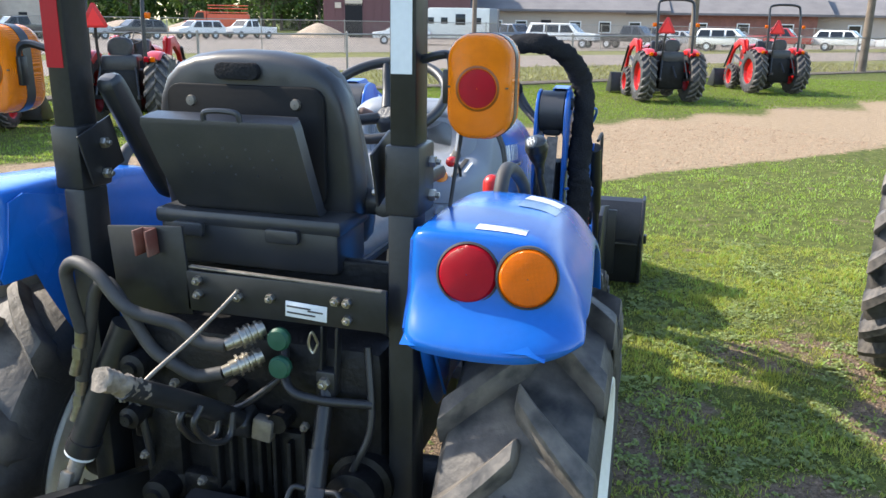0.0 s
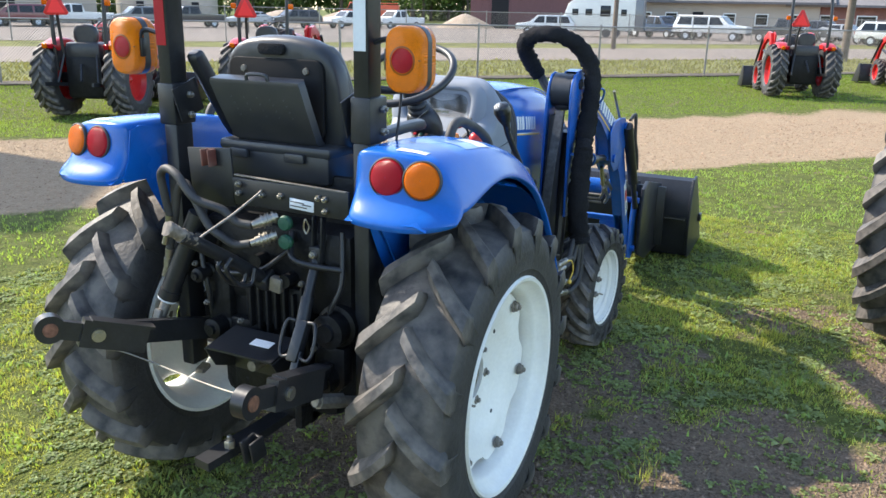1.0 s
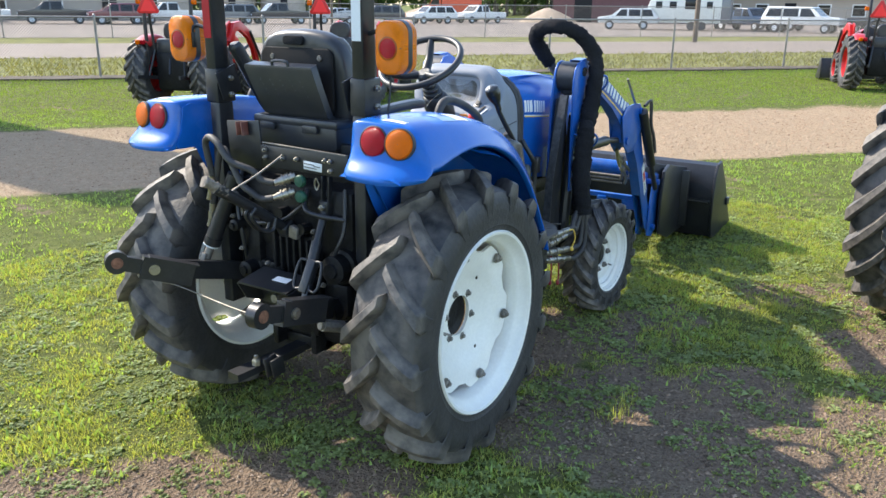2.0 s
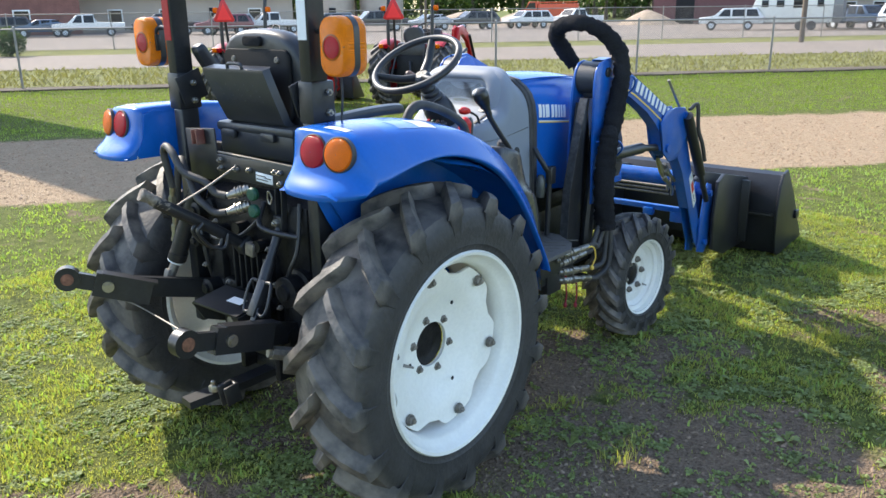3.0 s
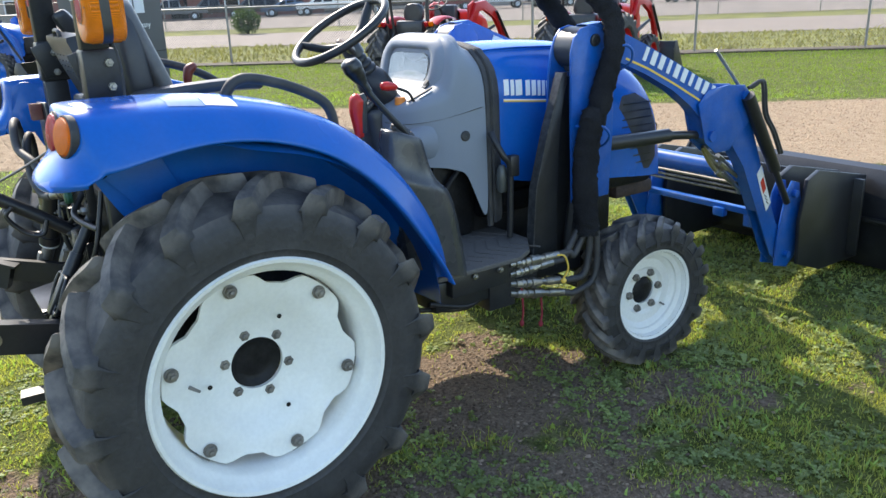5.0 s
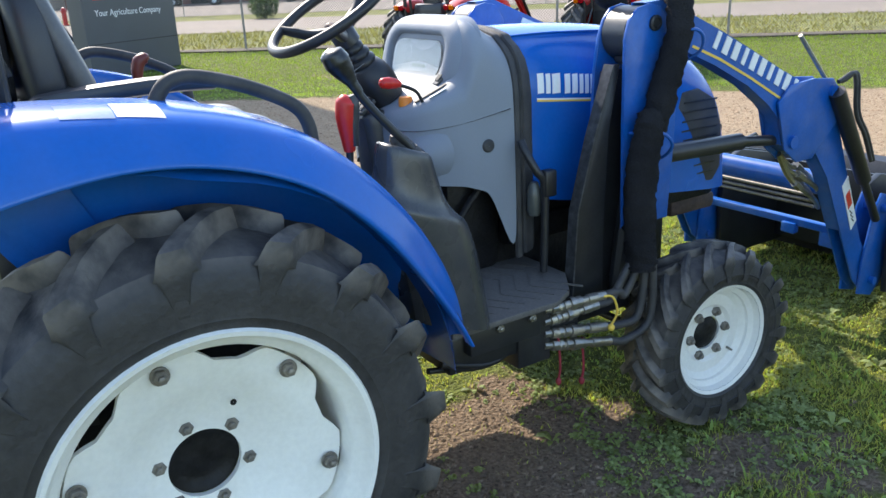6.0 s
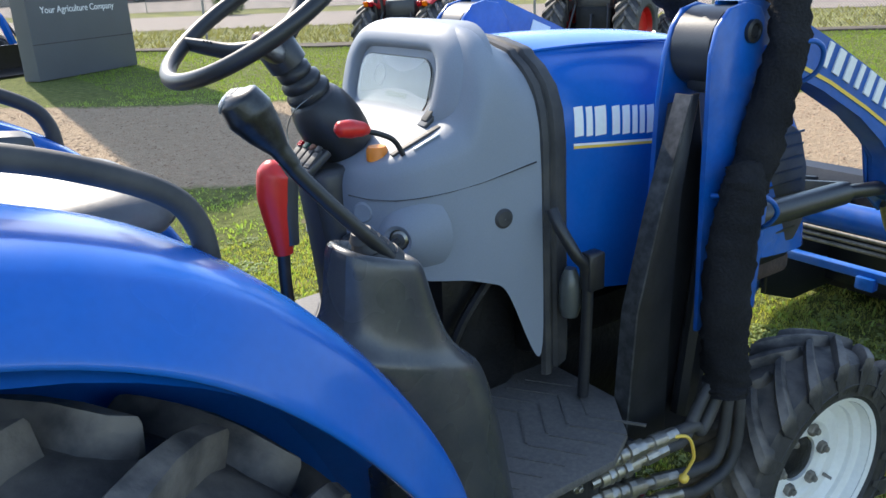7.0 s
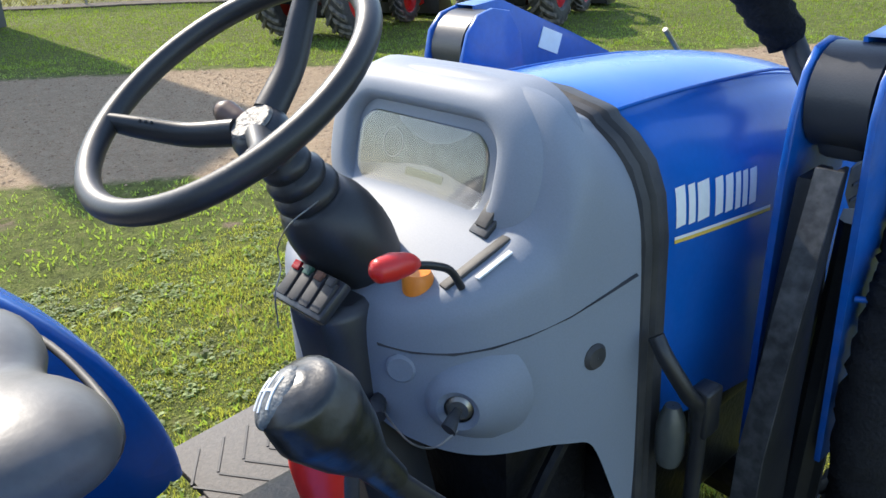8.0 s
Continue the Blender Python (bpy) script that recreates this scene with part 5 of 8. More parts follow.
for x, s in ((-0.500, -1), (0.546, 1)):
    bm = B()
    out = rounded(0.116, 0.182, 0.045, 6, (0, 0))
    rows = []
    for y, g in ((-0.030, 0.80), (-0.026, 0.92), (-0.012, 1.0), (0.010, 1.0)):
        rows.append([(a * g, y, b * (0.5 + 0.5 * g) if g < 1 else b) for a, b in out])
    rings(bm, rows)
    fl = part("flasher", bm, FLASHER_LENS, rops, "amber hazard flasher with ribbed lens", smooth=50, loc=(x, -0.345, 1.622))
    bm = B()
    rings(bm, [[(a * 1.015, y, b * 1.015) for a, b in out] for y in (0.010, 0.034)])
    part("housing", bm, BLACK_PLASTIC, fl, "black lamp housing", smooth=40)
    bm = B()
    rings(bm, [[(a * g, y, b * (0.5 + 0.5 * g) if g < 1 else b) for a, b in out] for y, g in ((0.034, 1.0), (0.055, 1.0), (0.068, 0.92), (0.072, 0.80))])
    part("front_lens", bm, FLASHER_LENS, fl, smooth=50)
    bm = B()
    lathe(bm, [(0.001, -0.034), (0.024, -0.0335), (0.033, -0.031), (0.035, -0.026), (0.035, 0.0)], (0, 0, -0.002), "y", 28)
    part("red_reflector", bm, RED_LENS, fl, "round red reflector")
    bm = B()
    lathe(bm, [(0.0355, -0.032), (0.039, -0.031), (0.040, -0.026), (0.036, -0.024)], (0, 0, -0.002), "y", 32, loop=True)
    part("reflector_ring", bm, surf("dark amber ring", (0.20, 0.05, 0.004), 0.3), fl)
    bm = B()
    box(bm, (0, -0.0272, 0.0), (0.108, 0.003, 0.003), bev=0)
    part("lens_seam", bm, BLACK_PLASTIC, fl)
    for a in (-0.042, 0.042):
        for b in (-0.045, 0.05):
            bm = B()
            ball(bm, (a, -0.0255, b), 0.0035, (1, 0.6, 1), 8)
            part("screw", bm, DULL_STEEL, fl)
    bm = B()
    tube(bm, [(x - s * 0.115, -0.325, 1.665), (x - s * 0.07, -0.33, 1.675), (x - s * 0.055, -0.345, 1.66), (x - s * 0.055, -0.345, 1.60)], 0.008, 8)
    box(bm, (x - s * 0.062, -0.345, 1.62), (0.014, 0.02, 0.06), bev=0.003)
    part("lamp_bracket", bm, BLACK_PAINT, rops)
bm = B()
tube(bm, [(0.495, -0.345, 1.60), (0.500, -0.30, 1.54), (0.485, -0.28, 1.46), (0.470, -0.28, 1.34), (0.46, -0.28, 1.24)], 0.004, 6)
part("lamp_cable", bm, SOFT_BLACK, rops, "thin black lamp cable")

rops.location = (-0.02, 0.055, 0.0)

# ---- steering ----
TILT = Matrix.Rotation(radians(32), 4, "X")
HUB = Vector((-0.020, 0.704, 1.499))
bm = B()
n, m, R, r = 56, 12, 0.200, 0.0158
rows = []
for k in range(n):
    a = 2 * math.pi * k / n
    rows.append([HUB + TILT @ Vector(((R + r * math.cos(q)) * math.cos(a), (R + r * math.cos(q)) * math.sin(a), r * math.sin(q))) for q in (2 * math.pi * i / m for i in range(m))])
rings(bm, rows, caps=False, close=True)
GRIP = surf("smooth black grip", (0.018, 0.019, 0.021), 0.44, var=0.15, bump=0.03, bscale=250)
wheel = part("steering_wheel", bm, GRIP, tractor, "black three-spoke steering wheel", smooth=70)
for a in (210, 103, 335):
    d = Vector((math.cos(radians(a)), math.sin(radians(a)), 0))
    bm = B()
    tube(bm, [HUB + TILT @ (d * 0.030 + Vector((0, 0, -0.068))), HUB + TILT @ (d * 0.10 + Vector((0, 0, -0.052))), HUB + TILT @ (d * 0.160 + Vector((0, 0, -0.022))), HUB + TILT @ (d * 0.199)], [0.022, 0.020, 0.0185, 0.015], 12, flat=0.75)
    sp = part("spoke", bm, GRIP, wheel, smooth=70)
    for q in range(3):
        bm = B()
        c = HUB + TILT @ (d * (0.135 + 0.007 * q) + Vector((0, 0, -0.0165 - 0.0035 * (2 - q))))
        box(bm, c, (0.0035, 0.024, 0.004), (32, 0, a), 0.001)
        part("spoke_rib", bm, GRIP, sp)
bm = B()
rows = []
for rr, h in ((0.001, -0.018), (0.026, -0.019), (0.034, -0.024), (0.040, -0.035), (0.040, -0.075), (0.001, -0.075)):
    rows.append([HUB + TILT @ Vector((rr * math.cos(q), rr * math.sin(q), h - 0.038)) for q in (2 * math.pi * i / 24 for i in range(24))])
rings(bm, rows, caps=False)
part("hub", bm, BLACK_PLASTIC, wheel, smooth=40)
bm = B()
rings(bm, [[HUB + TILT @ Vector((rr * math.cos(q), rr * math.sin(q), h - 0.038)) for q in (2 * math.pi * i / 24 for i in range(24))] for rr, h in ((0.031, -0.020), (0.028, -0.0155), (0.001, -0.0150))], caps=False)
part("hub_cap", bm, surf("silver cap", (0.15, 0.145, 0.135), 0.5, metal=0.4, var=0.35, scale=60, bump=0.6, bscale=120), wheel, "embossed silver hub cap")
bm = B()
COL_TOP, COL_END = HUB + TILT @ Vector((0, 0, -0.09)), Vector((0.004, 0.845, 1.262))


def along_column(stations, squash=1.0):
    """Rings round the steering column: how far down it, and how wide."""
    bm = B()
    side = Vector((1, 0, 0))
    up = (COL_END - COL_TOP).normalized().cross(side)
    rings(bm, [[COL_TOP.lerp(COL_END, f) + side * (r * math.cos(q)) + up * (r * squash * math.sin(q)) for q in (2 * math.pi * k / 28 for k in range(28))] for f, r in stations])
    return bm


col = part("steering_column", along_column([(0.0, 0.031), (0.16, 0.031), (0.18, 0.036), (0.25, 0.036), (0.27, 0.033), (0.31, 0.042), (0.36, 0.043), (0.40, 0.039), (0.44, 0.047), (0.49, 0.048), (0.53, 0.044), (0.62, 0.044)]), GRIP, tractor, "black rubber booted steering column", smooth=60)
part("column_shroud", along_column([(0.52, 0.040), (0.53, 0.052), (0.57, 0.058), (0.66, 0.067), (0.78, 0.073), (0.92, 0.075), (1.05, 0.073), (1.20, 0.066)], 0.9), GRIP, col, "smooth black domed column shroud", smooth=50)
bm = B()
tube(bm, [(-0.03, 0.755, 1.425), (-0.07, 0.75, 1.435), (-0.10, 0.745, 1.445)], 0.005, 8)
part("stalk", bm, STEEL, col)
bm = B()
tube(bm, [(-0.058, 0.752, 1.432), (-0.078, 0.75, 1.438), (-0.105, 0.745, 1.447), (-0.118, 0.742, 1.451)], [0.009, 0.015, 0.018, 0.012], 12)
part("stalk_grip", bm, surf("brown plastic grip", (0.11, 0.062, 0.045), 0.5), col, "brown plastic stalk grip", smooth=60)

bm = B()
tube(bm, [(0.038, 0.783, 1.345), (0.012, 0.752, 1.315), (-0.016, 0.745, 1.275), (-0.010, 0.742, 1.245), (-0.007, 0.727, 1.215), (-0.005, 0.724, 1.165)], 0.0012, 6, 3)
part("tie_wire", bm, STEEL, col, "thin steel wire tied round the column", smooth=60)

# ---- dash details ----
def on_face(x, up, out=0.0):
    """A place on the sloping instrument face: metres across and up from its middle."""
    return Vector((x - 0.025, 1.004 + up * 0.26 - out * 0.965, 1.338 + up * 0.965 + out * 0.26))


def face_panel(name, w, h, r, x, up, lo, hi, mat, label, parent=None):
    bm = B()
    pts = rounded(w, h, r, 5)
    rings(bm, [[on_face(x + a, up + b, o) for a, b in pts] for o in (lo, hi - 0.002)] + [[on_face(x + a * 0.985, up + b * 0.97, hi) for a, b in pts]])
    return part(name, bm, mat, parent or cowl, label, smooth=30)


bezel = face_panel("instrument_panel", 0.312, 0.136, 0.046, 0.004, 0.002, -0.03, -0.006, GREY, "instrument panel with glossy clear cover")
face_panel("dial_plate", 0.290, 0.117, 0.040, 0.004, 0.002, -0.006, -0.0045, surf("grey dial plate", (0.052, 0.066, 0.082), 0.3, var=0.3, scale=30, bump=0), "grey dial plate", bezel)
face_panel("lcd", 0.085, 0.026, 0.004, 0.02, -0.028, -0.0045, -0.003, surf("pale lcd", (0.13, 0.15, 0.12), 0.3, bump=0), "pale green lcd window", bezel)
for x, rr in ((-0.06, 0.024),):
    bm = B()
    rings(bm, [[on_face(x + q * math.cos(a), 0.016 + q * math.sin(a), o) for a in (2 * math.pi * k / 28 for k in range(28))] for q, o in ((rr, -0.0044), (rr, -0.0032), (rr - 0.002, -0.0032), (rr - 0.002, -0.004))], caps=False)
    part("gauge_ring", bm, GREY, bezel)
# soft rim that rises round the recessed instruments
bm = B()
rings(bm, [[on_face(0.004 + a, 0.006 + b, o) for a, b in rounded(w, h, r, 7)] for w, h, r, o in ((0.540, 0.292, 0.130, -0.060), (0.510, 0.270, 0.122, -0.028), (0.468, 0.242, 0.106, -0.006), (0.415, 0.208, 0.084, 0.008), (0.358, 0.172, 0.064, 0.012), (0.332, 0.152, 0.054, 0.009), (0.322, 0.143, 0.050, -0.004), (0.316, 0.138, 0.048, -0.02))], caps=False)
part("brow", bm, GREY, cowl, "raised rim round the instruments", smooth=80, sub=1)
GLASS = bpy.data.materials.new("clear cover")
GLASS.use_nodes = True
_g = GLASS.node_tree
_p = _g.nodes["Principled BSDF"]
_p.inputs["Roughness"].default_value, _p.inputs["IOR"].default_value, _p.inputs["Transmission Weight"].default_value = 0.06, 1.45, 1.0
glass = face_panel("cover_glass", 0.292, 0.119, 0.041, 0.004, 0.002, 0.000, 0.0025, GLASS, "clear dusty instrument cover", bezel)
glass.visible_shadow = False


def shelf_z(y):
    return float(np.interp(y, [0.83, 0.86, 0.905, 0.955, 0.99], [1.206, 1.222, 1.240, 1.262, 1.280]))


def rocker(x, y, z, rx, s=1.0, top=SOFT_BLACK):
    bm = B()
    box(bm, (0, 0, 0), (0.026 * s, 0.048 * s, 0.008), bev=0.002)
    a = part("rocker_switch", bm, BLACK_PLASTIC, cowl, "black rocker switch", loc=(x, y, z))
    a.rotation_euler = (radians(rx), 0, radians(-8))
    bm = B()
    box(bm, (0, 0.002, 0.006), (0.018 * s, 0.034 * s, 0.010), (8, 0, 0), 0.002)
    part("rocker", bm, top, a)
    return a


rocker(0.149, 0.990, 1.292, 40, 1.4)
bm = B()
box(bm, (0, 0, 0), (0.022, 0.052, 0.004), bev=0.001)
bl = part("blanking_plate", bm, GREY, cowl, "grey blanking plate", loc=(-0.205, 1.000, 1.300))
bl.rotation_euler = (radians(45), 0, 0)
# throttle lever in its slot
bm = B()
box(bm, (0, 0, 0), (0.018, 0.115, 0.006), (0, 0, 0), 0.003)
sl = part("lever_slot", bm, SOFT_BLACK, cowl, "black lever slot", loc=(0.178, 0.928, shelf_z(0.928) + 0.002))
sl.rotation_euler = (radians(24), 0, radians(-12))
bm = B()
box(bm, (0, 0, 0), (0.009, 0.060, 0.003), bev=0.001)
dl = part("decal", bm, SILVER, cowl, "small silver symbol decal", loc=(0.206, 0.935, shelf_z(0.935) + 0.001))
dl.rotation_euler = (radians(24), 0, radians(-12))
bm = B()
tube(bm, [(0.190, 0.890, 1.232), (0.190, 0.872, 1.262), (0.189, 0.845, 1.278), (0.188, 0.805, 1.292)], 0.0055, 8)
lev = part("throttle_lever", bm, BLACK_PAINT, cowl, "black hand throttle lever", smooth=60)
bm = B()
tube(bm, [(0.188, 0.818, 1.290), (0.188, 0.805, 1.294), (0.188, 0.780, 1.298), (0.188, 0.757, 1.300), (0.188, 0.748, 1.300)], [0.008, 0.014, 0.018, 0.015, 0.005], 14)
part("knob", bm, RED_KNOB, lev, "red plastic knob", smooth=70)
bm = B()
lathe(bm, [(0.022, -0.02), (0.022, 0.004), (0.018, 0.012), (0.001, 0.014)], (0.128, 0.868, shelf_z(0.868) + 0.006), "z", 20)
part("button", bm, ORANGE_KNOB, cowl, "orange push button")
# caps, key and seam on the cowl flank
def flank(nm, mat, label, loc, rz, prof, parent=None):
    bm = B()
    lathe(bm, prof, (0, 0, 0), "x", 24)
    o = part(nm, bm, mat, parent or cowl, label, loc=loc)
    o.rotation_euler = (0, 0, radians(rz))
    return o


flank("plug", SOFT_BLACK, "black rubber plug", (0.272, 1.070, 1.084), -8, [(0.001, 0.010), (0.016, 0.009), (0.021, 0.004), (0.022, -0.01)])
flank("plug", GREY, "round grey plug", (0.138, 0.822, 1.118), -55, [(0.001, 0.006), (0.018, 0.006), (0.022, 0.002), (0.023, -0.03)])
k = flank("key_boss", GREY, "grey moulded ignition boss", (0.196, 0.884, 1.072), -58, [(0.021, 0.036), (0.030, 0.041), (0.040, 0.036), (0.056, 0.018), (0.076, 0.0), (0.092, -0.022), (0.02, -0.05)])
flank("ignition_switch", STEEL, "chrome ignition switch", (0, 0, 0), 0, [(0.001, 0.038), (0.014, 0.038), (0.019, 0.034), (0.019, 0.02)], k)
bm = B()
tube(bm, [(0.036, 0, 0), (0.055, -0.002, -0.002), (0.075, -0.004, -0.006)], [0.006, 0.009, 0.012], 10, flat=0.5)
part("key", bm, BLACK_PLASTIC, k, "black key head")
bm = B()
tube(bm, [(0.238, 0.83, 1.062), (0.225, 0.80, 1.045), (0.19, 0.79, 1.038), (0.15, 0.79, 1.05), (0.11, 0.80, 1.06)], 0.0016, 6)
part("key_wire", bm, STEEL, cowl, "thin steel key wire")
bm = B()
tube(bm, [(0.10, 0.812, 1.06), (0.11, 0.795, 1.055), (0.125, 0.785, 1.05)], [0.010, 0.014, 0.012], 10)
part("light_switch", bm, BLACK_PLASTIC, cowl, "black light switch knob", smooth=60)
bm = B()
rows = []
for y, hw, z in ((0.806, 0.11, 1.150), (0.828, 0.155, 1.146), (0.862, 0.200, 1.146), (0.905, 0.230, 1.150), (0.955, 0.250, 1.156), (1.018, 0.268, 1.166), (1.075, 0.276, 1.176), (1.15, 0.286, 1.190)):
    rows.append([(hw - 0.004, y + 0.002, z - 0.0014), (hw + 0.0022, y - 0.0015, z), (hw - 0.004, y + 0.002, z + 0.0014)])
rings(bm, rows)
part("panel_seam", bm, SOFT_BLACK, cowl)
# centre console with switch row
bm = B()
rings(bm, [[(0.028 + x * w, y + d, z) for x, d in ((-1, 0.03), (-0.9, 0.0), (0.9, 0.0), (1, 0.03), (1, 0.14), (-1, 0.14))] for w, y, z in ((0.056, 0.748, 1.204), (0.061, 0.740, 1.192), (0.062, 0.752, 1.13), (0.068, 0.770, 0.98), (0.10, 0.79, 0.82), (0.13, 0.80, 0.66))])
con = part("centre_console", bm, BLACK_PLASTIC, tractor, "black lower dash console", smooth=30, sub=1)
bm = B()
box(bm, (0.028, 0.762, 1.218), (0.116, 0.062, 0.016), (38, 0, 0), 0.004)
pn = part("switch_panel", bm, BLACK_PLASTIC, con, "black switch panel")
for q, colr in enumerate((RED_LENS, GREEN_CAP, RUST, SOFT_BLACK)):
    bm = B()
    box(bm, (-0.012 + 0.027 * q, 0.757, 1.224), (0.021, 0.046, 0.010), (42, 0, 0), 0.002)
    sw = part("switch", bm, SOFT_BLACK, pn)
    bm = B()
    box(bm, (-0.012 + 0.027 * q, 0.770, 1.243), (0.015, 0.013, 0.006), (42, 0, 0), 0.001)
    part("switch_light", bm, colr, pn)

# ---- gear console and levers ----
bm = B()
rings(bm, [[(0.415 + x * a, y + q * b, z - 0.35 * (q * b)) for x, q in ((-0.7, -1), (0.7, -1), (1, -0.5), (1, 0.5), (0.7, 1), (-0.7, 1), (-1, 0.5), (-1, -0.5))] for a, b, y, z in ((0.040, 0.044, 0.685, 1.138), (0.043, 0.048, 0.685, 1.153), (0.052, 0.058, 0.685, 1.160), (0.061, 0.069, 0.685, 1.153), (0.064, 0.074, 0.686, 1.130), (0.068, 0.084, 0.690, 1.08), (0.074, 0.096, 0.694, 1.035), (0.082, 0.118, 0.700, 1.008), (0.092, 0.140, 0.706, 0.994), (0.096, 0.144, 0.712, 0.975), (0.094, 0.138, 0.745, 0.90), (0.092, 0.132, 0.775, 0.76), (0.095, 0.135, 0.790, 0.65))], caps=False)
gc = part("gear_console", bm, surf("shiny black moulding", (0.040, 0.042, 0.046), 0.27, var=0.15, bump=0.02, bscale=200, dust=0.08), tractor, "black moulded gear lever console", smooth=50, sub=1)
bm = B()
for q in range(4):
    tube(bm, [(0.420, 0.690 - 0.008 * q, 1.140 + 0.014 * q), (0.421, 0.686 - 0.008 * q, 1.153 + 0.014 * q)], [0.040 - 0.006 * q, 0.033 - 0.006 * q], 16)
part("boot", bm, SOFT_BLACK, gc, "black rubber bellows", smooth=40)
bm = B()
tube(bm, [(0.415, 0.675, 1.15), (0.413, 0.640, 1.195), (0.408, 0.585, 1.255), (0.402, 0.535, 1.315), (0.400, 0.515, 1.345)], 0.011, 10)
gl = part("gear_lever", bm, BLACK_PAINT, gc, "black bent gear lever", smooth=60)
bm = B()
tube(bm, [(0.404, 0.524, 1.332), (0.402, 0.508, 1.357), (0.400, 0.492, 1.382), (0.398, 0.475, 1.408), (0.396, 0.463, 1.428), (0.395, 0.459, 1.436)], [0.012, 0.014, 0.025, 0.0325, 0.028, 0.010], 20)
gk = part("knob", bm, surf("scuffed black knob", (0.010, 0.011, 0.012), 0.34, var=0.2, scale=26, bump=0.05, bscale=200, dust=0.08, dustcol=(0.30, 0.33, 0.36)), gl, "scuffed black pear-shaped gear knob", smooth=70)
bm = B()
ball(bm, (0.0, 0.0, 0.0), 0.022, (0.85, 1.0, 0.42), 20)
cap = part("worn_cap", bm, surf("scuffed grey label", (0.075, 0.084, 0.090), 0.5, var=0.45, scale=90, bump=0.3, bscale=150), gk, "scuffed silver shift label", smooth=60, loc=(0.388, 0.456, 1.424))
cap.rotation_euler = (radians(38), radians(-28), 0)
for x0, y0, x1, y1 in ((-0.009, -0.012, -0.009, 0.010), (0.0, -0.014, 0.0, 0.013), (0.009, -0.012, 0.009, 0.010), (-0.009, 0.0, 0.009, 0.0)):
    bm = B()
    tube(bm, [(x0 + (x1 - x0) * f, y0 + (y1 - y0) * f, 0.0086 * math.sqrt(max(0.05, 1 - ((x0 + (x1 - x0) * f) / 0.0187) ** 2 - ((y0 + (y1 - y0) * f) / 0.022) ** 2)) + 0.0006) for f in (0, 0.25, 0.5, 0.75, 1)], 0.0011, 6, 2)
    part("shift_line", bm, SILVER, cap, smooth=60)
bm = B()
tube(bm, [(0.31, 0.60, 0.80), (0.31, 0.575, 1.04), (0.31, 0.575, 1.15)], 0.010, 10)
rl = part("range_lever", bm, BLACK_PAINT, gc, "black range lever rod", smooth=60)
bm = B()
tube(bm, [(0.31, 0.575, 1.135), (0.31, 0.574, 1.17), (0.31, 0.570, 1.225), (0.31, 0.575, 1.262), (0.31, 0.585, 1.275)], [0.015, 0.020, 0.026, 0.027, 0.013], 14)
part("grip", bm, RED_KNOB, rl, "red and black lever grip", smooth=70)
bm = B()
tube(bm, [(0.318, 0.587, 1.15), (0.318, 0.586, 1.20), (0.316, 0.590, 1.255), (0.314, 0.585, 1.280)], [0.012, 0.016, 0.019, 0.014], 12)
part("grip_back", bm, BLACK_PLASTIC, rl, smooth=70)
bm = B()
tube(bm, [(-0.36, 0.20, 1.20), (-0.36, 0.20, 1.30), (-0.36, 0.21, 1.335)], 0.008, 8)
ll = part("position_lever", bm, BLACK_PAINT, tractor, "hitch position lever", smooth=60)
bm = B()
tube(bm, [(-0.36, 0.205, 1.30), (-0.36, 0.205, 1.345), (-0.36, 0.215, 1.375), (-0.36, 0.235, 1.385), (-0.36, 0.245, 1.383)], [0.012, 0.018, 0.020, 0.017, 0.006], 12)
part("knob", bm, surf("brown red plastic", (0.13, 0.022, 0.014), 0.4), ll, "dark red lever knob", smooth=70)
gc.location = (0.085, -0.048, 0.02)
rl.location = (-0.022, 0.02, 0.005)
gl.location = (0.028, 0.038, -0.022)
# pedals and dark things below the cowl
for x in (0.16, 0.24, -0.2):
    bm = B()
    tube(bm, [(x, 1.06, 0.95), (x, 0.98, 0.86), (x, 0.93, 0.76)], 0.012, 8)
    box(bm, (x, 0.92, 0.745), (0.07, 0.05, 0.012), (40, 0, 0), 0.004)
    part("pedal", bm, CAST, tractor, "black foot pedal")
bm = B()
box(bm, (0, 1.06, 0.84), (0.42, 0.22, 0.40), bev=0.04)
part("firewall", bm, CAST, tractor, "dark bulkhead under the dash")
# filter bowl and hand brake bracket beside the seal
bm = B()
lathe(bm, [(0.001, 0.0), (0.018, 0.0), (0.024, 0.02), (0.024, 0.07), (0.020, 0.09), (0.012, 0.11), (0.001, 0.11)], (0.325, 1.21, 0.845), "z", 18)
part("filter_bowl", bm, surf("cloudy filter bowl", (0.07, 0.075, 0.07), 0.3, bump=0.02), tractor, "grey fuel filter bowl", smooth=40)
bm = B()
tube(bm, [(0.36, 1.22, 0.66), (0.365, 1.22, 0.80), (0.365, 1.22, 0.95), (0.36, 1.19, 1.00), (0.33, 1.17, 1.06), (0.31, 1.17, 1.09)], 0.013, 10)
box(bm, (0.365, 1.235, 0.955), (0.035, 0.045, 0.085), bev=0.006)
part("hose_bracket", bm, BLACK_PAINT, tractor, "black bracket and hose", smooth=50)


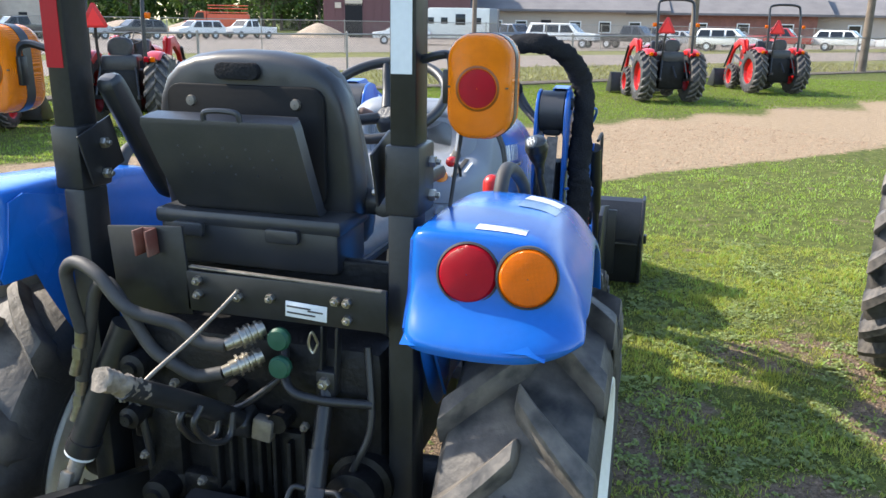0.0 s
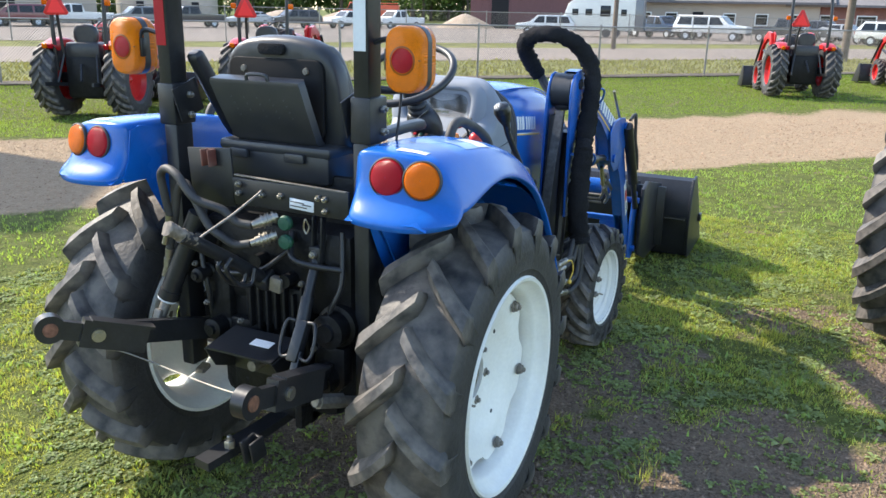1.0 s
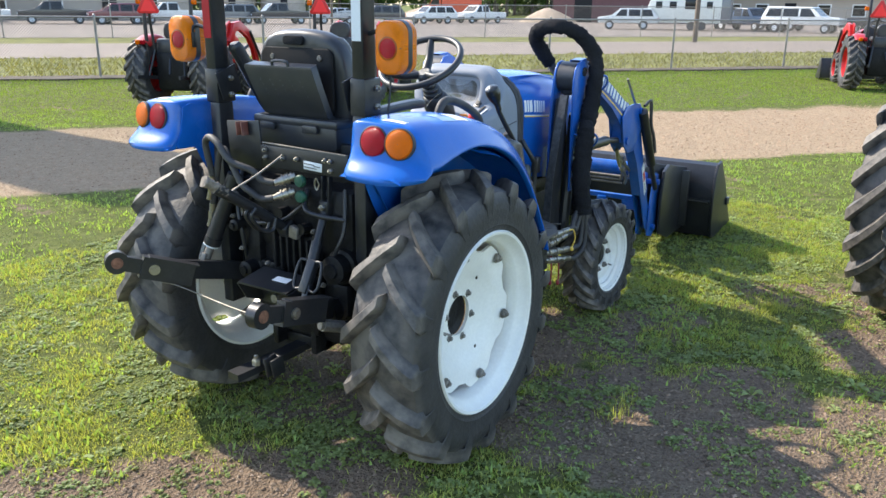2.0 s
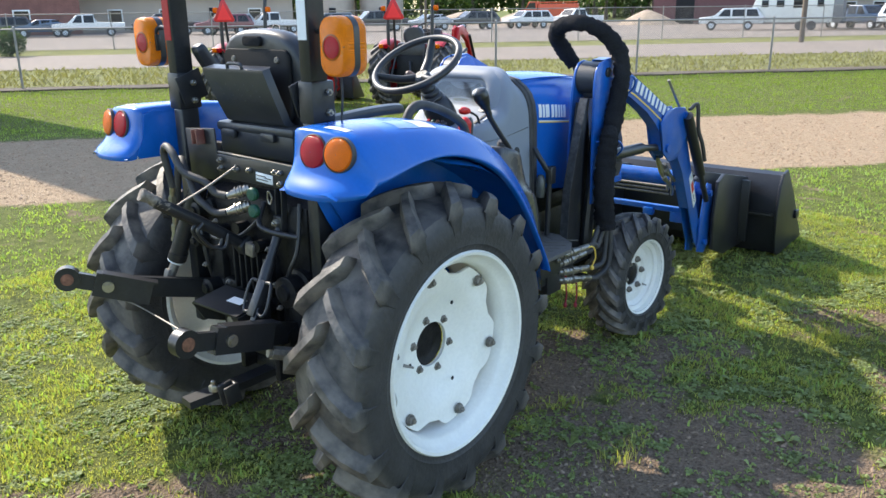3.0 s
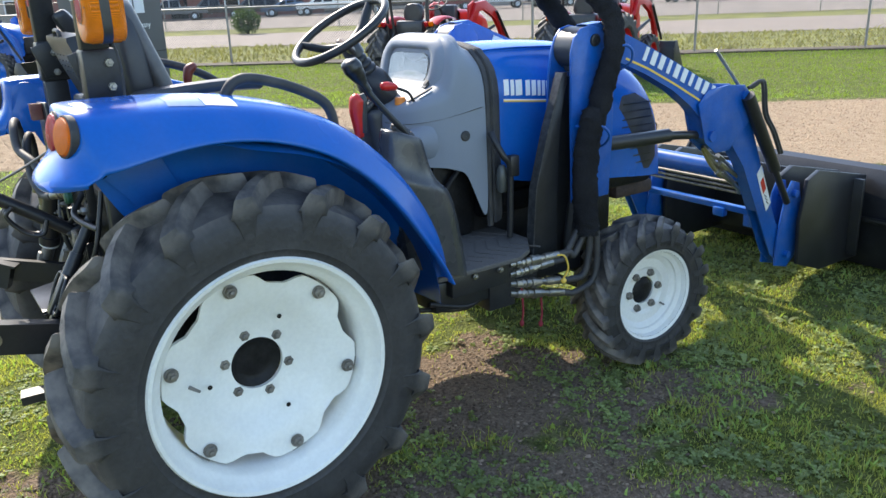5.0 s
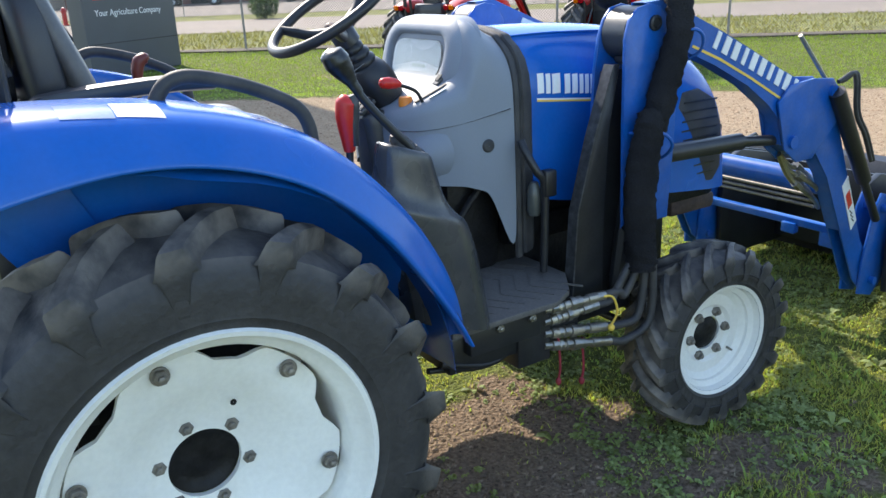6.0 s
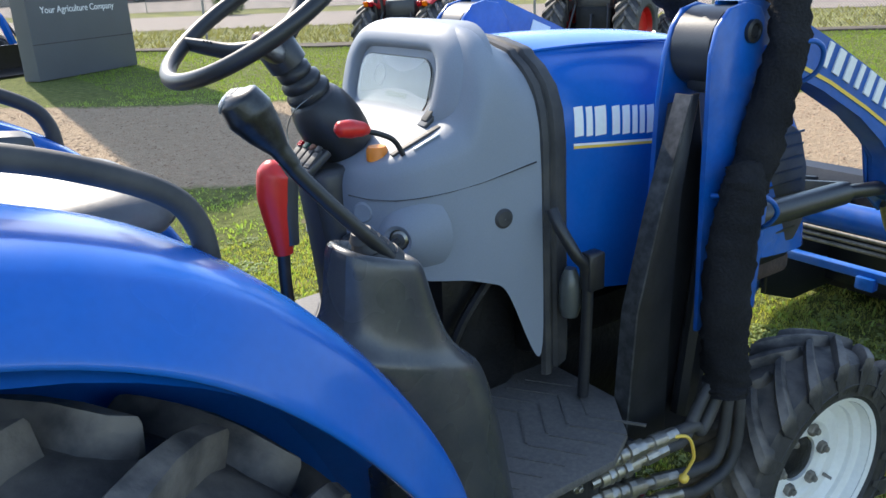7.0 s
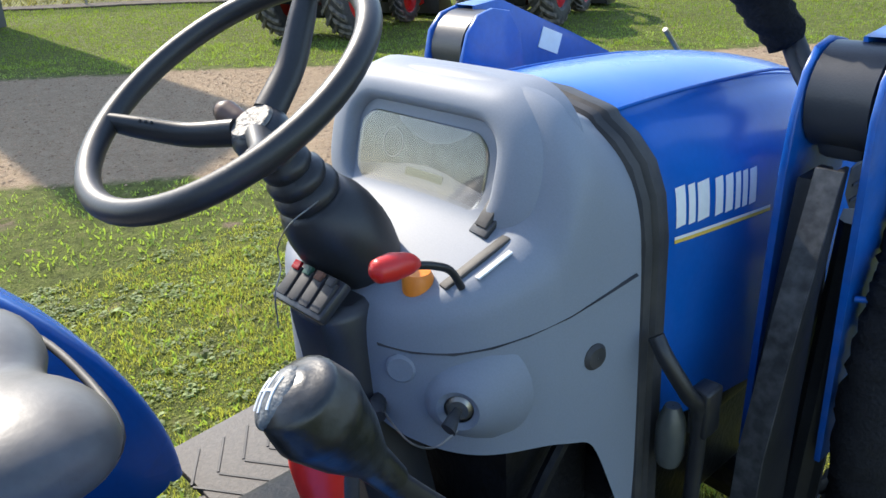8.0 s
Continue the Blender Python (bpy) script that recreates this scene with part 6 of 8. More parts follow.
# ---- rear three-point hitch ----
bm = B()
box(bm, (0.155, -0.350, 1.200), (0.43, 0.012, 0.085), bev=0.003)
plate = part("rear_plate", bm, BLACK_PAINT, tractor, "black bolted rear cross plate")
bm = B()
box(bm, (0.155, -0.352, 1.246), (0.41, 0.012, 0.004), (0, 1.5, 0), 0.001)
part("worn_edge", bm, DULL_STEEL, plate, "bare worn steel edge")
bm = B()
box(bm, (-0.142, -0.352, 1.235), (0.175, 0.008, 0.185), (0, -4, 0), 0.003)
part("bracket_plate", bm, BLACK_PAINT, plate)
bm = B()
for dx in (-0.014, 0.014):
    box(bm, (-0.132 + dx, -0.375, 1.300), (0.005, 0.035, 0.052), (0, -4, 0), 0.001)
box(bm, (-0.132, -0.360, 1.300), (0.03, 0.004, 0.052), (0, -4, 0), 0.001)
part("channel_clip", bm, surf("red brown oxide paint", (0.14, 0.035, 0.025), 0.6, dust=0.3), plate, "red oxide channel clip")
bm = B()
box(bm, (0.205, -0.3575, 1.185), (0.088, 0.003, 0.032), (0, 3, 0), 0.001)
sr = part("serial_plate", bm, SILVER, plate, "silver serial plate with dark bars")
for k, (x, z, w) in enumerate(((0.19, 1.192, 0.05), (0.225, 1.186, 0.032), (0.195, 1.179, 0.06))):
    bm = B()
    box(bm, (x, -0.3595, z), (w, 0.002, 0.003), (0, 3, 0), 0)
    part("print_bar", bm, SOFT_BLACK, sr)
for x, z in ((0.268, 1.214), (0.292, 1.213), (0.292, 1.178), (0.13, 1.205), (-0.03, 1.225), (-0.03, 1.196), (0.06, 1.20)):
    bm = B()
    nut(bm, (x, -0.356, z), "y", 0.010, 0.012, -1)
    part("bolt", bm, STEEL, plate)
# hydraulic couplers with hoses
for i, (p, q) in enumerate((((0.105, -0.345, 1.135), (0.02, -0.425, 1.100)), ((0.098, -0.345, 1.075), (0.01, -0.425, 1.040)))):
    bm = B()
    p, q = Vector(p), Vector(p).lerp(Vector(q), 0.68)
    stepped(bm, p, q, ((0.0, 0.12, 0.016), (0.12, 0.2, 0.021), (0.21, 0.30, 0.016), (0.31, 0.36, 0.022), (0.37, 0.39, 0.018), (0.40, 0.45, 0.022), (0.46, 0.55, 0.018), (0.56, 0.62, 0.023), (0.63, 0.8, 0.016), (0.81, 1.0, 0.013)))
    cp = part("coupler", bm, STEEL, plate, "plated hydraulic quick coupler", smooth=30)
    bm = B()
    d = Vector((-0.07, -0.02, 0.01 if i == 0 else -0.01))
    pts = [q, q + d * 0.7, q + d * 1.3 + Vector((0, 0, 0.03))]
    if i == 0:
        pts += [(-0.13, -0.45, 1.185), (-0.195, -0.445, 1.245), (-0.255, -0.43, 1.262), (-0.292, -0.42, 1.235), (-0.292, -0.41, 1.165), (-0.288, -0.40, 1.10)]
    else:
        pts += [(-0.10, -0.43, 1.10), (-0.165, -0.42, 1.185), (-0.215, -0.40, 1.215), (-0.255, -0.39, 1.18), (-0.285, -0.385, 1.08), (-0.315, -0.385, 0.98)]
    tube(bm, pts, 0.0135, 12)
    part("hose", bm, SOFT_BLACK, cp, "black hydraulic hose", smooth=70)
    bm = B()
    e = Vector(pts[-1])
    tube(bm, [e, e + Vector((-0.012, 0.0, -0.05)), e + Vector((-0.03, 0.0, -0.10))], [0.014, 0.011, 0.012], 12)
    rod(bm, e + Vector((-0.010, 0, -0.035)), e + Vector((-0.014, 0, -0.06)), 0.016, seg=6)
    part("hose_fitting", bm, STEEL, cp, smooth=30)
for z in (1.125, 1.065):
    bm = B()
    lathe(bm, [(0.001, -0.010), (0.020, -0.008), (0.024, 0.0), (0.022, 0.012), (0.001, 0.012)], (0.150, -0.372, z), "y", 18)
    part("dust_cap", bm, GREEN_CAP, plate, "green dust cap")
# left lift cylinder
bm = B()
rod(bm, (-0.225, -0.335, 1.10), (-0.335, -0.385, 0.815), 0.033, seg=20)
rod(bm, (-0.325, -0.382, 0.835), (-0.338, -0.386, 0.805), 0.036, seg=20)
cy = part("lift_cylinder", bm, BLACK_PAINT, tractor, "black hitch lift cylinder", smooth=40)
bm = B()
rod(bm, (-0.335, -0.386, 0.81), (-0.352, -0.41, 0.745), 0.018, seg=14)
box(bm, (-0.357, -0.42, 0.725), (0.030, 0.040, 0.09), (-14, 10, 0), 0.006)
part("piston_rod", bm, DULL_STEEL, cy, smooth=40)
bm = B()
rod(bm, (-0.338, -0.386, 0.806), (-0.342, -0.388, 0.797), 0.034, seg=20)
part("collar", bm, SILVER, cy)


def flat_bar(bm, pts, h, w):
    """A flat bar on edge along a line of points."""
    rows = []
    pts = [Vector(p) for p in pts]
    for i, p in enumerate(pts):
        d = (pts[min(i + 1, len(pts) - 1)] - pts[max(i - 1, 0)]).normalized()
        side = d.cross(Vector((0, 0, 1))).normalized()
        up = side.cross(d)
        rows.append([p + side * a * w / 2 + up * b * h / 2 for a, b in ((-1, -1), (1, -1), (1, 1), (-1, 1))])
    return rings(bm, rows)


for s, pts, ball_c in ((-1, [(-0.20, 0.0, 0.60), (-0.30, -0.40, 0.70), (-0.345, -0.58, 0.745), (-0.370, -0.66, 0.765)], (-0.435, -0.775, 0.81)), (1, [(0.20, 0.0, 0.52), (0.29, -0.40, 0.655), (0.335, -0.58, 0.715), (0.345, -0.66, 0.735)], (0.348, -0.815, 0.775))):
    bm = B()
    flat_bar(bm, pts, 0.075, 0.028)
    arm = part("lower_link", bm, BLACK_PAINT, tractor, "black steel lower hitch arm", smooth=20)
    e = Vector(pts[-1])
    bm = B()
    d = (Vector(ball_c) - e)
    flat_bar(bm, [e - d * 1.1, e - d * 0.2, e + d * 0.35], 0.088, 0.040)
    flat_bar(bm, [e - d * 1.3 + Vector((0, 0, 0.046)), e + d * 0.1 + Vector((0, 0, 0.046))], 0.008, 0.050)
    part("sleeve", bm, BLACK_PAINT, arm, "black telescoping sleeve", smooth=20)
    bm = B()
    flat_bar(bm, [e, e + d * 0.5, e + d * 0.95], 0.058, 0.022)
    c = Vector(ball_c)
    n = d.cross(Vector((0, 0, 1))).normalized()
    rod(bm, c - n * 0.02, c + n * 0.02, 0.044, seg=26)
    en = part("ball_end", bm, BLACK_PAINT, arm, "black ball end of the lower link", smooth=30)
    bm = B()
    rod(bm, c - n * 0.024, c + n * 0.024, 0.022, seg=20)
    part("ball_socket", bm, RUST, en, "rusty ball socket")
    bm = B()
    q = e + Vector((0.0, 0.0, 0.0)) - n * 0.0
    rod(bm, q - n * 0.032, q + n * 0.032, 0.014, seg=6)
    rod(bm, q - n * 0.027, q + n * 0.027, 0.021, seg=16)
    part("pivot_bolt", bm, STEEL, arm)
# right lift rod with crank handle loops
bm = B()
for dx in (-0.016, 0.016):
    box(bm, (0.238 + dx, -0.322, 1.085), (0.006, 0.024, 0.125), (0, 3, 0), 0.002)
box(bm, (0.232, -0.322, 1.025), (0.042, 0.034, 0.055), bev=0.005)
tube(bm, [(0.230, -0.325, 1.01), (0.238, -0.40, 0.88)], 0.0165, 12)
tube(bm, [(0.236, -0.385, 0.905), (0.244, -0.43, 0.83)], 0.021, 12)
box(bm, (0.250, -0.455, 0.79), (0.038, 0.034, 0.13), (-28, 3, 0), 0.005)
box(bm, (0.258, -0.49, 0.715), (0.026, 0.022, 0.11), (-24, 3, 0), 0.004)
rd = part("lift_rod", bm, BLACK_PAINT, tractor, "black adjustable lift rod", smooth=40)
bm = B()
nut(bm, (0.232, -0.338, 1.030), "y", 0.013, 0.014, -1)
part("pin", bm, STEEL, rd)
for s in (-1, 1):
    bm = B()
    tube(bm, [(0.248 + 0.02 * s, -0.435, 0.845), (0.250 + 0.048 * s, -0.438, 0.845), (0.252 + 0.058 * s, -0.455, 0.815), (0.252 + 0.058 * s, -0.475, 0.765), (0.252 + 0.045 * s, -0.485, 0.745), (0.252 + 0.018 * s, -0.482, 0.750)], 0.006, 8)
    part("handle_loop", bm, BLACK_PAINT, rd, smooth=60)
bm = B()
tube(bm, [(0.222, -0.345, 1.115), (0.212, -0.350, 1.14), (0.204, -0.350, 1.115), (0.212, -0.348, 1.095), (0.222, -0.345, 1.115)], 0.003, 6)
part("ring_pin", bm, STEEL, rd)
# top link swung up
bm = B()
tube(bm, [(0.045, -0.355, 0.925), (0.03, -0.50, 1.030), (0.012, -0.66, 1.135)], 0.021, 14)
box(bm, (0.045, -0.345, 0.92), (0.05, 0.06, 0.05), (30, 0, 0), 0.008)
tl = part("top_link", bm, BLACK_PAINT, tractor, "black top link swung up", smooth=50)
bm = B()
tube(bm, [(0.02, -0.615, 1.105), (0.014, -0.645, 1.128), (0.008, -0.675, 1.150), (0.002, -0.70, 1.165)], [0.017, 0.021, 0.018, 0.022], 12, rough=0.16)
part("taped_end", bm, surf("greyish tape", (0.19, 0.16, 0.13), 0.8, var=0.25, bump=0.4, scale=40), tl, "top link end wrapped in pale tape", smooth=60)
bm = B()
tube(bm, [(0.06, -0.362, 1.215), (0.055, -0.372, 1.205), (0.02, -0.46, 1.15), (-0.02, -0.55, 1.10), (-0.03, -0.565, 1.075), (-0.015, -0.56, 1.06), (0.0, -0.545, 1.075)], 0.0042, 8)
part("hook_rod", bm, DULL_STEEL, tl, "bent steel top link hook", smooth=60)
bm = B()
for off in (0.0, 0.03):
    bm = B()
    tube(bm, [(0.045 + off, -0.43, 0.985), (0.045 + off, -0.45, 0.94), (0.035 + off, -0.50, 0.955), (0.03 + off, -0.54, 1.01), (0.035 + off, -0.52, 1.04)], 0.007, 8)
    part("spring_clip", bm, BLACK_PAINT, tl, smooth=60)
bm = B()
box(bm, (0.10, -0.355, 0.915), (0.045, 0.03, 0.05), (0, 8, 0), 0.006)
part("pin_bracket", bm, DULL_STEEL, tl)
# power take-off shield
bm = B()
prism(bm, [(-0.075, 0.60), (-0.075, 0.74), (0.18, 0.74), (0.18, 0.60)], "y", -0.375, -0.362, 0.003)
sh = part("pto_shield", bm, BLACK_PAINT, tractor, "black power take-off shield")
bm = B()
prism(bm, [(-0.36, 0.735), (-0.505, 0.715), (-0.505, 0.722), (-0.36, 0.745)], "x", -0.075, 0.18, 0.002)
part("shield_top", bm, BLACK_PAINT, sh)
for x0, x1 in ((-0.083, -0.075), (0.18, 0.188)):
    bm = B()
    prism(bm, [(-0.36, 0.60), (-0.46, 0.64), (-0.505, 0.715), (-0.36, 0.74)], "x", x0, x1, 0.002)
    part("shield_side", bm, BLACK_PAINT, sh)
bm = B()
box(bm, (0.090, -0.43, 0.7385), (0.075, 0.035, 0.002), (8.5, 0, 0), 0)
part("decal", bm, WHITE, sh, "white warning decal")
bm = B()
lathe(bm, [(0.001, -0.44), (0.017, -0.44), (0.019, -0.43), (0.019, -0.33)], (0.05, 0, 0.655), "y", 18)
part("pto_shaft", bm, DULL_STEEL, sh, smooth=30)
# drawbar
bm = B()
flat_bar(bm, [(0.02, -0.05, 0.385), (0.0, -0.35, 0.372), (-0.035, -0.60, 0.362)], 0.030, 0.065)
db = part("drawbar", bm, BLACK_PAINT, tractor, "black steel drawbar", smooth=20)
bm = B()
nut(bm, (-0.005, -0.50, 0.382), "z", 0.018, 0.025)
part("drawbar_bolt", bm, STEEL, db)
bm = B()
box(bm, (0.075, -0.50, 0.40), (0.012, 0.06, 0.085), (10, 0, -8), 0.004)
box(bm, (0.105, -0.495, 0.40), (0.010, 0.06, 0.075), (10, 0, -8), 0.004)
box(bm, (0.090, -0.47, 0.40), (0.035, 0.012, 0.08), (10, 0, -8), 0.004)
part("clevis", bm, BLACK_PAINT, db, "black drawbar clevis")
bm = B()
for x in (-0.09, 0.12):
    box(bm, (x, -0.18, 0.46), (0.03, 0.24, 0.16), bev=0.008)
box(bm, (0.015, -0.22, 0.40), (0.24, 0.05, 0.05), bev=0.008)
part("drawbar_frame", bm, CAST, db)
# check chain and stabiliser
bm = B()
tube(bm, [(-0.36, -0.63, 0.70), (-0.30, -0.60, 0.685), (0.05, -0.62, 0.665), (0.325, -0.70, 0.715)], 0.0028, 6)
tube(bm, [(-0.36, -0.63, 0.70), (-0.385, -0.65, 0.72), (-0.39, -0.66, 0.75), (-0.37, -0.655, 0.745)], 0.0035, 6)
part("tie_wire", bm, DULL_STEEL, tractor, "thin steel tie rod between the lower links", smooth=60)
bm = B()
rod(bm, (0.335, -0.50, 0.63), (0.42, -0.28, 0.55), 0.018, seg=12)
rod(bm, (0.34, -0.49, 0.627), (0.37, -0.41, 0.60), 0.024, seg=8)
box(bm, (0.43, -0.26, 0.55), (0.05, 0.07, 0.05), (0, 0, -20), 0.008)
part("stabiliser", bm, DULL_STEEL, tractor, "steel stabiliser turnbuckle", smooth=30)

# ---- hydraulic quick couplings under the step ----
bm = B()
box(bm, (0.50, 0.93, 0.585), (0.08, 0.26, 0.085), bev=0.006)
box(bm, (0.46, 1.06, 0.53), (0.10, 0.13, 0.20), bev=0.008)
box(bm, (0.40, 1.0, 0.54), (0.2, 0.5, 0.12), bev=0.01)
vb = part("valve_block", bm, BLACK_PAINT, tractor, "black hydraulic valve block under the step")
for y in (0.90, 1.02):
    bm = B()
    nut(bm, (0.541, y, 0.612), "x", 0.013, 0.012, 1)
    part("bolt", bm, STEEL, vb)
for k in range(6):
    bm = B()
    y, z = 0.80 + 0.035 * k, 0.545 + 0.035 * (k % 2)
    rod(bm, (0.48, y - 0.02, z), (0.50, y + 0.03, z + 0.005), 0.009, seg=8)
    rod(bm, (0.485, y, z), (0.49, y + 0.012, z + 0.001), 0.013, seg=6)
    part("pipe_fitting", bm, STEEL, vb)
bm = B()
tube(bm, [(0.50, 0.72, 0.53), (0.49, 0.90, 0.475), (0.47, 1.03, 0.50)], 0.010, 8)
tube(bm, [(0.46, 0.70, 0.50), (0.46, 0.92, 0.455), (0.45, 1.06, 0.52)], 0.010, 8)
part("pipe", bm, BLACK_PAINT, vb, smooth=60)
for k, (z, ze, ye) in enumerate(((0.600, 0.600, 1.33), (0.560, 0.575, 1.30), (0.520, 0.488, 1.34), (0.480, 0.430, 1.36))):
    bm = B()
    p, q = Vector((0.505, 1.10, z)), Vector((0.53, ye, ze))
    stepped(bm, p, q, ((0.0, 0.10, 0.012), (0.11, 0.20, 0.018), (0.21, 0.25, 0.020), (0.26, 0.29, 0.016), (0.30, 0.34, 0.020), (0.35, 0.40, 0.016), (0.41, 0.48, 0.022), (0.49, 0.60, 0.018), (0.61, 0.70, 0.013), (0.71, 0.86, 0.017), (0.87, 1.0, 0.0155)), 12)
    cp = part("coupling", bm, STEEL, vb, "plated hydraulic coupling", smooth=30)
    bm = B()
    end = [(0.54, 1.46, 0.66), (0.53, 1.44, 0.68), (0.54, 1.50, 0.66), (0.545, 1.53, 0.66)][k]
    mid = [(0.54, 1.41, 0.585), (0.53, 1.38, 0.60), (0.545, 1.47, 0.50), (0.55, 1.52, 0.47)][k]
    tube(bm, [q, q + (q - p) * 0.25, mid, end, (0.54, 1.51, 0.76)], 0.014, 10)
    part("hose", bm, SOFT_BLACK, cp, "black hydraulic hose", smooth=70)
for y, z in ((1.15, 0.50), (1.25, 0.47)):
    bm = B()
    tube(bm, [(0.515, y, z), (0.52, y + 0.005, z - 0.10), (0.518, y, z - 0.15)], 0.0042, 8)
    ball(bm, (0.518, y, z - 0.155), 0.010, (1, 1, 1.5), 8)
    part("strap", bm, surf("faded red strap", (0.22, 0.015, 0.025), 0.7), vb, "red hanging cap strap", smooth=60)
bm = B()
tube(bm, [(0.53, 1.30, 0.60), (0.555, 1.34, 0.60), (0.56, 1.36, 0.55), (0.555, 1.355, 0.52), (0.55, 1.345, 0.50)], 0.004, 6)
ball(bm, (0.55, 1.345, 0.49), 0.012, (1, 1, 1), 8)
part("tag", bm, YELLOW, vb, "yellow plastic tie", smooth=60)


# ---- other farm tractors on the row ----
RED = surf("red tractor paint", (0.42, 0.008, 0.008), 0.34, var=0.08, bump=0.01, coat=0.1, dust=0.04, spec=0.35)
SMV = surf("fluorescent red orange", (0.88, 0.022, 0.022), 0.5, var=0.03, bump=0)
SMV_RIM = surf("dark red reflective border", (0.55, 0.01, 0.01), 0.4, var=0.03, bump=0)


def other_tractor(name, paint, label, group, loc, rz):
    t = thing(name, loc, label, "tractor", group, rz)
    for s in (1, -1):
        w = part("rear_wheel", tyre_mesh(0.60, 0.36, 0.33, 18, 0.04, 0.060, 0.36, s, 40, 2), TYRE, t, "black bar-lug rear tyre", smooth=38, loc=(0.58 * s, 0, 0.60))
        lug_ring(w, 18, (0.60, 0.36, 0.33, 18, 0.04, 0.060, 0.36, s, 40))
        bm = B()
        lathe(bm, [(0.345, 0.15), (0.33, 0.14), (0.30, 0.06), (0.20, 0.05), (0.06, 0.03), (0.001, 0.06), (0.001, 0.0), (0.30, 0.0), (0.31, -0.1), (0.345, -0.15)], seg=36, side=s)
        part("rim", bm, paint, w, "painted steel rim")
        w = part("front_wheel", tyre_mesh(0.37, 0.23, 0.20, 16, 0.026, 0.042, 0.4, s, 32, 2), TYRE, t, "black bar-lug front tyre", smooth=38, loc=(0.52 * s, 1.70, 0.37))
        lug_ring(w, 16, (0.37, 0.23, 0.20, 16, 0.026, 0.042, 0.4, s, 32))
        bm = B()
        lathe(bm, [(0.215, 0.10), (0.20, 0.09), (0.18, 0.03), (0.06, 0.02), (0.001, 0.05), (0.001, 0.0), (0.19, 0.0), (0.215, -0.1)], seg=28, side=s)
        part("rim", bm, paint, w, "painted steel rim")
        bm = B()
        rows = []
        for a in (28, 45, 62, 80, 98, 114, 126):
            c, d = math.cos(radians(a)), math.sin(radians(a))
            rows.append([(s * x, r * c, 0.60 + r * d) for x, r in ((0.38, 0.52), (0.38, 0.63), (0.42, 0.655), (0.54, 0.655), (0.62, 0.645), (0.64, 0.61))])
        rings(bm, rows, loop=False, caps=False)
        f = part("fender", bm, paint, t, "painted fender", smooth=50, sub=1)
        for dx, m in ((0.0, RED_LENS), (0.09, AMBER_LENS)):
            bm = B()
            box(bm, (s * (0.45 + dx), -0.40, 1.125), (0.080, 0.05, 0.080), (20, 0, 0), 0.015)
            part("tail_light", bm, m, f)
        bm = B()
        tube(bm, [(0.42 * s, -0.30, 0.75), (0.42 * s, -0.32, 1.35), (0.42 * s, -0.28, 1.85), (0.41 * s, -0.20, 2.20), (0.37 * s, -0.18, 2.30), (0.20 * s, -0.18, 2.34), (0.0, -0.18, 2.345)], 0.032, 10)
        r = part("roll_bar", bm, BLACK_PAINT, t, "black tubular roll bar", smooth=60)
        bm = B()
        box(bm, (0.50 * s, -0.33, 1.78), (0.09, 0.05, 0.09), bev=0.02)
        part("flasher", bm, AMBER_LENS, r, "amber hazard flasher")
        # loader arm
        bm = B()
        flat = [(0.95, 1.10), (1.15, 1.42), (1.45, 1.45), (1.85, 1.28), (2.10, 1.02), (2.30, 0.55), (2.42, 0.22), (2.30, 0.20), (2.16, 0.52), (1.98, 0.92), (1.78, 1.13), (1.42, 1.29), (1.22, 1.27), (1.08, 1.02)]
        prism(bm, flat, "x", 0.44 * s, 0.51 * s, 0.006)
        prism(bm, [(0.95, 0.55), (0.98, 1.38), (1.16, 1.45), (1.22, 1.30), (1.15, 0.55)], "x", 0.40 * s, 0.44 * s, 0.006)
        arm = part("loader_arm", bm, paint, t, "painted loader arm", smooth=30)
        bm = B()
        rod(bm, (0.475 * s, 1.10, 0.80), (0.475 * s, 1.80, 0.98), 0.030)
        rod(bm, (0.54 * s, 1.80, 1.25), (0.54 * s, 2.35, 0.60), 0.026)
        part("cylinder", bm, BLACK_PAINT, arm, smooth=50)
    bm = B()
    prism(bm, [(2.42, 0.05), (2.40, 0.40), (2.48, 0.55), (2.55, 0.55), (2.50, 0.38), (2.50, 0.12), (3.0, 0.03), (3.0, 0.01)], "x", -0.78, 0.78, 0.003)
    for s in (1, -1):
        prism(bm, [(2.41, 0.03), (2.39, 0.40), (2.47, 0.56), (2.58, 0.56), (3.02, 0.02)], "x", 0.77 * s, 0.79 * s, 0.003)
    part("bucket", bm, BLACK_PAINT, t, "black loader bucket")
    bm = B()
    rings(bm, [arch(0.92, 0.28, 1.32, 0.75, 0.1), arch(1.3, 0.29, 1.31, 0.70, 0.1), arch(1.75, 0.28, 1.24, 0.66, 0.1), arch(1.98, 0.25, 1.12, 0.64, 0.1), arch(2.05, 0.20, 0.95, 0.64, 0.08)], loop=False, caps=False)
    hd = part("hood", bm, paint, t, "painted hood", smooth=60, sub=1)
    bm = B()
    box(bm, (0, 2.03, 0.86), (0.34, 0.05, 0.34), bev=0.02)
    part("grille", bm, BLACK_PLASTIC, hd)
    bm = B()
    box(bm, (0, 0.90, 1.15), (0.46, 0.16, 0.50), bev=0.05)
    part("dash", bm, BLACK_PLASTIC, t, "black dash")
    bm = B()
    box(bm, (0, 1.0, 0.62), (0.40, 2.0, 0.36), bev=0.05)
    box(bm, (0, -0.10, 0.64), (0.60, 0.42, 0.66), bev=0.06)
    rod(bm, (-0.5, 0, 0.60), (0.5, 0, 0.60), 0.10)
    rod(bm, (-0.48, 1.70, 0.37), (0.48, 1.70, 0.37), 0.06)
    part("chassis", bm, CAST, t, "black chassis and housing")
    bm = B()
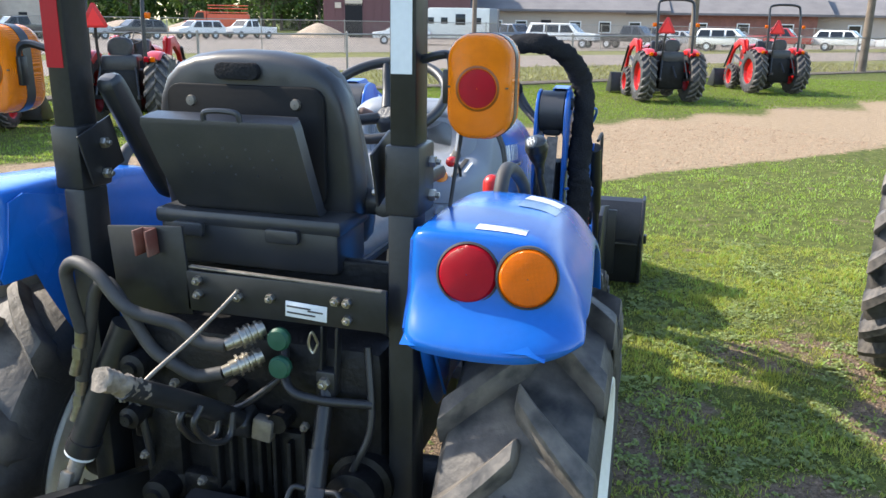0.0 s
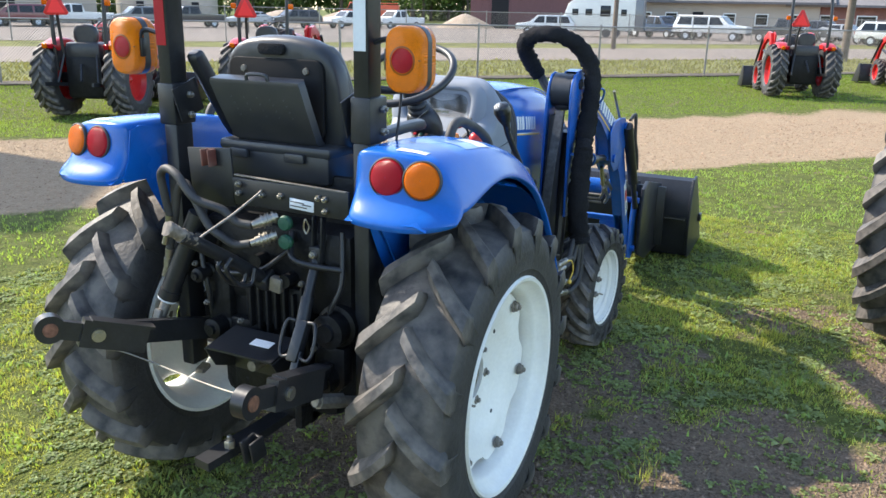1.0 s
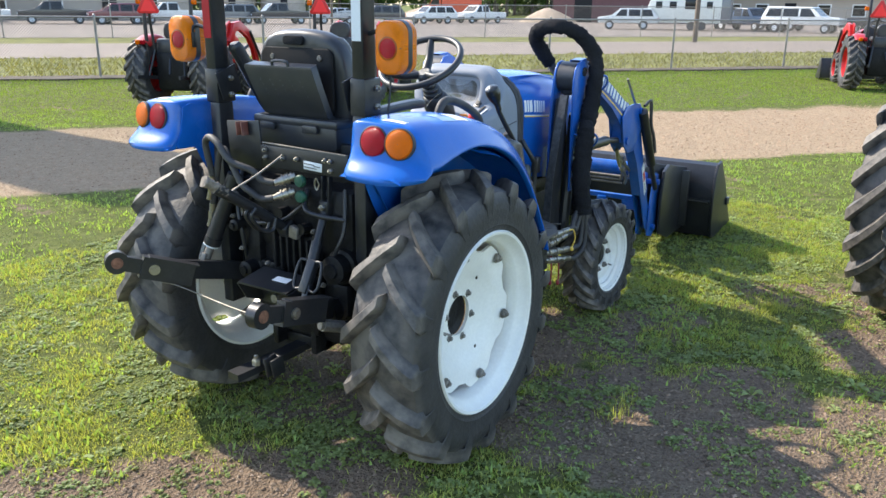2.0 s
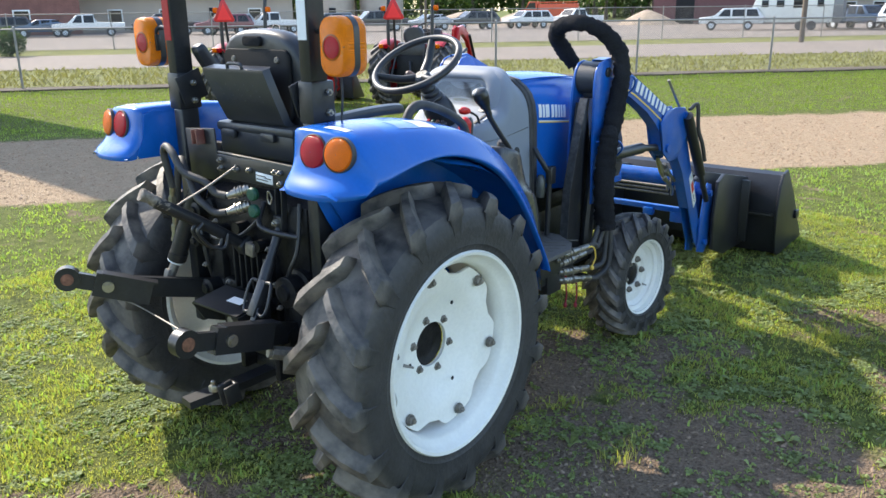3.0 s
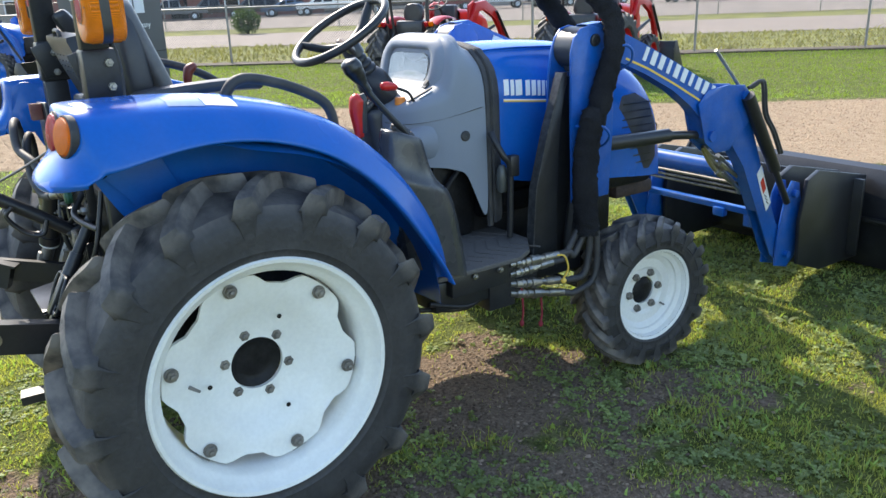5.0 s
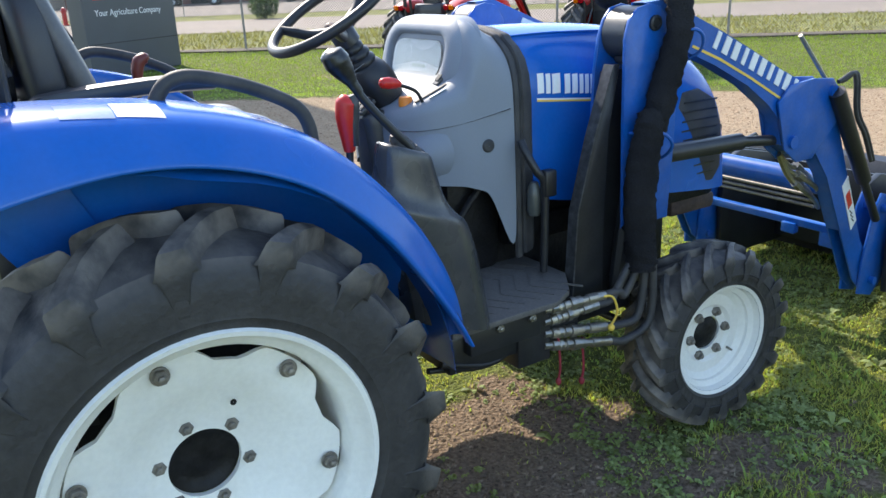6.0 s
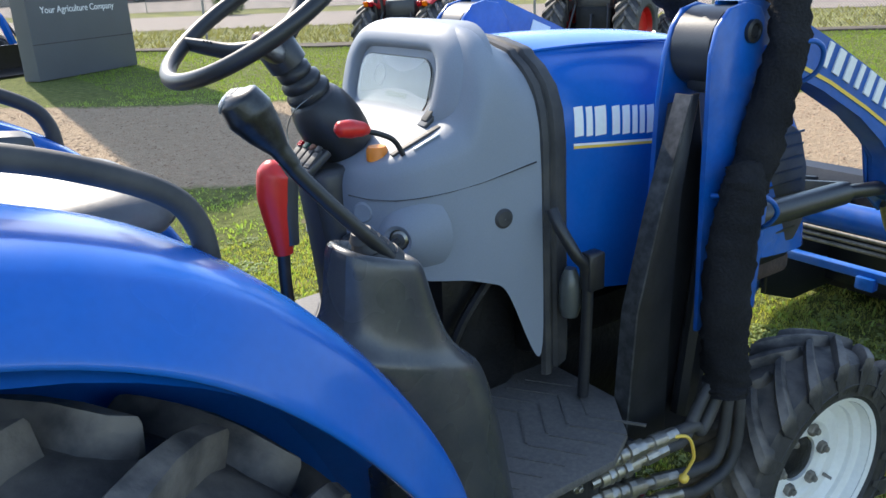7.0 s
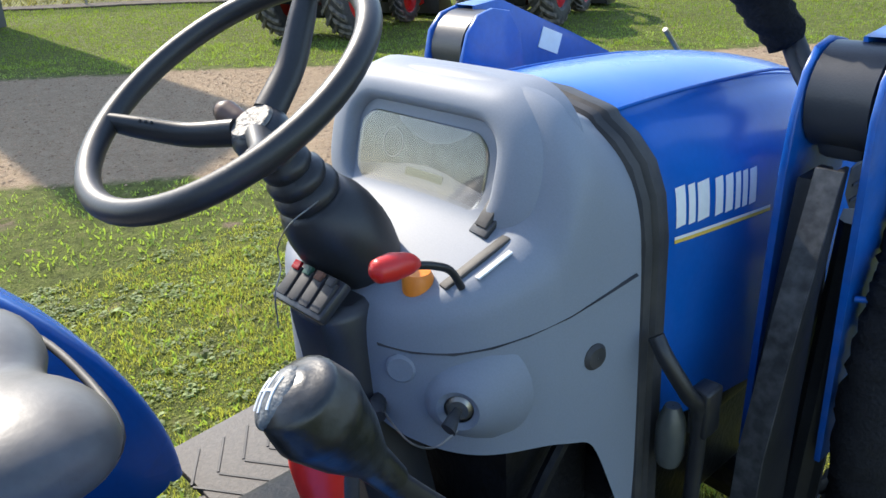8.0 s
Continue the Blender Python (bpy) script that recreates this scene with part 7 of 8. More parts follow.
    for s in (1, -1):
        flat_bar(bm, [(0.22 * s, 0.0, 0.5), (0.34 * s, -0.45, 0.55), (0.38 * s, -0.80, 0.58)], 0.06, 0.03)
        rod(bm, (0.26 * s, -0.35, 1.0), (0.32 * s, -0.5, 0.58), 0.018)
    rod(bm, (0.0, -0.35, 0.85), (0.05, -0.5, 0.60), 0.02)
    part("hitch", bm, BLACK_PAINT, t, "black three-point hitch", smooth=30)
    bm = B()
    box(bm, (0, 0.55, 0.63), (1.0, 0.55, 0.03), bev=0.01)
    part("platform", bm, BLACK_PLASTIC, t, "black operator platform")
    bm = B()
    rings(bm, [[(x * g, y, z) for x, z in ((-0.21, 1.10), (-0.21, 1.36), (-0.14, 1.46), (0.14, 1.46), (0.21, 1.36), (0.21, 1.10))] for y, g in ((-0.05, 0.9), (-0.08, 1.0), (-0.14, 1.0), (-0.16, 0.92))])
    st = part("seat", bm, BLACK_PLASTIC, t, "black high-back seat", smooth=40, sub=1)
    bm = B()
    box(bm, (0, 0.14, 1.12), (0.44, 0.42, 0.10), bev=0.04)
    part("cushion", bm, VINYL, st)
    bm = B()
    box(bm, (0, -0.20, 1.05), (0.56, 0.18, 0.26), bev=0.05)
    part("seat_box", bm, BLACK_PLASTIC, st, "black seat support box")
    bm = B()
    rows = []
    for k in range(24):
        a = 2 * math.pi * k / 24
        rows.append([Vector((0, 0.62, 1.42)) + TILT @ Vector(((0.18 + 0.014 * math.cos(q)) * math.cos(a), (0.18 + 0.014 * math.cos(q)) * math.sin(a), 0.014 * math.sin(q))) for q in (math.pi / 4 * i for i in range(8))])
    rings(bm, rows, caps=False, close=True)
    rod(bm, (0, 0.66, 1.38), (0, 0.82, 1.2), 0.025)
    for a in (90, 210, 330):
        d = Vector((math.cos(radians(a)), math.sin(radians(a)), 0))
        rod(bm, Vector((0, 0.62, 1.40)), Vector((0, 0.62, 1.42)) + TILT @ (d * 0.18), 0.012, seg=8)
    part("steering_wheel", bm, SOFT_BLACK, t, "black steering wheel", smooth=60)
    # slow-vehicle triangle on its post
    bm = B()
    tube(bm, [(-0.27, -0.34, 1.0), (-0.27, -0.40, 1.40), (-0.25, -0.45, 1.60)], 0.024, 8)
    sp = part("sign_post", bm, BLACK_PAINT, t, "black sign post", smooth=60)
    bm = B()
    prism(bm, [(-0.20, 0.0), (-0.165, -0.03), (0.165, -0.03), (0.20, 0.0), (0.025, 0.33), (-0.025, 0.33)], "y", -0.012, 0.0, 0.002)
    tri = part("triangle_sign", bm, SMV_RIM, sp, "red orange slow-moving-vehicle triangle", loc=(-0.25, -0.47, 1.62))
    bm = B()
    prism(bm, [(-0.145, 0.0), (0.145, 0.0), (0.0, 0.265)], "y", -0.016, -0.012, 0)
    part("triangle_face", bm, SMV, tri)
    return t


first = other_tractor("red_tractor", RED, "red compact tractor with loader parked on the grass", "red tractors in the row", (-9.2, 7.0, 0), 22)
copy_thing(first, pose(-7.57, 9.43, 0, 0, 0, 22))
copy_thing(first, pose(0.75, 18.4, 0, 0, 0, 17))
copy_thing(first, pose(3.55, 22.3, 0, 0, 0, 17))
other_tractor("blue_tractor", BLUE, "blue compact tractor with black bucket beside the sign", "", (-18.2, 0.9, 0), -60)

# neighbour's rear wheel beside the worn earth
nb = thing("tractor_wheel", (2.205, 2.780, 0), "large black bar-lug tractor wheel standing on the grass", "wheel", rz=-17)
w = part("tyre", tyre_mesh(0.73, 0.46, 0.37, 21, 0.050, 0.055, 0.36, -1, 72, 2), tread_rubber(0.73), nb, "worn black bar-lug tyre", smooth=38, loc=(0, 0, 0.72))
lug_ring(w, 21, (0.73, 0.46, 0.37, 21, 0.050, 0.055, 0.36, -1))
bm = B()
lathe(bm, [(0.44, 0.15), (0.42, 0.14), (0.39, 0.06), (0.10, 0.04), (0.001, 0.04), (0.001, 0.0), (0.39, 0.0), (0.44, -0.15)], seg=40, side=-1)
part("rim", bm, BLACK_PAINT, nb, "dark rim", loc=(0, 0, 0.72))
bm = B()
box(bm, (-0.194, -0.44, 1.12), (0.012, 0.05, 0.24), (12, 0, 0), 0.004)
rod(bm, (-0.190, -0.43, 1.10), (0.0, -0.20, 0.85), 0.012)
part("bracket", bm, BLACK_PAINT, nb, "black flat bracket")

# ---- sign ----
SIGNM = surf("grey sign panel", (0.095, 0.099, 0.108), 0.55, var=0.05, bump=0.02, scale=2)
sign = thing("pylon_sign", (-15.0, 3.35, 0), "tall dark grey dealer pylon sign standing on the grass", "sign", "", math.degrees(math.atan2(2.1, -1.5)))
bm = B()
box(bm, (0, 0, 4.25), (2.55, 0.34, 8.5), bev=0.01)
body = part("pylon", bm, SIGNM, sign, "dark grey sign slab")
bm = B()
box(bm, (0, -0.172, 0.62), (2.55, 0.006, 0.016), bev=0)
part("panel_joint", bm, SOFT_BLACK, body)


def text_part(name, words, size, mat, parent, loc, rx=90, rz=0, label=""):
    cu = bpy.data.curves.new(name, "FONT")
    cu.body, cu.size, cu.extrude, cu.align_x = words, size, 0.002, "LEFT"
    tmp = bpy.data.objects.new("tmp", cu)
    scene.collection.objects.link(tmp)
    me = bpy.data.meshes.new_from_object(tmp.evaluated_get(bpy.context.evaluated_depsgraph_get()))
    bpy.data.objects.remove(tmp)
    bpy.data.curves.remove(cu)
    me.name = name
    me.materials.clear()
    me.materials.append(mat)
    ob = new(name, me)
    ob.parent = parent
    ob.matrix_basis = pose(*loc, rx, 0, rz)
    if label:
        ob["label"] = label
    return ob


text_part("slogan", "Your Agriculture Company", 0.165, WHITE, body, (-0.98, -0.176, 1.13), label="white slogan lettering")
for k, (x, w) in enumerate(((-0.50, 0.26), (-0.19, 0.26), (0.12, 0.25), (0.42, 0.30))):
    bm = B()
    box(bm, (x + w / 2, -0.174, 1.56), (w, 0.008, 0.27), bev=0)
    part("logo_bar", bm, SILVER, body)
bm = B()
prism(bm, [(-0.98, 1.42), (-0.58, 1.42), (-0.80, 1.95)], "y", -0.178, -0.172, 0)
part("logo_mark", bm, RED_KNOB, body, "red triangular logo mark")

# ---- chain-link fences ----
GALV = surf("galvanised steel", (0.27, 0.255, 0.235), 0.5, metal=0.5, var=0.15, bump=0.03)


WIRE = surf("weathered fence wire", (0.13, 0.12, 0.11), 0.6, metal=0.3, var=0.2, bump=0)


def fence(name, n, u0, u1, h, spacing, wire, label, diamond=0.065):
    f = thing(name, strip((u0 + u1) / 2, n), label, "fence")
    base = Vector(f.location)
    inv = -base

    def put(nm, bm, kind="", smooth=60):
        bmesh.ops.translate(bm, verts=bm.verts, vec=inv)
        return part(nm, bm, GALV, f, smooth=smooth, kind=kind)

    u, first_post = u0, None
    while u <= u1 + 0.01:
        x, y, _ = strip(u, n)
        if first_post is None:
            bm = B()
            rod(bm, (x, y, -0.05), (x, y, h + 0.03), 0.030, seg=8)
            ball(bm, (x, y, h + 0.04), 0.034, seg=8)
            first_post = put("post", bm)
        else:
            p = new("post", first_post.data)
            p.parent = f
            p.location = Vector(strip(u, n)) - Vector(strip(u0, n))
        u += spacing
    bm = B()
    rod(bm, strip(u0, n, h), strip(u1, n, h), 0.021, seg=8)
    put("top_rail", bm)
    verts, faces = [], []
    k, run = u0, h - 0.06

    def wire_bar(a, b):
        i = len(verts)
        a, b = Vector(a), Vector(b)
        d = (b - a).normalized()
        s1 = d.orthogonal().normalized() * wire
        s2 = d.cross(s1)
        for p in (a, b):
            for c, s in ((1.0, 0.0), (-0.5, 0.87), (-0.5, -0.87)):
                verts.append(p + s1 * c + s2 * s + inv)
        for q in range(3):
            r = (q + 1) % 3
            faces.append((i + q, i + r, i + 3 + r, i + 3 + q))
    while k < u1 - run:
        wire_bar(strip(k, n, 0.03), strip(k + run, n, h - 0.02))
        wire_bar(strip(k + run, n, 0.03), strip(k, n, h - 0.02))
        k += diamond
    me = bpy.data.meshes.new("mesh_wire")
    me.from_pydata(verts, [], faces)
    me.materials.append(WIRE)
    ob = new("mesh_wire", me)
    ob.parent = f
    ob["kind"] = "stuff"
    return f


fence("chain_link_fence", 17.9, -34.35, 44.0, 1.42, 3.92, 0.0040, "galvanised chain-link fence with top rail along bare earth")
fence("far_fence", 41.5, -60.0, 70.0, 1.8, 5.0, 0.004, "chain-link fence before the parking lot", 0.13)


# ---- vehicles on the parking lot ----
CAR_GLASS = surf("dark car glass", (0.012, 0.014, 0.017), 0.12, var=0.1, bump=0, coat=0.0, spec=0.35)
PAINTS = {k: surf(k + " car paint", c, 0.3, var=0.05, bump=0, coat=0.5) for k, c in {"white": (0.72, 0.72, 0.70), "black": (0.03, 0.03, 0.035), "silver": (0.40, 0.41, 0.42), "blue": (0.05, 0.09, 0.16), "maroon": (0.16, 0.03, 0.04), "red": (0.42, 0.02, 0.02), "grey": (0.15, 0.16, 0.17)}.items()}


def vehicle(kind, colour, loc, rz, group="cars on the lot"):
    shapes = {
        "pickup": (5.6, 1.9, [(0, 0.55), (0, 1.02), (1.25, 1.08), (1.9, 1.75), (3.2, 1.80), (3.35, 1.12), (5.6, 1.10), (5.6, 0.55)], (1.45, 3.25, 1.12, 1.70)),
        "topper": (5.7, 1.95, [(0, 0.60), (0, 1.08), (1.3, 1.15), (2.0, 1.86), (5.3, 1.90), (5.62, 1.15), (5.7, 0.60)], (1.60, 5.35, 1.18, 1.74)),
        "wagon": (4.8, 1.85, [(0, 0.50), (0, 0.95), (1.1, 1.05), (1.75, 1.65), (4.2, 1.68), (4.75, 1.05), (4.8, 0.50)], (1.30, 4.45, 1.05, 1.56)),
        "saloon": (4.6, 1.8, [(0, 0.45), (0, 0.85), (1.2, 0.95), (1.95, 1.42), (3.3, 1.42), (4.0, 1.0), (4.6, 0.95), (4.6, 0.45)], (1.45, 3.8, 0.97, 1.36)),
    }
    L, W, out, (w0, w1, z0, z1) = shapes[kind]
    top = max(z for _, z in out)

    def lean_in(bm):
        """Narrow the cabin towards the roof."""
        for v in bm.verts:
            v.co.y *= 1.0 - 0.15 * min(1.0, max(0.0, (v.co.z - 1.05) / (top - 1.05)))
        return bm

    name = {"pickup": "pickup_truck", "topper": "pickup_truck", "wagon": "estate_car", "saloon": "saloon_car"}[kind]
    desc = {"pickup": "pickup truck", "topper": "pickup truck with a cargo cap", "wagon": "sport utility car", "saloon": "saloon car"}[kind]
    t = thing(name, loc, f"{colour} {desc} parked on the pale lot", "car", group, rz)
    m = PAINTS[colour]
    bm = B()
    prism(bm, [(x - L / 2, z) for x, z in out], "y", -W / 2, W / 2, 0.05)
    body = part("body", lean_in(bm), m, t, smooth=40)
    for s in (1, -1):
        n = 3 if kind != "pickup" else 2
        for k in range(n):
            a, b = w0 + (w1 - w0) * k / n + 0.10, w0 + (w1 - w0) * (k + 1) / n - 0.04
            lean = 0.45 if k == 0 else 0.0
            bm = B()
            prism(bm, [(a - L / 2, z0), (b - L / 2, z0), (b - L / 2 - (0.2 if k == n - 1 and kind != "pickup" else 0), z1), (a + lean - L / 2, z1)], "y", (W / 2 - 0.03) * s, (W / 2 + 0.012) * s, 0)
            part("window", lean_in(bm), CAR_GLASS, t)
    i = [k for k, q in enumerate(out) if q[1] > 1.3][0]
    for (p, q), nm in (((out[i - 1], out[i]), "windscreen"), ((out[i + 1], out[i + 2]), "rear_window")):
        bm = B()
        d = Vector((q[0] - p[0], q[1] - p[1]))
        nrm = Vector((-d.y, d.x)).normalized() * 0.015
        a, b = Vector(p) + d * 0.12, Vector(p) + d * 0.90
        pts = [a + nrm, b + nrm, b - nrm * 2, a - nrm * 2]
        prism(bm, [(v.x - L / 2, v.y) for v in pts], "y", -W / 2 + 0.12, W / 2 - 0.12, 0)
        part(nm, lean_in(bm), CAR_GLASS, t)
    for s in (1, -1):
        for x in (0.95, L - 1.15):
            bm = B()
            lathe(bm, [(0.20, 0.10), (0.33, 0.11), (0.35, 0.06), (0.35, -0.10), (0.2, -0.10)], (0, 0, 0), "y", 20)
            wh = part("wheel", bm, TYRE, t, loc=(x - L / 2, (W / 2 - 0.09) * s, 0.35))
            bm = B()
            lathe(bm, [(0.001, 0.105 * s), (0.19, 0.105 * s), (0.205, 0.085 * s), (0.205, -0.08 * s)], (0, 0, 0), "y", 16)
            part("rim", bm, SILVER, wh)
        bm = B()
        box(bm, (L / 2 - 0.01, (W / 2 - 0.18) * s, 0.88), (0.06, 0.22, 0.20), bev=0.02)
        part("tail_light", bm, RED_LENS, t)
        bm = B()
        box(bm, (-L / 2 + 0.01, (W / 2 - 0.25) * s, 0.80), (0.06, 0.36, 0.14), bev=0.02)
        part("headlight", bm, SILVER, t)
    for x in (-L / 2, L / 2):
        part("bumper", box(B(), (x, 0, 0.55), (0.12, W - 0.06, 0.18), bev=0.03), BLACK_PLASTIC, t)
    return t


LZ = 0.02
for kind, col, x, y, rz in (("topper", "white", -7.9, 64.5, 172), ("pickup", "black", -2.6, 66.0, 160), ("pickup", "blue", -12.8, 68.0, 150), ("saloon", "maroon", -10.6, 70.5, 165), ("wagon", "blue", -15.4, 70.0, 140), ("wagon", "white", -21.0, 63.0, 20), ("saloon", "silver", 1.4, 68.5, 160), ("wagon", "white", 4.6, 64.0, 165), ("pickup", "red", 9.0, 72.0, 165), ("wagon", "white", 14.2, 72.0, 160), ("saloon", "white", 18.5, 70.0, 165), ("wagon", "black", -0.5, 76.0, 160), ("saloon", "grey", 6.5, 78.0, 170)):
    vehicle(kind, col, (x, y, LZ), rz)
for kind, col, x, y, rz in (("pickup", "black", -60.5, 38.0, 60), ("wagon", "silver", -58.0, 42.5, 65), ("pickup", "white", -55.5, 45.5, 60), ("wagon", "grey", -52.5, 49.5, 62), ("pickup", "black", -50.0, 53.0, 60), ("saloon", "silver", -47.0, 57.0, 62), ("wagon", "black", -44.5, 60.5, 60), ("pickup", "white", -64.0, 33.0, 60), ("wagon", "black", -67.5, 27.5, 62), ("saloon", "blue", -66.0, 30.0, 60), ("wagon", "maroon", -56.5, 41.0, 60), ("pickup", "grey", -70.5, 21.5, 60), ("pickup", "black", -69.0, 24.5, 60), ("wagon", "white", -42.0, 66.0, 62), ("pickup", "white", -40.0, 72.0, 70), ("wagon", "black", -72.0, 17.0, 60)):
    vehicle(kind, col, (x, y, LZ), rz)

# camper trailer
CAMP = surf("cream camper skin", (0.66, 0.66, 0.60), 0.4, var=0.05, scale=2, bump=0.01)
camper = thing("camper_trailer", (-16.4, 64.6, LZ), "cream camper trailer with grey end parked on the lot", "trailer", "", 8)
bm = B()
prism(bm, [(-3.2, 0.55), (-3.35, 1.3), (-2.9, 2.6), (-2.4, 2.95), (2.5, 2.95), (2.5, 0.55)], "y", -1.2, 1.2, 0.06)
part("body", bm, CAMP, camper)
bm = B()
prism(bm, [(2.5, 0.55), (2.5, 2.95), (3.1, 2.93), (3.2, 0.6)], "y", -1.2, 1.2, 0.05)
part("end_cap", bm, PAINTS["grey"], camper, "grey end cap")
for x, w, z, h in ((-2.3, 0.5, 1.95, 0.5), (-1.2, 0.55, 1.95, 0.5), (0.15, 0.85, 2.05, 0.85), (1.6, 0.45, 1.95, 0.5)):
    bm = B()
    box(bm, (x, -1.205, z), (w, 0.03, h), bev=0.01)
    part("window", bm, CAR_GLASS, camper)
bm = B()
box(bm, (0.85, -1.205, 1.65), (0.65, 0.03, 1.85), bev=0.01)
part("door", bm, CAMP, camper, "cream entry door")
for x in (0.3, 1.1):
    bm = B()
    lathe(bm, [(0.001, 0.1), (0.33, 0.1), (0.34, -0.1), (0.001, -0.1)], (x, -1.1, 0.35), "y", 18)
    part("wheel", bm, TYRE, camper)
bm = B()
rod(bm, (-3.2, 0, 0.5), (-4.3, 0, 0.5), 0.06)
part("tow_bar", bm, BLACK_PAINT, camper)

# ---- buildings ----
BROWN = surf("red brown metal cladding", (0.13, 0.055, 0.055), 0.6, var=0.08, scale=0.3, bump=0.1, bscale=3)
BRICK = surf("dull red brick", (0.22, 0.10, 0.08), 0.85, var=0.2, scale=1.0, bump=0.2, bscale=10)
TANW = surf("tan wall", (0.42, 0.36, 0.30), 0.8, var=0.08, scale=0.4)
ROOF = surf("grey shingle roof", (0.145, 0.135, 0.132), 0.9, var=0.15, scale=0.6, bump=0.2, bscale=8)
ROOFB = surf("brown roof", (0.14, 0.085, 0.065), 0.85, var=0.15, scale=0.6)
DOORC = surf("beige door", (0.55, 0.47, 0.36), 0.7)
# near-black for flat panels that stand for the shade inside openings
DARKIN = surf("dark opening", (0.012, 0.012, 0.013), 0.9)


def building(loc, rz, w, d, h, ridge, wall, roof, label, openings, over=0.6):
    b = thing("building", loc, label, "building", "", rz)
    bm = B()
    box(bm, (0, 0, h / 2), (w, d, h), bev=0.0)
    wl = part("wall", bm, wall, b)
    bm = B()
    if ridge:
        prism(bm, [(-d / 2 - over, h - 0.1), (0, h + ridge), (d / 2 + over, h - 0.1), (d / 2 + over, h + 0.15), (0, h + ridge + 0.25), (-d / 2 - over, h + 0.15)], "x", -w / 2 - over, w / 2 + over, 0)
    else:
        box(bm, (0, 0, h + 0.15), (w + 0.3, d + 0.3, 0.3), bev=0)
    part("roof", bm, roof, b)
    if wall is BROWN:
        for k in range(int(w / 0.9)):
            bm = B()
            box(bm, (-w / 2 + 0.45 + 0.9 * k, -d / 2 - 0.02, h / 2), (0.07, 0.05, h - 0.1), bev=0)
            part("rib", bm, wall, wl)
    for nm, x, z, ww, hh, mat in openings:
        bm = B()
        box(bm, (x, -d / 2 - 0.03, z), (ww + 0.24, 0.10, hh + 0.24), bev=0.02)
        fr = part(nm, bm, WHITE if nm == "window" else wall, b)
        bm = B()
        box(bm, (x, -d / 2 - 0.09, z), (ww, 0.04, hh), bev=0)
        part("pane" if nm == "window" else "leaf", bm, mat, fr)
    return b


win = lambda x, z=1.6, w=1.2, h=1.1: ("window", x, z, w, h, CAR_GLASS)
building((-32.5, 96.0, 0), 17, 17.0, 14.0, 7.5, 1.5, BROWN, ROOF, "large red brown metal clad shed with an open door", [("door", -5.0, 1.9, 2.0, 3.8, DARKIN), ("door", -5.0, 4.4, 2.0, 1.6, DOORC), ("door", -6.8, 3.6, 0.7, 0.6, DOORC)])
building((-13.0, 104.0, 0), 6, 22.0, 12.0, 3.4, 2.4, TANW, ROOF, "long low tan building with grey hipped roof", [win(-8), win(-5), ("door", -2, 1.2, 1.2, 2.3, DARKIN), win(1.5), win(5), win(8.5)], 1.4)
building((6.0, 106.0, 0), 3, 20.0, 12.0, 3.2, 2.6, BRICK, ROOF, "low brick building with grey shingle roof", [win(-7), win(-3, 1.6, 1.8), win(2), win(6.5, 1.6, 1.8)], 1.4)
building((27.0, 108.0, 0), -4, 20.0, 12.0, 3.2, 2.0, TANW, ROOF, "low building with grey roof", [win(-6), win(0), win(6)], 1.0)
building((-84.0, 27.0, 0), 72, 26.0, 14.0, 5.0, 2.0, BRICK, ROOFB, "dark brick building with brown roof", [win(-10), win(-6), ("door", -1, 1.3, 1.6, 2.6, DARKIN), win(4), win(8)], 1.0)
building((-92.0, 4.0, 0), 85, 24.0, 14.0, 4.2, 2.2, TANW, ROOF, "low grey roofed building behind the lot", [win(-8), win(-4, 1.6, 2.0), win(2), win(7)], 1.0)
building((-78.0, 52.0, 0), 55, 22.0, 12.0, 3.6, 3.2, TANW, ROOF, "low building with steep grey roof", [win(-7), win(-2), ("door", 3, 1.2, 1.4, 2.3, DARKIN), win(7)], 1.2)

# tan grain bins
BIN = surf("tan corrugated steel", (0.44, 0.38, 0.31), 0.5, metal=0.2, var=0.1, scale=0.4, bump=0.3, bscale=2)
for x, y in ((-82.0, 78.0), (-77.0, 82.5)):
    gb = thing("grain_bin", (x, y, 0), "tall tan round grain bin", "silo", "grain bins")
    bm = B()
    lathe(bm, [(3.0, 0.0)] + [(3.0 + (0.05 if k % 2 else 0.0), 0.4 * k) for k in range(1, 26)] + [(3.1, 10.4), (0.5, 12.2), (0.001, 12.3)], (0, 0, 0), "z", 28)
    part("shell", bm, BIN, gb, smooth=30)
    bm = B()
    box(bm, (2.2, -2.2, 1.2), (0.9, 0.9, 2.2), (0, 0, 45), 0.02)
    part("hatch", bm, DARKIN, gb)

# red truck-mounted crane at the work yard
cr = thing("orange_truck", (-45.5, 76.0, 0), "orange red work truck with pale cab in the yard", "truck", "", 25)
ORANGE = surf("orange machine paint", (0.55, 0.09, 0.03), 0.45, var=0.1)
bm = B()
box(bm, (0.8, 0, 1.7), (4.2, 2.2, 1.3), bev=0.06)
part("box_body", bm, ORANGE, cr)
bm = B()
prism(bm, [(-3.6, 0.7), (-3.6, 1.6), (-2.7, 1.75), (-2.3, 2.6), (-1.4, 2.6), (-1.4, 0.7)], "y", -1.1, 1.1, 0.06)
cb = part("cab", bm, ORANGE, cr)
bm = B()
prism(bm, [(-2.65, 1.8), (-2.28, 2.48), (-1.6, 2.48), (-1.6, 1.8)], "y", -1.12, 1.12, 0)
part("cab_window", bm, CAR_GLASS, cb)
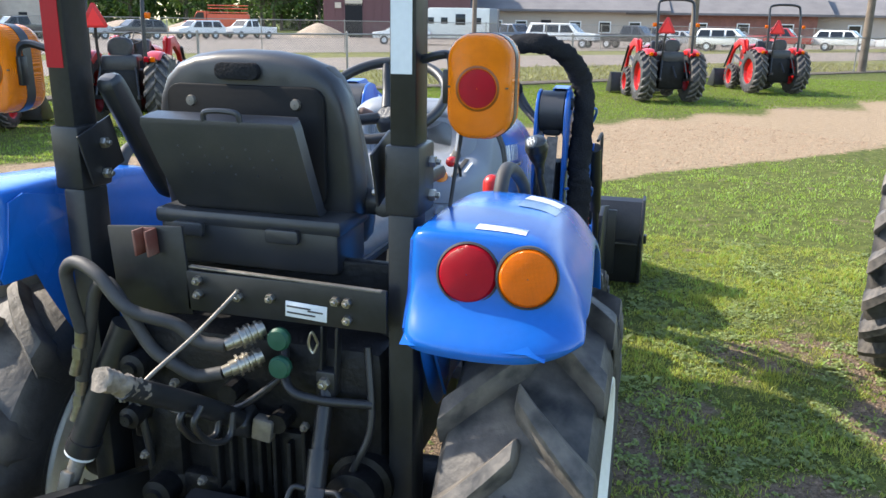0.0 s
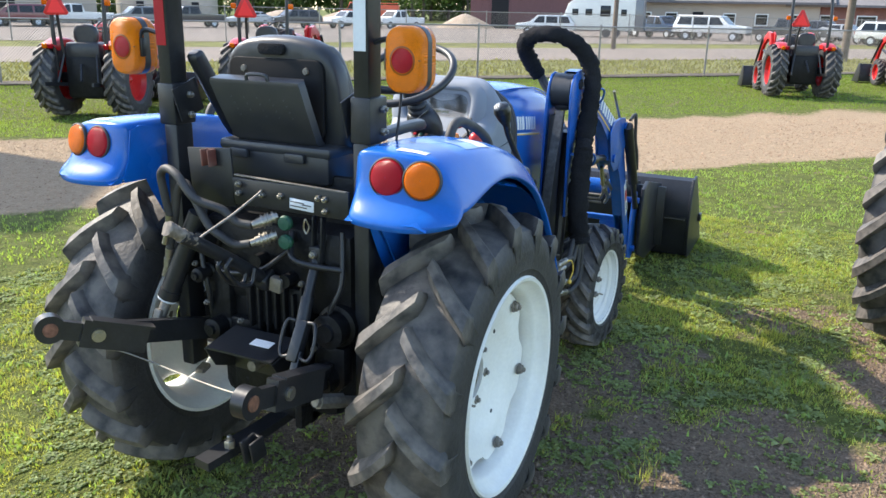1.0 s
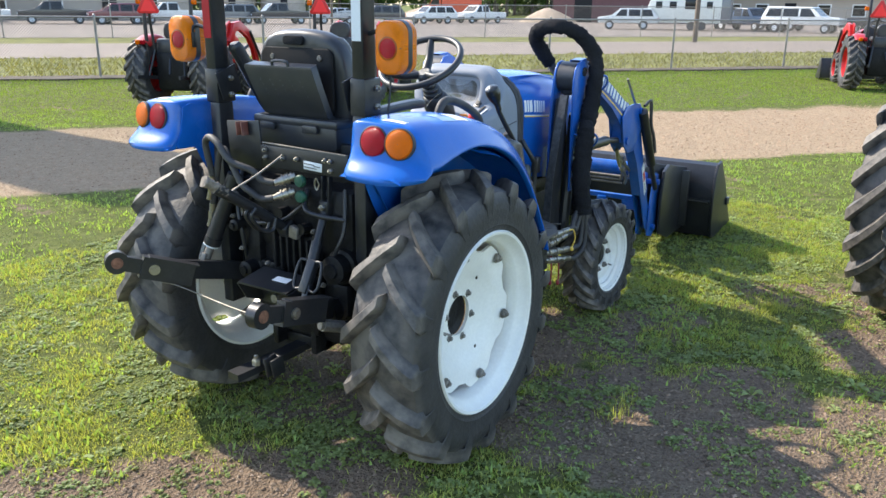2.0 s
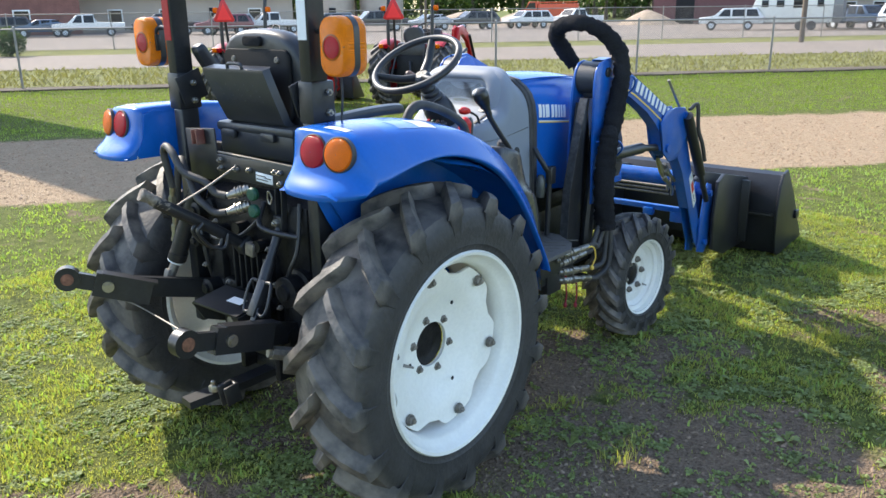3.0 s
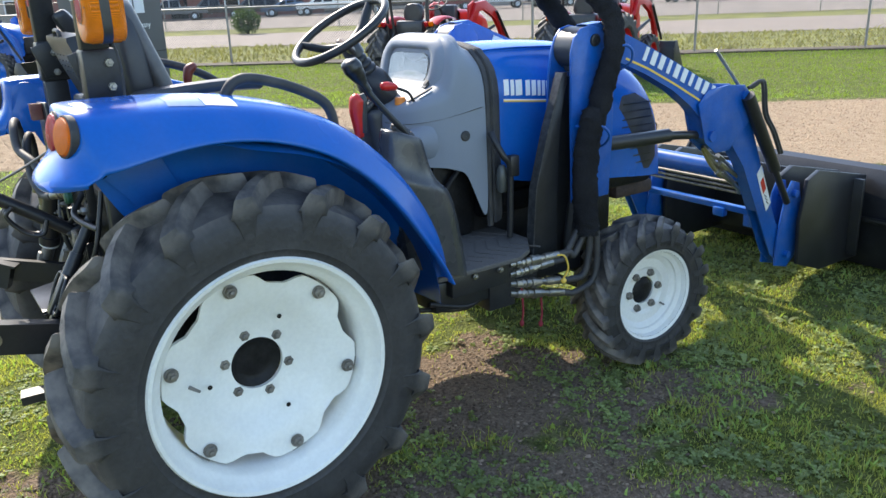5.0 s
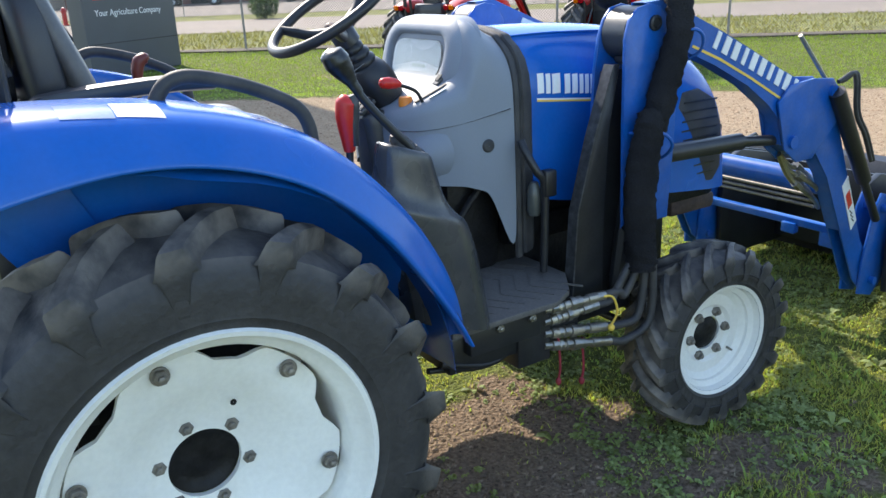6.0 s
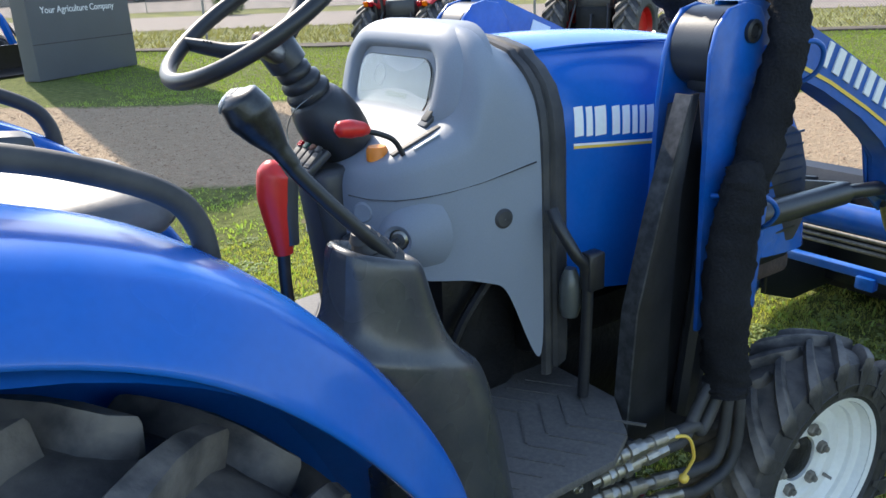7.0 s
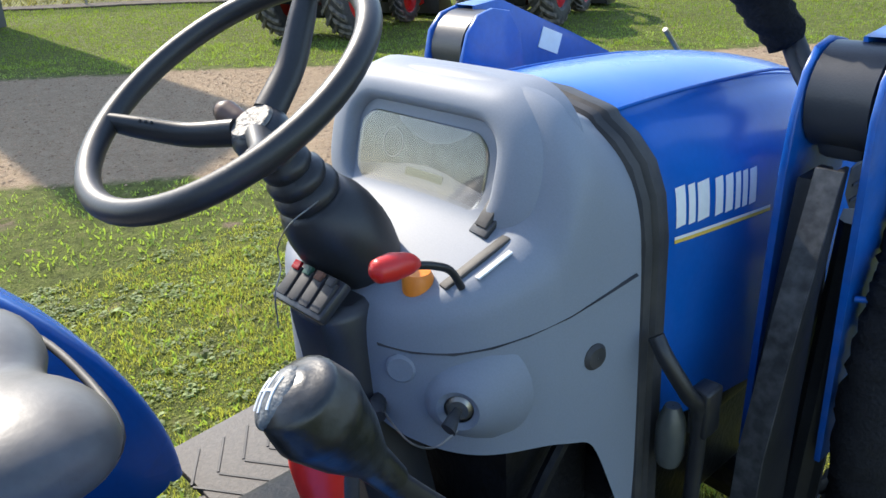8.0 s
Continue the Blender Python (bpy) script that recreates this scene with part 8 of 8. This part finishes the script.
for x in (-2.8, 0.6, 2.2):
    for s in (1, -1):
        bm = B()
        lathe(bm, [(0.001, 0.15), (0.48, 0.15), (0.5, 0.0), (0.48, -0.15), (0.001, -0.15)], (x, 1.0 * s, 0.5), "y", 18)
        part("wheel", bm, TYRE, cr)
for z in (2.5, 2.9, 3.2):
    bm = B()
    rod(bm, (-1.2, -1.0, z), (2.9, -1.0, z), 0.05, seg=6)
    part("rail", bm, ORANGE, cr)
for k, (x, y, r) in enumerate(((-52, 80, 4.5), (-60, 79, 5.5), (-38, 84, 3.5))):
    bm = B()
    rows = []
    for q, hh in ((1.0, 0.0), (0.72, 0.35), (0.4, 0.7), (0.12, 0.95), (0.01, 1.0)):
        rows.append([(r * q * math.cos(a) * (1 + 0.2 * noise.noise((k, math.cos(a) * 2, math.sin(a) * 2))), r * q * math.sin(a), 1.6 * hh) for a in (2 * math.pi * i / 24 for i in range(24))])
    rings(bm, rows, caps=False)
    pile = part("mound", bm, surf("tan gravel pile", (0.36, 0.28, 0.20), 0.95, var=0.2, scale=1.5, bump=0.4, bscale=12), None, loc=(x, y, 0))
    tagged(pile, "heap of tan gravel in the yard", "gravel heap", "gravel heaps")

# poles, hydrant and bush
WOODP = surf("weathered pole wood", (0.13, 0.10, 0.075), 0.85, var=0.25, scale=3, bump=0.3)
for x, y, r, h in ((1.62, 37.9, 0.17, 9.5), (-9.5, 41.0, 0.13, 9.0), (8.6, 36.5, 0.17, 9.5), (-36.5, 44.0, 0.10, 8.0)):
    pl = thing("utility_pole", (x, y, 0), "weathered wooden utility pole beside the road", "pole", "utility poles")
    bm = B()
    rod(bm, (0, 0, -0.1), (0, 0, h), r, r * 0.75, 14)
    part("shaft", bm, WOODP, pl, smooth=50)
    bm = B()
    box(bm, (0, 0, h - 0.6), (2.2, 0.10, 0.12), (0, 0, 40), 0.01)
    part("cross_arm", bm, WOODP, pl)
hy = thing("fire_hydrant", (-42.0, 6.3, 0.02), "red fire hydrant at the lot edge", "hydrant")
bm = B()
lathe(bm, [(0.16, 0.0), (0.16, 0.06), (0.11, 0.08), (0.11, 0.62), (0.15, 0.64), (0.15, 0.70), (0.09, 0.82), (0.001, 0.86)], (0, 0, 0), "z", 16)
part("barrel", bm, RED, hy, smooth=35)
for s in (1, -1):
    bm = B()
    rod(bm, (0, 0, 0.5), (0.17 * s, 0, 0.5), 0.06, seg=10)
    part("nozzle", bm, RED, hy, smooth=35)

LEAF = leafy("tree foliage", (0.060, 0.100, 0.028), (0.07, 0.12, 0.02), 0.4, 0.3)
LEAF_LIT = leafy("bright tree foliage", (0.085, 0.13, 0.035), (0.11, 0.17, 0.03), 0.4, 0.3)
BARK = surf("tree bark", (0.09, 0.07, 0.05), 0.9, var=0.3, scale=4, bump=0.5, bscale=20)


def leaf_cloud(blobs, count, size, seed, flat=1.0):
    """Many small leaf clumps in uneven blobs."""
    rng = np.random.default_rng(seed)
    tot = sum(b[3] ** 2 for b in blobs)
    vs, fs = [], []
    for bx, by, bz, br in blobs:
        for _ in range(int(count * br ** 2 / tot)):
            d = rng.normal(size=3)
            d /= np.linalg.norm(d) + 1e-9
            q = np.array((bx, by, bz)) + d * br * (rng.uniform(0.35, 1.0) ** 0.5) * np.array((1, 1, flat)) * (1 + 0.25 * noise.noise((d[0] * 2 + bx, d[1] * 2, d[2] * 2 + bz)))
            a, b = rng.normal(size=3), rng.normal(size=3)
            a = a / np.linalg.norm(a) * size * rng.uniform(0.5, 1.2)
            b = b / np.linalg.norm(b) * size * rng.uniform(0.4, 1.0)
            i = len(vs)
            vs += [tuple(q - a), tuple(q + b * 0.6), tuple(q + a), tuple(q - b * 0.6)]
            fs.append((i, i + 1, i + 2, i + 3))
    me = bpy.data.meshes.new("crown")
    me.from_pydata(vs, [], fs)
    return me


def tree(loc, h, r, seed, leaf=LEAF, count=1700):
    rng = random.Random(seed)
    t = thing("tree", loc, "broad leafy green tree behind the buildings", "tree", "trees behind the lot")
    bm = B()
    tube(bm, [(0, 0, -0.2), (0.1, 0, h * 0.25), (0.0, 0.15, h * 0.55)], [0.35, 0.27, 0.15], 10)
    blobs = []
    for k in range(9):
        a, z = rng.uniform(0, 6.28), rng.uniform(0.35, 0.9)
        q = r * (1.0 - abs(z - 0.55)) * rng.uniform(0.35, 0.75)
        c = (q * math.cos(a), q * math.sin(a), h * z)
        tube(bm, [(0, 0.05, h * 0.3), (c[0] * 0.5, c[1] * 0.5, (h * 0.3 + c[2]) / 2), c], [0.14, 0.08, 0.03], 6, 3)
        blobs.append((*c, r * rng.uniform(0.38, 0.6)))
    blobs.append((0, 0, h * 0.6, r * 0.6))
    part("trunk", bm, BARK, t, smooth=60)
    me = leaf_cloud(blobs, count, 0.42, seed)
    me.materials.append(leaf)
    c = new("crown", me)
    c.parent = t
    return t


protos = [tree((-60, 150, 0), 13, 6.0, 1), tree((-74, 146, 0), 11, 5.5, 2, LEAF_LIT), tree((-90, 140, 0), 14, 6.5, 3)]
rr = random.Random(9)
k = 0
for x0, y0, x1, y1, n in ((-112, 122, -42, 158, 17), (-16, 150, 70, 140, 14), (-125, 60, -108, 118, 9), (-120, -10, -116, 55, 8), (-104, 100, -60, 128, 7)):
    for q in range(n):
        f = (q + rr.uniform(0.2, 0.8)) / n
        copy_thing(protos[k % 3], pose(x0 + (x1 - x0) * f + rr.uniform(-4, 4), y0 + (y1 - y0) * f + rr.uniform(-4, 4), 0, 0, 0, rr.uniform(0, 360)))
        k += 1
# dense woods on the horizon
rng = random.Random(4)
blobs = []
for q in range(150):
    a = radians(60 + 145 * (q + rng.random()) / 150)
    d = rng.uniform(165, 200)
    blobs.append((d * math.cos(a), d * math.sin(a), rng.uniform(3, 9), rng.uniform(5, 8)))
woods = leaf_cloud(blobs, 30000, 1.5, 77)
woods.name = "far_woods"
woods.materials.append(LEAF)
tagged(new("far_woods", woods), "dense green woods on the horizon", "trees", kind="stuff")
bush = thing("bush", (-35.2, 14.0, 0), "round clipped dark green bush beside the road", "bush")
bm = B()
for q in range(5):
    a = q * 1.257
    tube(bm, [(0, 0, 0), (0.25 * math.cos(a), 0.25 * math.sin(a), 0.4), (0.5 * math.cos(a), 0.5 * math.sin(a), 0.8)], 0.025, 6, 3)
part("stems", bm, BARK, bush)
me = leaf_cloud([(0, 0, 0.62, 0.72), (0.25, 0.1, 0.6, 0.55), (-0.25, -0.1, 0.55, 0.55)], 2600, 0.07, 5, 0.9)
me.materials.append(LEAF)
c = new("crown", me)
c.parent = bush


# ---- grass ----
BLADE = leafy("grass blades", (0.280, 0.300, 0.085), (0.66, 0.67, 0.080), 0.55)
LAWN = leafy("greener lawn blades", (0.205, 0.285, 0.078), (0.46, 0.62, 0.07), 0.4)
FAR_BLADE = leafy("greener far grass", (0.15, 0.225, 0.036), (0.30, 0.41, 0.035), 0.3)
WEED = leafy("clover and weed leaves", (0.185, 0.225, 0.085), (0.48, 0.54, 0.08), 0.65)
DRY = surf("dry straw bits", (0.27, 0.215, 0.135), 0.8, var=0.2, scale=3.0, bump=0, island=0.4)


def soil_z(x, y):
    return 0.012 * noise.noise((x * 1.1, y * 1.1, 0)) + 0.008 * noise.noise((x * 3.7, y * 3.7, 2)) - 0.006


def blades(name, label, mat, count, area, hgt, wid, keep, seed, lean=0.6):
    """Bent three-sided grass blades over an area, thinned by keep(x, y)."""
    rng = np.random.default_rng(seed)
    x0, x1, y0, y1 = area
    P = np.column_stack((rng.uniform(x0, x1, count), rng.uniform(y0, y1, count)))
    ok = np.array([keep(x, y) > q for (x, y), q in zip(P, rng.uniform(0, 1, count))])
    P = P[ok]
    n = len(P)
    Z = np.array([soil_z(x, y) for x, y in P]) - 0.004
    a = rng.uniform(0, 2 * np.pi, n)
    h = hgt * rng.uniform(0.45, 1.15, n) * np.array([0.6 + 1.0 * max(0.0, 0.5 + noise.noise((x * 2.6, y * 2.6, 21.0)) + 0.5 * noise.noise((x * 9.0, y * 9.0, 4.0))) for x, y in P])
    w = wid * rng.uniform(0.6, 1.2, n)
    l = h * rng.uniform(0.1, lean * 2, n)
    b = rng.uniform(0, 2 * np.pi, n)
    sx, sy = np.cos(a) * w / 2, np.sin(a) * w / 2
    lx, ly = np.cos(b) * l, np.sin(b) * l
    V = np.zeros((n, 5, 3))
    for i, (s, f, z) in enumerate(((-1, 0.0, 0.0), (1, 0.0, 0.0), (1, 0.35, 0.6), (-1, 0.35, 0.6), (0, 1.0, 1.0))):
        k = 0.8 if z else 1.0
        V[:, i, 0] = P[:, 0] + s * sx * k + lx * f
        V[:, i, 1] = P[:, 1] + s * sy * k + ly * f
        V[:, i, 2] = Z + h * z
    idx = np.arange(n)[:, None] * 5
    loops = np.concatenate((idx + np.array([0, 1, 2, 3]), idx + np.array([3, 2, 4])), axis=1).ravel()
    starts = (np.arange(n)[:, None] * 7 + np.array([0, 4])).ravel()
    totals = np.tile([4, 3], n)
    me = bpy.data.meshes.new(name)
    me.vertices.add(n * 5)
    me.vertices.foreach_set("co", V.ravel())
    me.loops.add(len(loops))
    me.loops.foreach_set("vertex_index", loops)
    me.polygons.add(len(starts))
    me.polygons.foreach_set("loop_start", starts)
    me.polygons.foreach_set("loop_total", totals)
    me.update()
    me.validate()
    me.materials.append(mat)
    return tagged(new(name, me), label, "grass", kind="stuff")


def rosettes(name, label, mat, count, area, size, keep, seed, leaves=8, slim=0.24):
    """Low plants: pointed leaves that spread from one root and droop."""
    rng = np.random.default_rng(seed)
    x0, x1, y0, y1 = area
    pts = [(x, y) for x, y, q in zip(rng.uniform(x0, x1, count), rng.uniform(y0, y1, count), rng.uniform(0, 1, count)) if keep(x, y) > q]
    verts, faces = [], []
    for x, y in pts:
        r = size * rng.uniform(0.5, 1.4)
        a0, z0 = rng.uniform(0, 6.28), soil_z(x, y) - 0.002
        for k in range(int(leaves * rng.uniform(0.6, 1.3))):
            a = a0 + 2.4 * k + rng.uniform(-0.4, 0.4)
            ln, up = r * rng.uniform(0.6, 1.1), rng.uniform(0.15, 0.75)
            c, d = math.cos(a), math.sin(a)
            i = len(verts)
            for f, w, h in ((0.08, 0.25, 0.05), (0.45, 0.9, 0.55), (0.75, 1.0, 0.62)):
                for q in (-1, 1):
                    o = q * w * slim * ln
                    verts.append((x + c * ln * f - d * o, y + d * ln * f + c * o, z0 + h * up * ln + 0.004 * (f > 0.1)))
            verts.append((x + c * ln, y + d * ln, z0 + 0.45 * up * ln))
            faces += [(i, i + 1, i + 3, i + 2), (i + 2, i + 3, i + 5, i + 4), (i + 4, i + 5, i + 6)]
    me = bpy.data.meshes.new(name)
    me.from_pydata(verts, [], faces)
    me.materials.append(mat)
    return tagged(new(name, me), label, "weeds", kind="stuff")


def lawn(x, y):
    if gravelness(x, y) > 0.25:
        return 0.0
    b = bareness(x, y)
    return (1.0 if b < 0.25 else max(0.05, 1.0 - 2.2 * (b - 0.25))) * min(1.0, max(0.05, 0.58 + 1.0 * noise.noise((x * 2.0, y * 2.0, 9.0)) + 0.8 * noise.noise((x * 6.5, y * 6.5, 19.0)) + 0.8 * noise.noise((x * 17.0, y * 17.0, 29.0))))


def tufts(x, y):
    """Where weeds stand, also on the worn earth."""
    if gravelness(x, y) > 0.2:
        return 0.0
    v = noise.noise((x * 2.3, y * 2.3, 31.0)) + 0.7 * noise.noise((x * 7.0, y * 7.0, 33.0)) - 0.22 * bareness(x, y)
    return min(1.0, max(0.0, 2.4 * v + 0.12))


blades("grass", "short mown bright green grass", BLADE, 520000, (-3.2, 3.4, -2.4, 5.2), 0.023, 0.0042, lawn, 1)


def fading(x, y):
    """Lawn that thins out towards the rim of the sown area."""
    d = math.hypot((x + 1.5) / 9.5, (y - 2.5) / 8.5)
    return lawn(x, y) * min(1.0, max(0.0, (1.1 - d) * 3.0))


blades("grass", "short mown bright green grass", LAWN, 320000, (-11.0, 8.0, -6.0, 11.0), 0.030, 0.012, fading, 2)
rosettes("weeds", "low pointed weeds among the grass and on bare earth", WEED, 60000, (-3.2, 3.4, -2.4, 5.2), 0.023, tufts, 3, 7, 0.28)
rosettes("plantain", "broad-leaved plantain rosettes pressed to the earth", WEED, 1500, (-2.8, 3.2, -2.4, 4.6), 0.052, lambda x, y: 0.5 * tufts(x + 9.0, y + 2.0), 43, 7, 0.20)
rosettes("clover", "small-leaved clover patches", WEED, 32000, (-2.8, 3.2, -2.4, 4.6), 0.015, lambda x, y: tufts(x + 5.0, y), 13, 6, 0.42)
blades("grass", "taller tufts of grass on the worn earth", BLADE, 60000, (0.6, 3.0, -1.8, 3.6), 0.048, 0.0045, lambda x, y: min(1.0, max(0.0, 3.0 * (noise.noise((x * 3.1, y * 3.1, 41.0)) - 0.42))), 23, 0.45)
blades("grass", "mown grass beyond the gravel lane", FAR_BLADE, 260000, (-20.0, 9.0, 3.0, 30.0), 0.034, 0.015, lambda x, y: 0.9 if 9.5 < -0.745 * x + 0.667 * y < 17.6 else 0.0, 4)
blades("grass", "dry grass along the road verge", leafy("verge blades", (0.26, 0.25, 0.08), (0.30, 0.28, 0.06)), 60000, (-30.0, 12.0, 5.0, 45.0), 0.12, 0.05, lambda x, y: 0.9 if 18.2 < -0.745 * x + 0.667 * y < 25.2 else 0.0, 5)
blades("straw", "dry cut grass bits on bare earth", DRY, 60000, (-2.5, 3.2, -2.2, 4.0), 0.010, 0.0030, lambda x, y: min(1.0, 0.25 + bareness(x, y)) if gravelness(x, y) < 0.2 else 0.0, 6, 3.0)


# ---- loose stones on the lane ----
def pebbles(name, label, category, mat, count, size, place, seed):
    """Small angular lumps; place(u, v) turns two even numbers into a spot and how likely one lies there."""
    rng = np.random.default_rng(seed)
    verts, faces = [], []
    for u, v, q in zip(rng.uniform(0, 1, count), rng.uniform(0, 1, count), rng.uniform(0.1, 0.9, count)):
        x, y, likely = place(u, v)
        if likely < q:
            continue
        r = size * (1.0 + 1.6 * rng.uniform(0, 1) ** 3)
        i = len(verts)
        for dx, dy, dz in ((1, 0, 0.2), (0, 1, 0.25), (-1, 0, 0.15), (0, -1, 0.2), (0.15, 0.1, 0.75), (0, 0, -0.4)):
            verts.append((x + r * dx * rng.uniform(0.7, 1.4), y + r * dy * rng.uniform(0.7, 1.4), soil_z(x, y) + r * dz))
        faces += [(i, i + 1, i + 4), (i + 1, i + 2, i + 4), (i + 2, i + 3, i + 4), (i + 3, i, i + 4), (i + 1, i, i + 5), (i + 2, i + 1, i + 5), (i + 3, i + 2, i + 5), (i, i + 3, i + 5)]
    me = bpy.data.meshes.new(name)
    me.from_pydata(verts, [], faces)
    me.materials.append(mat)
    return tagged(new(name, me), label, category, kind="stuff")


def on_lane(u, v):
    x, y, _ = strip(-9.0 + 21.0 * u, 4.6 + 4.9 * v)
    return x, y, gravelness(x, y) * 1.2


def on_earth(u, v):
    x, y = -1.6 + 4.8 * u, -2.2 + 5.6 * v
    return x, y, 1.1 * bareness(x, y) - gravelness(x, y)


pebbles("gravel", "loose tan gravel stones on the lane", "gravel", surf("tan gravel stones", (0.36, 0.24, 0.15), 0.9, var=0.15, bump=0, island=0.35), 24000, 0.007, on_lane, 8)
pebbles("soil_crumbs", "brown crumbs of dry earth on the worn ground", "soil", surf("dry earth crumbs", (0.185, 0.135, 0.095), 0.95, var=0.2, bump=0, island=0.55, spec=0.1), 36000, 0.0050, on_earth, 9)
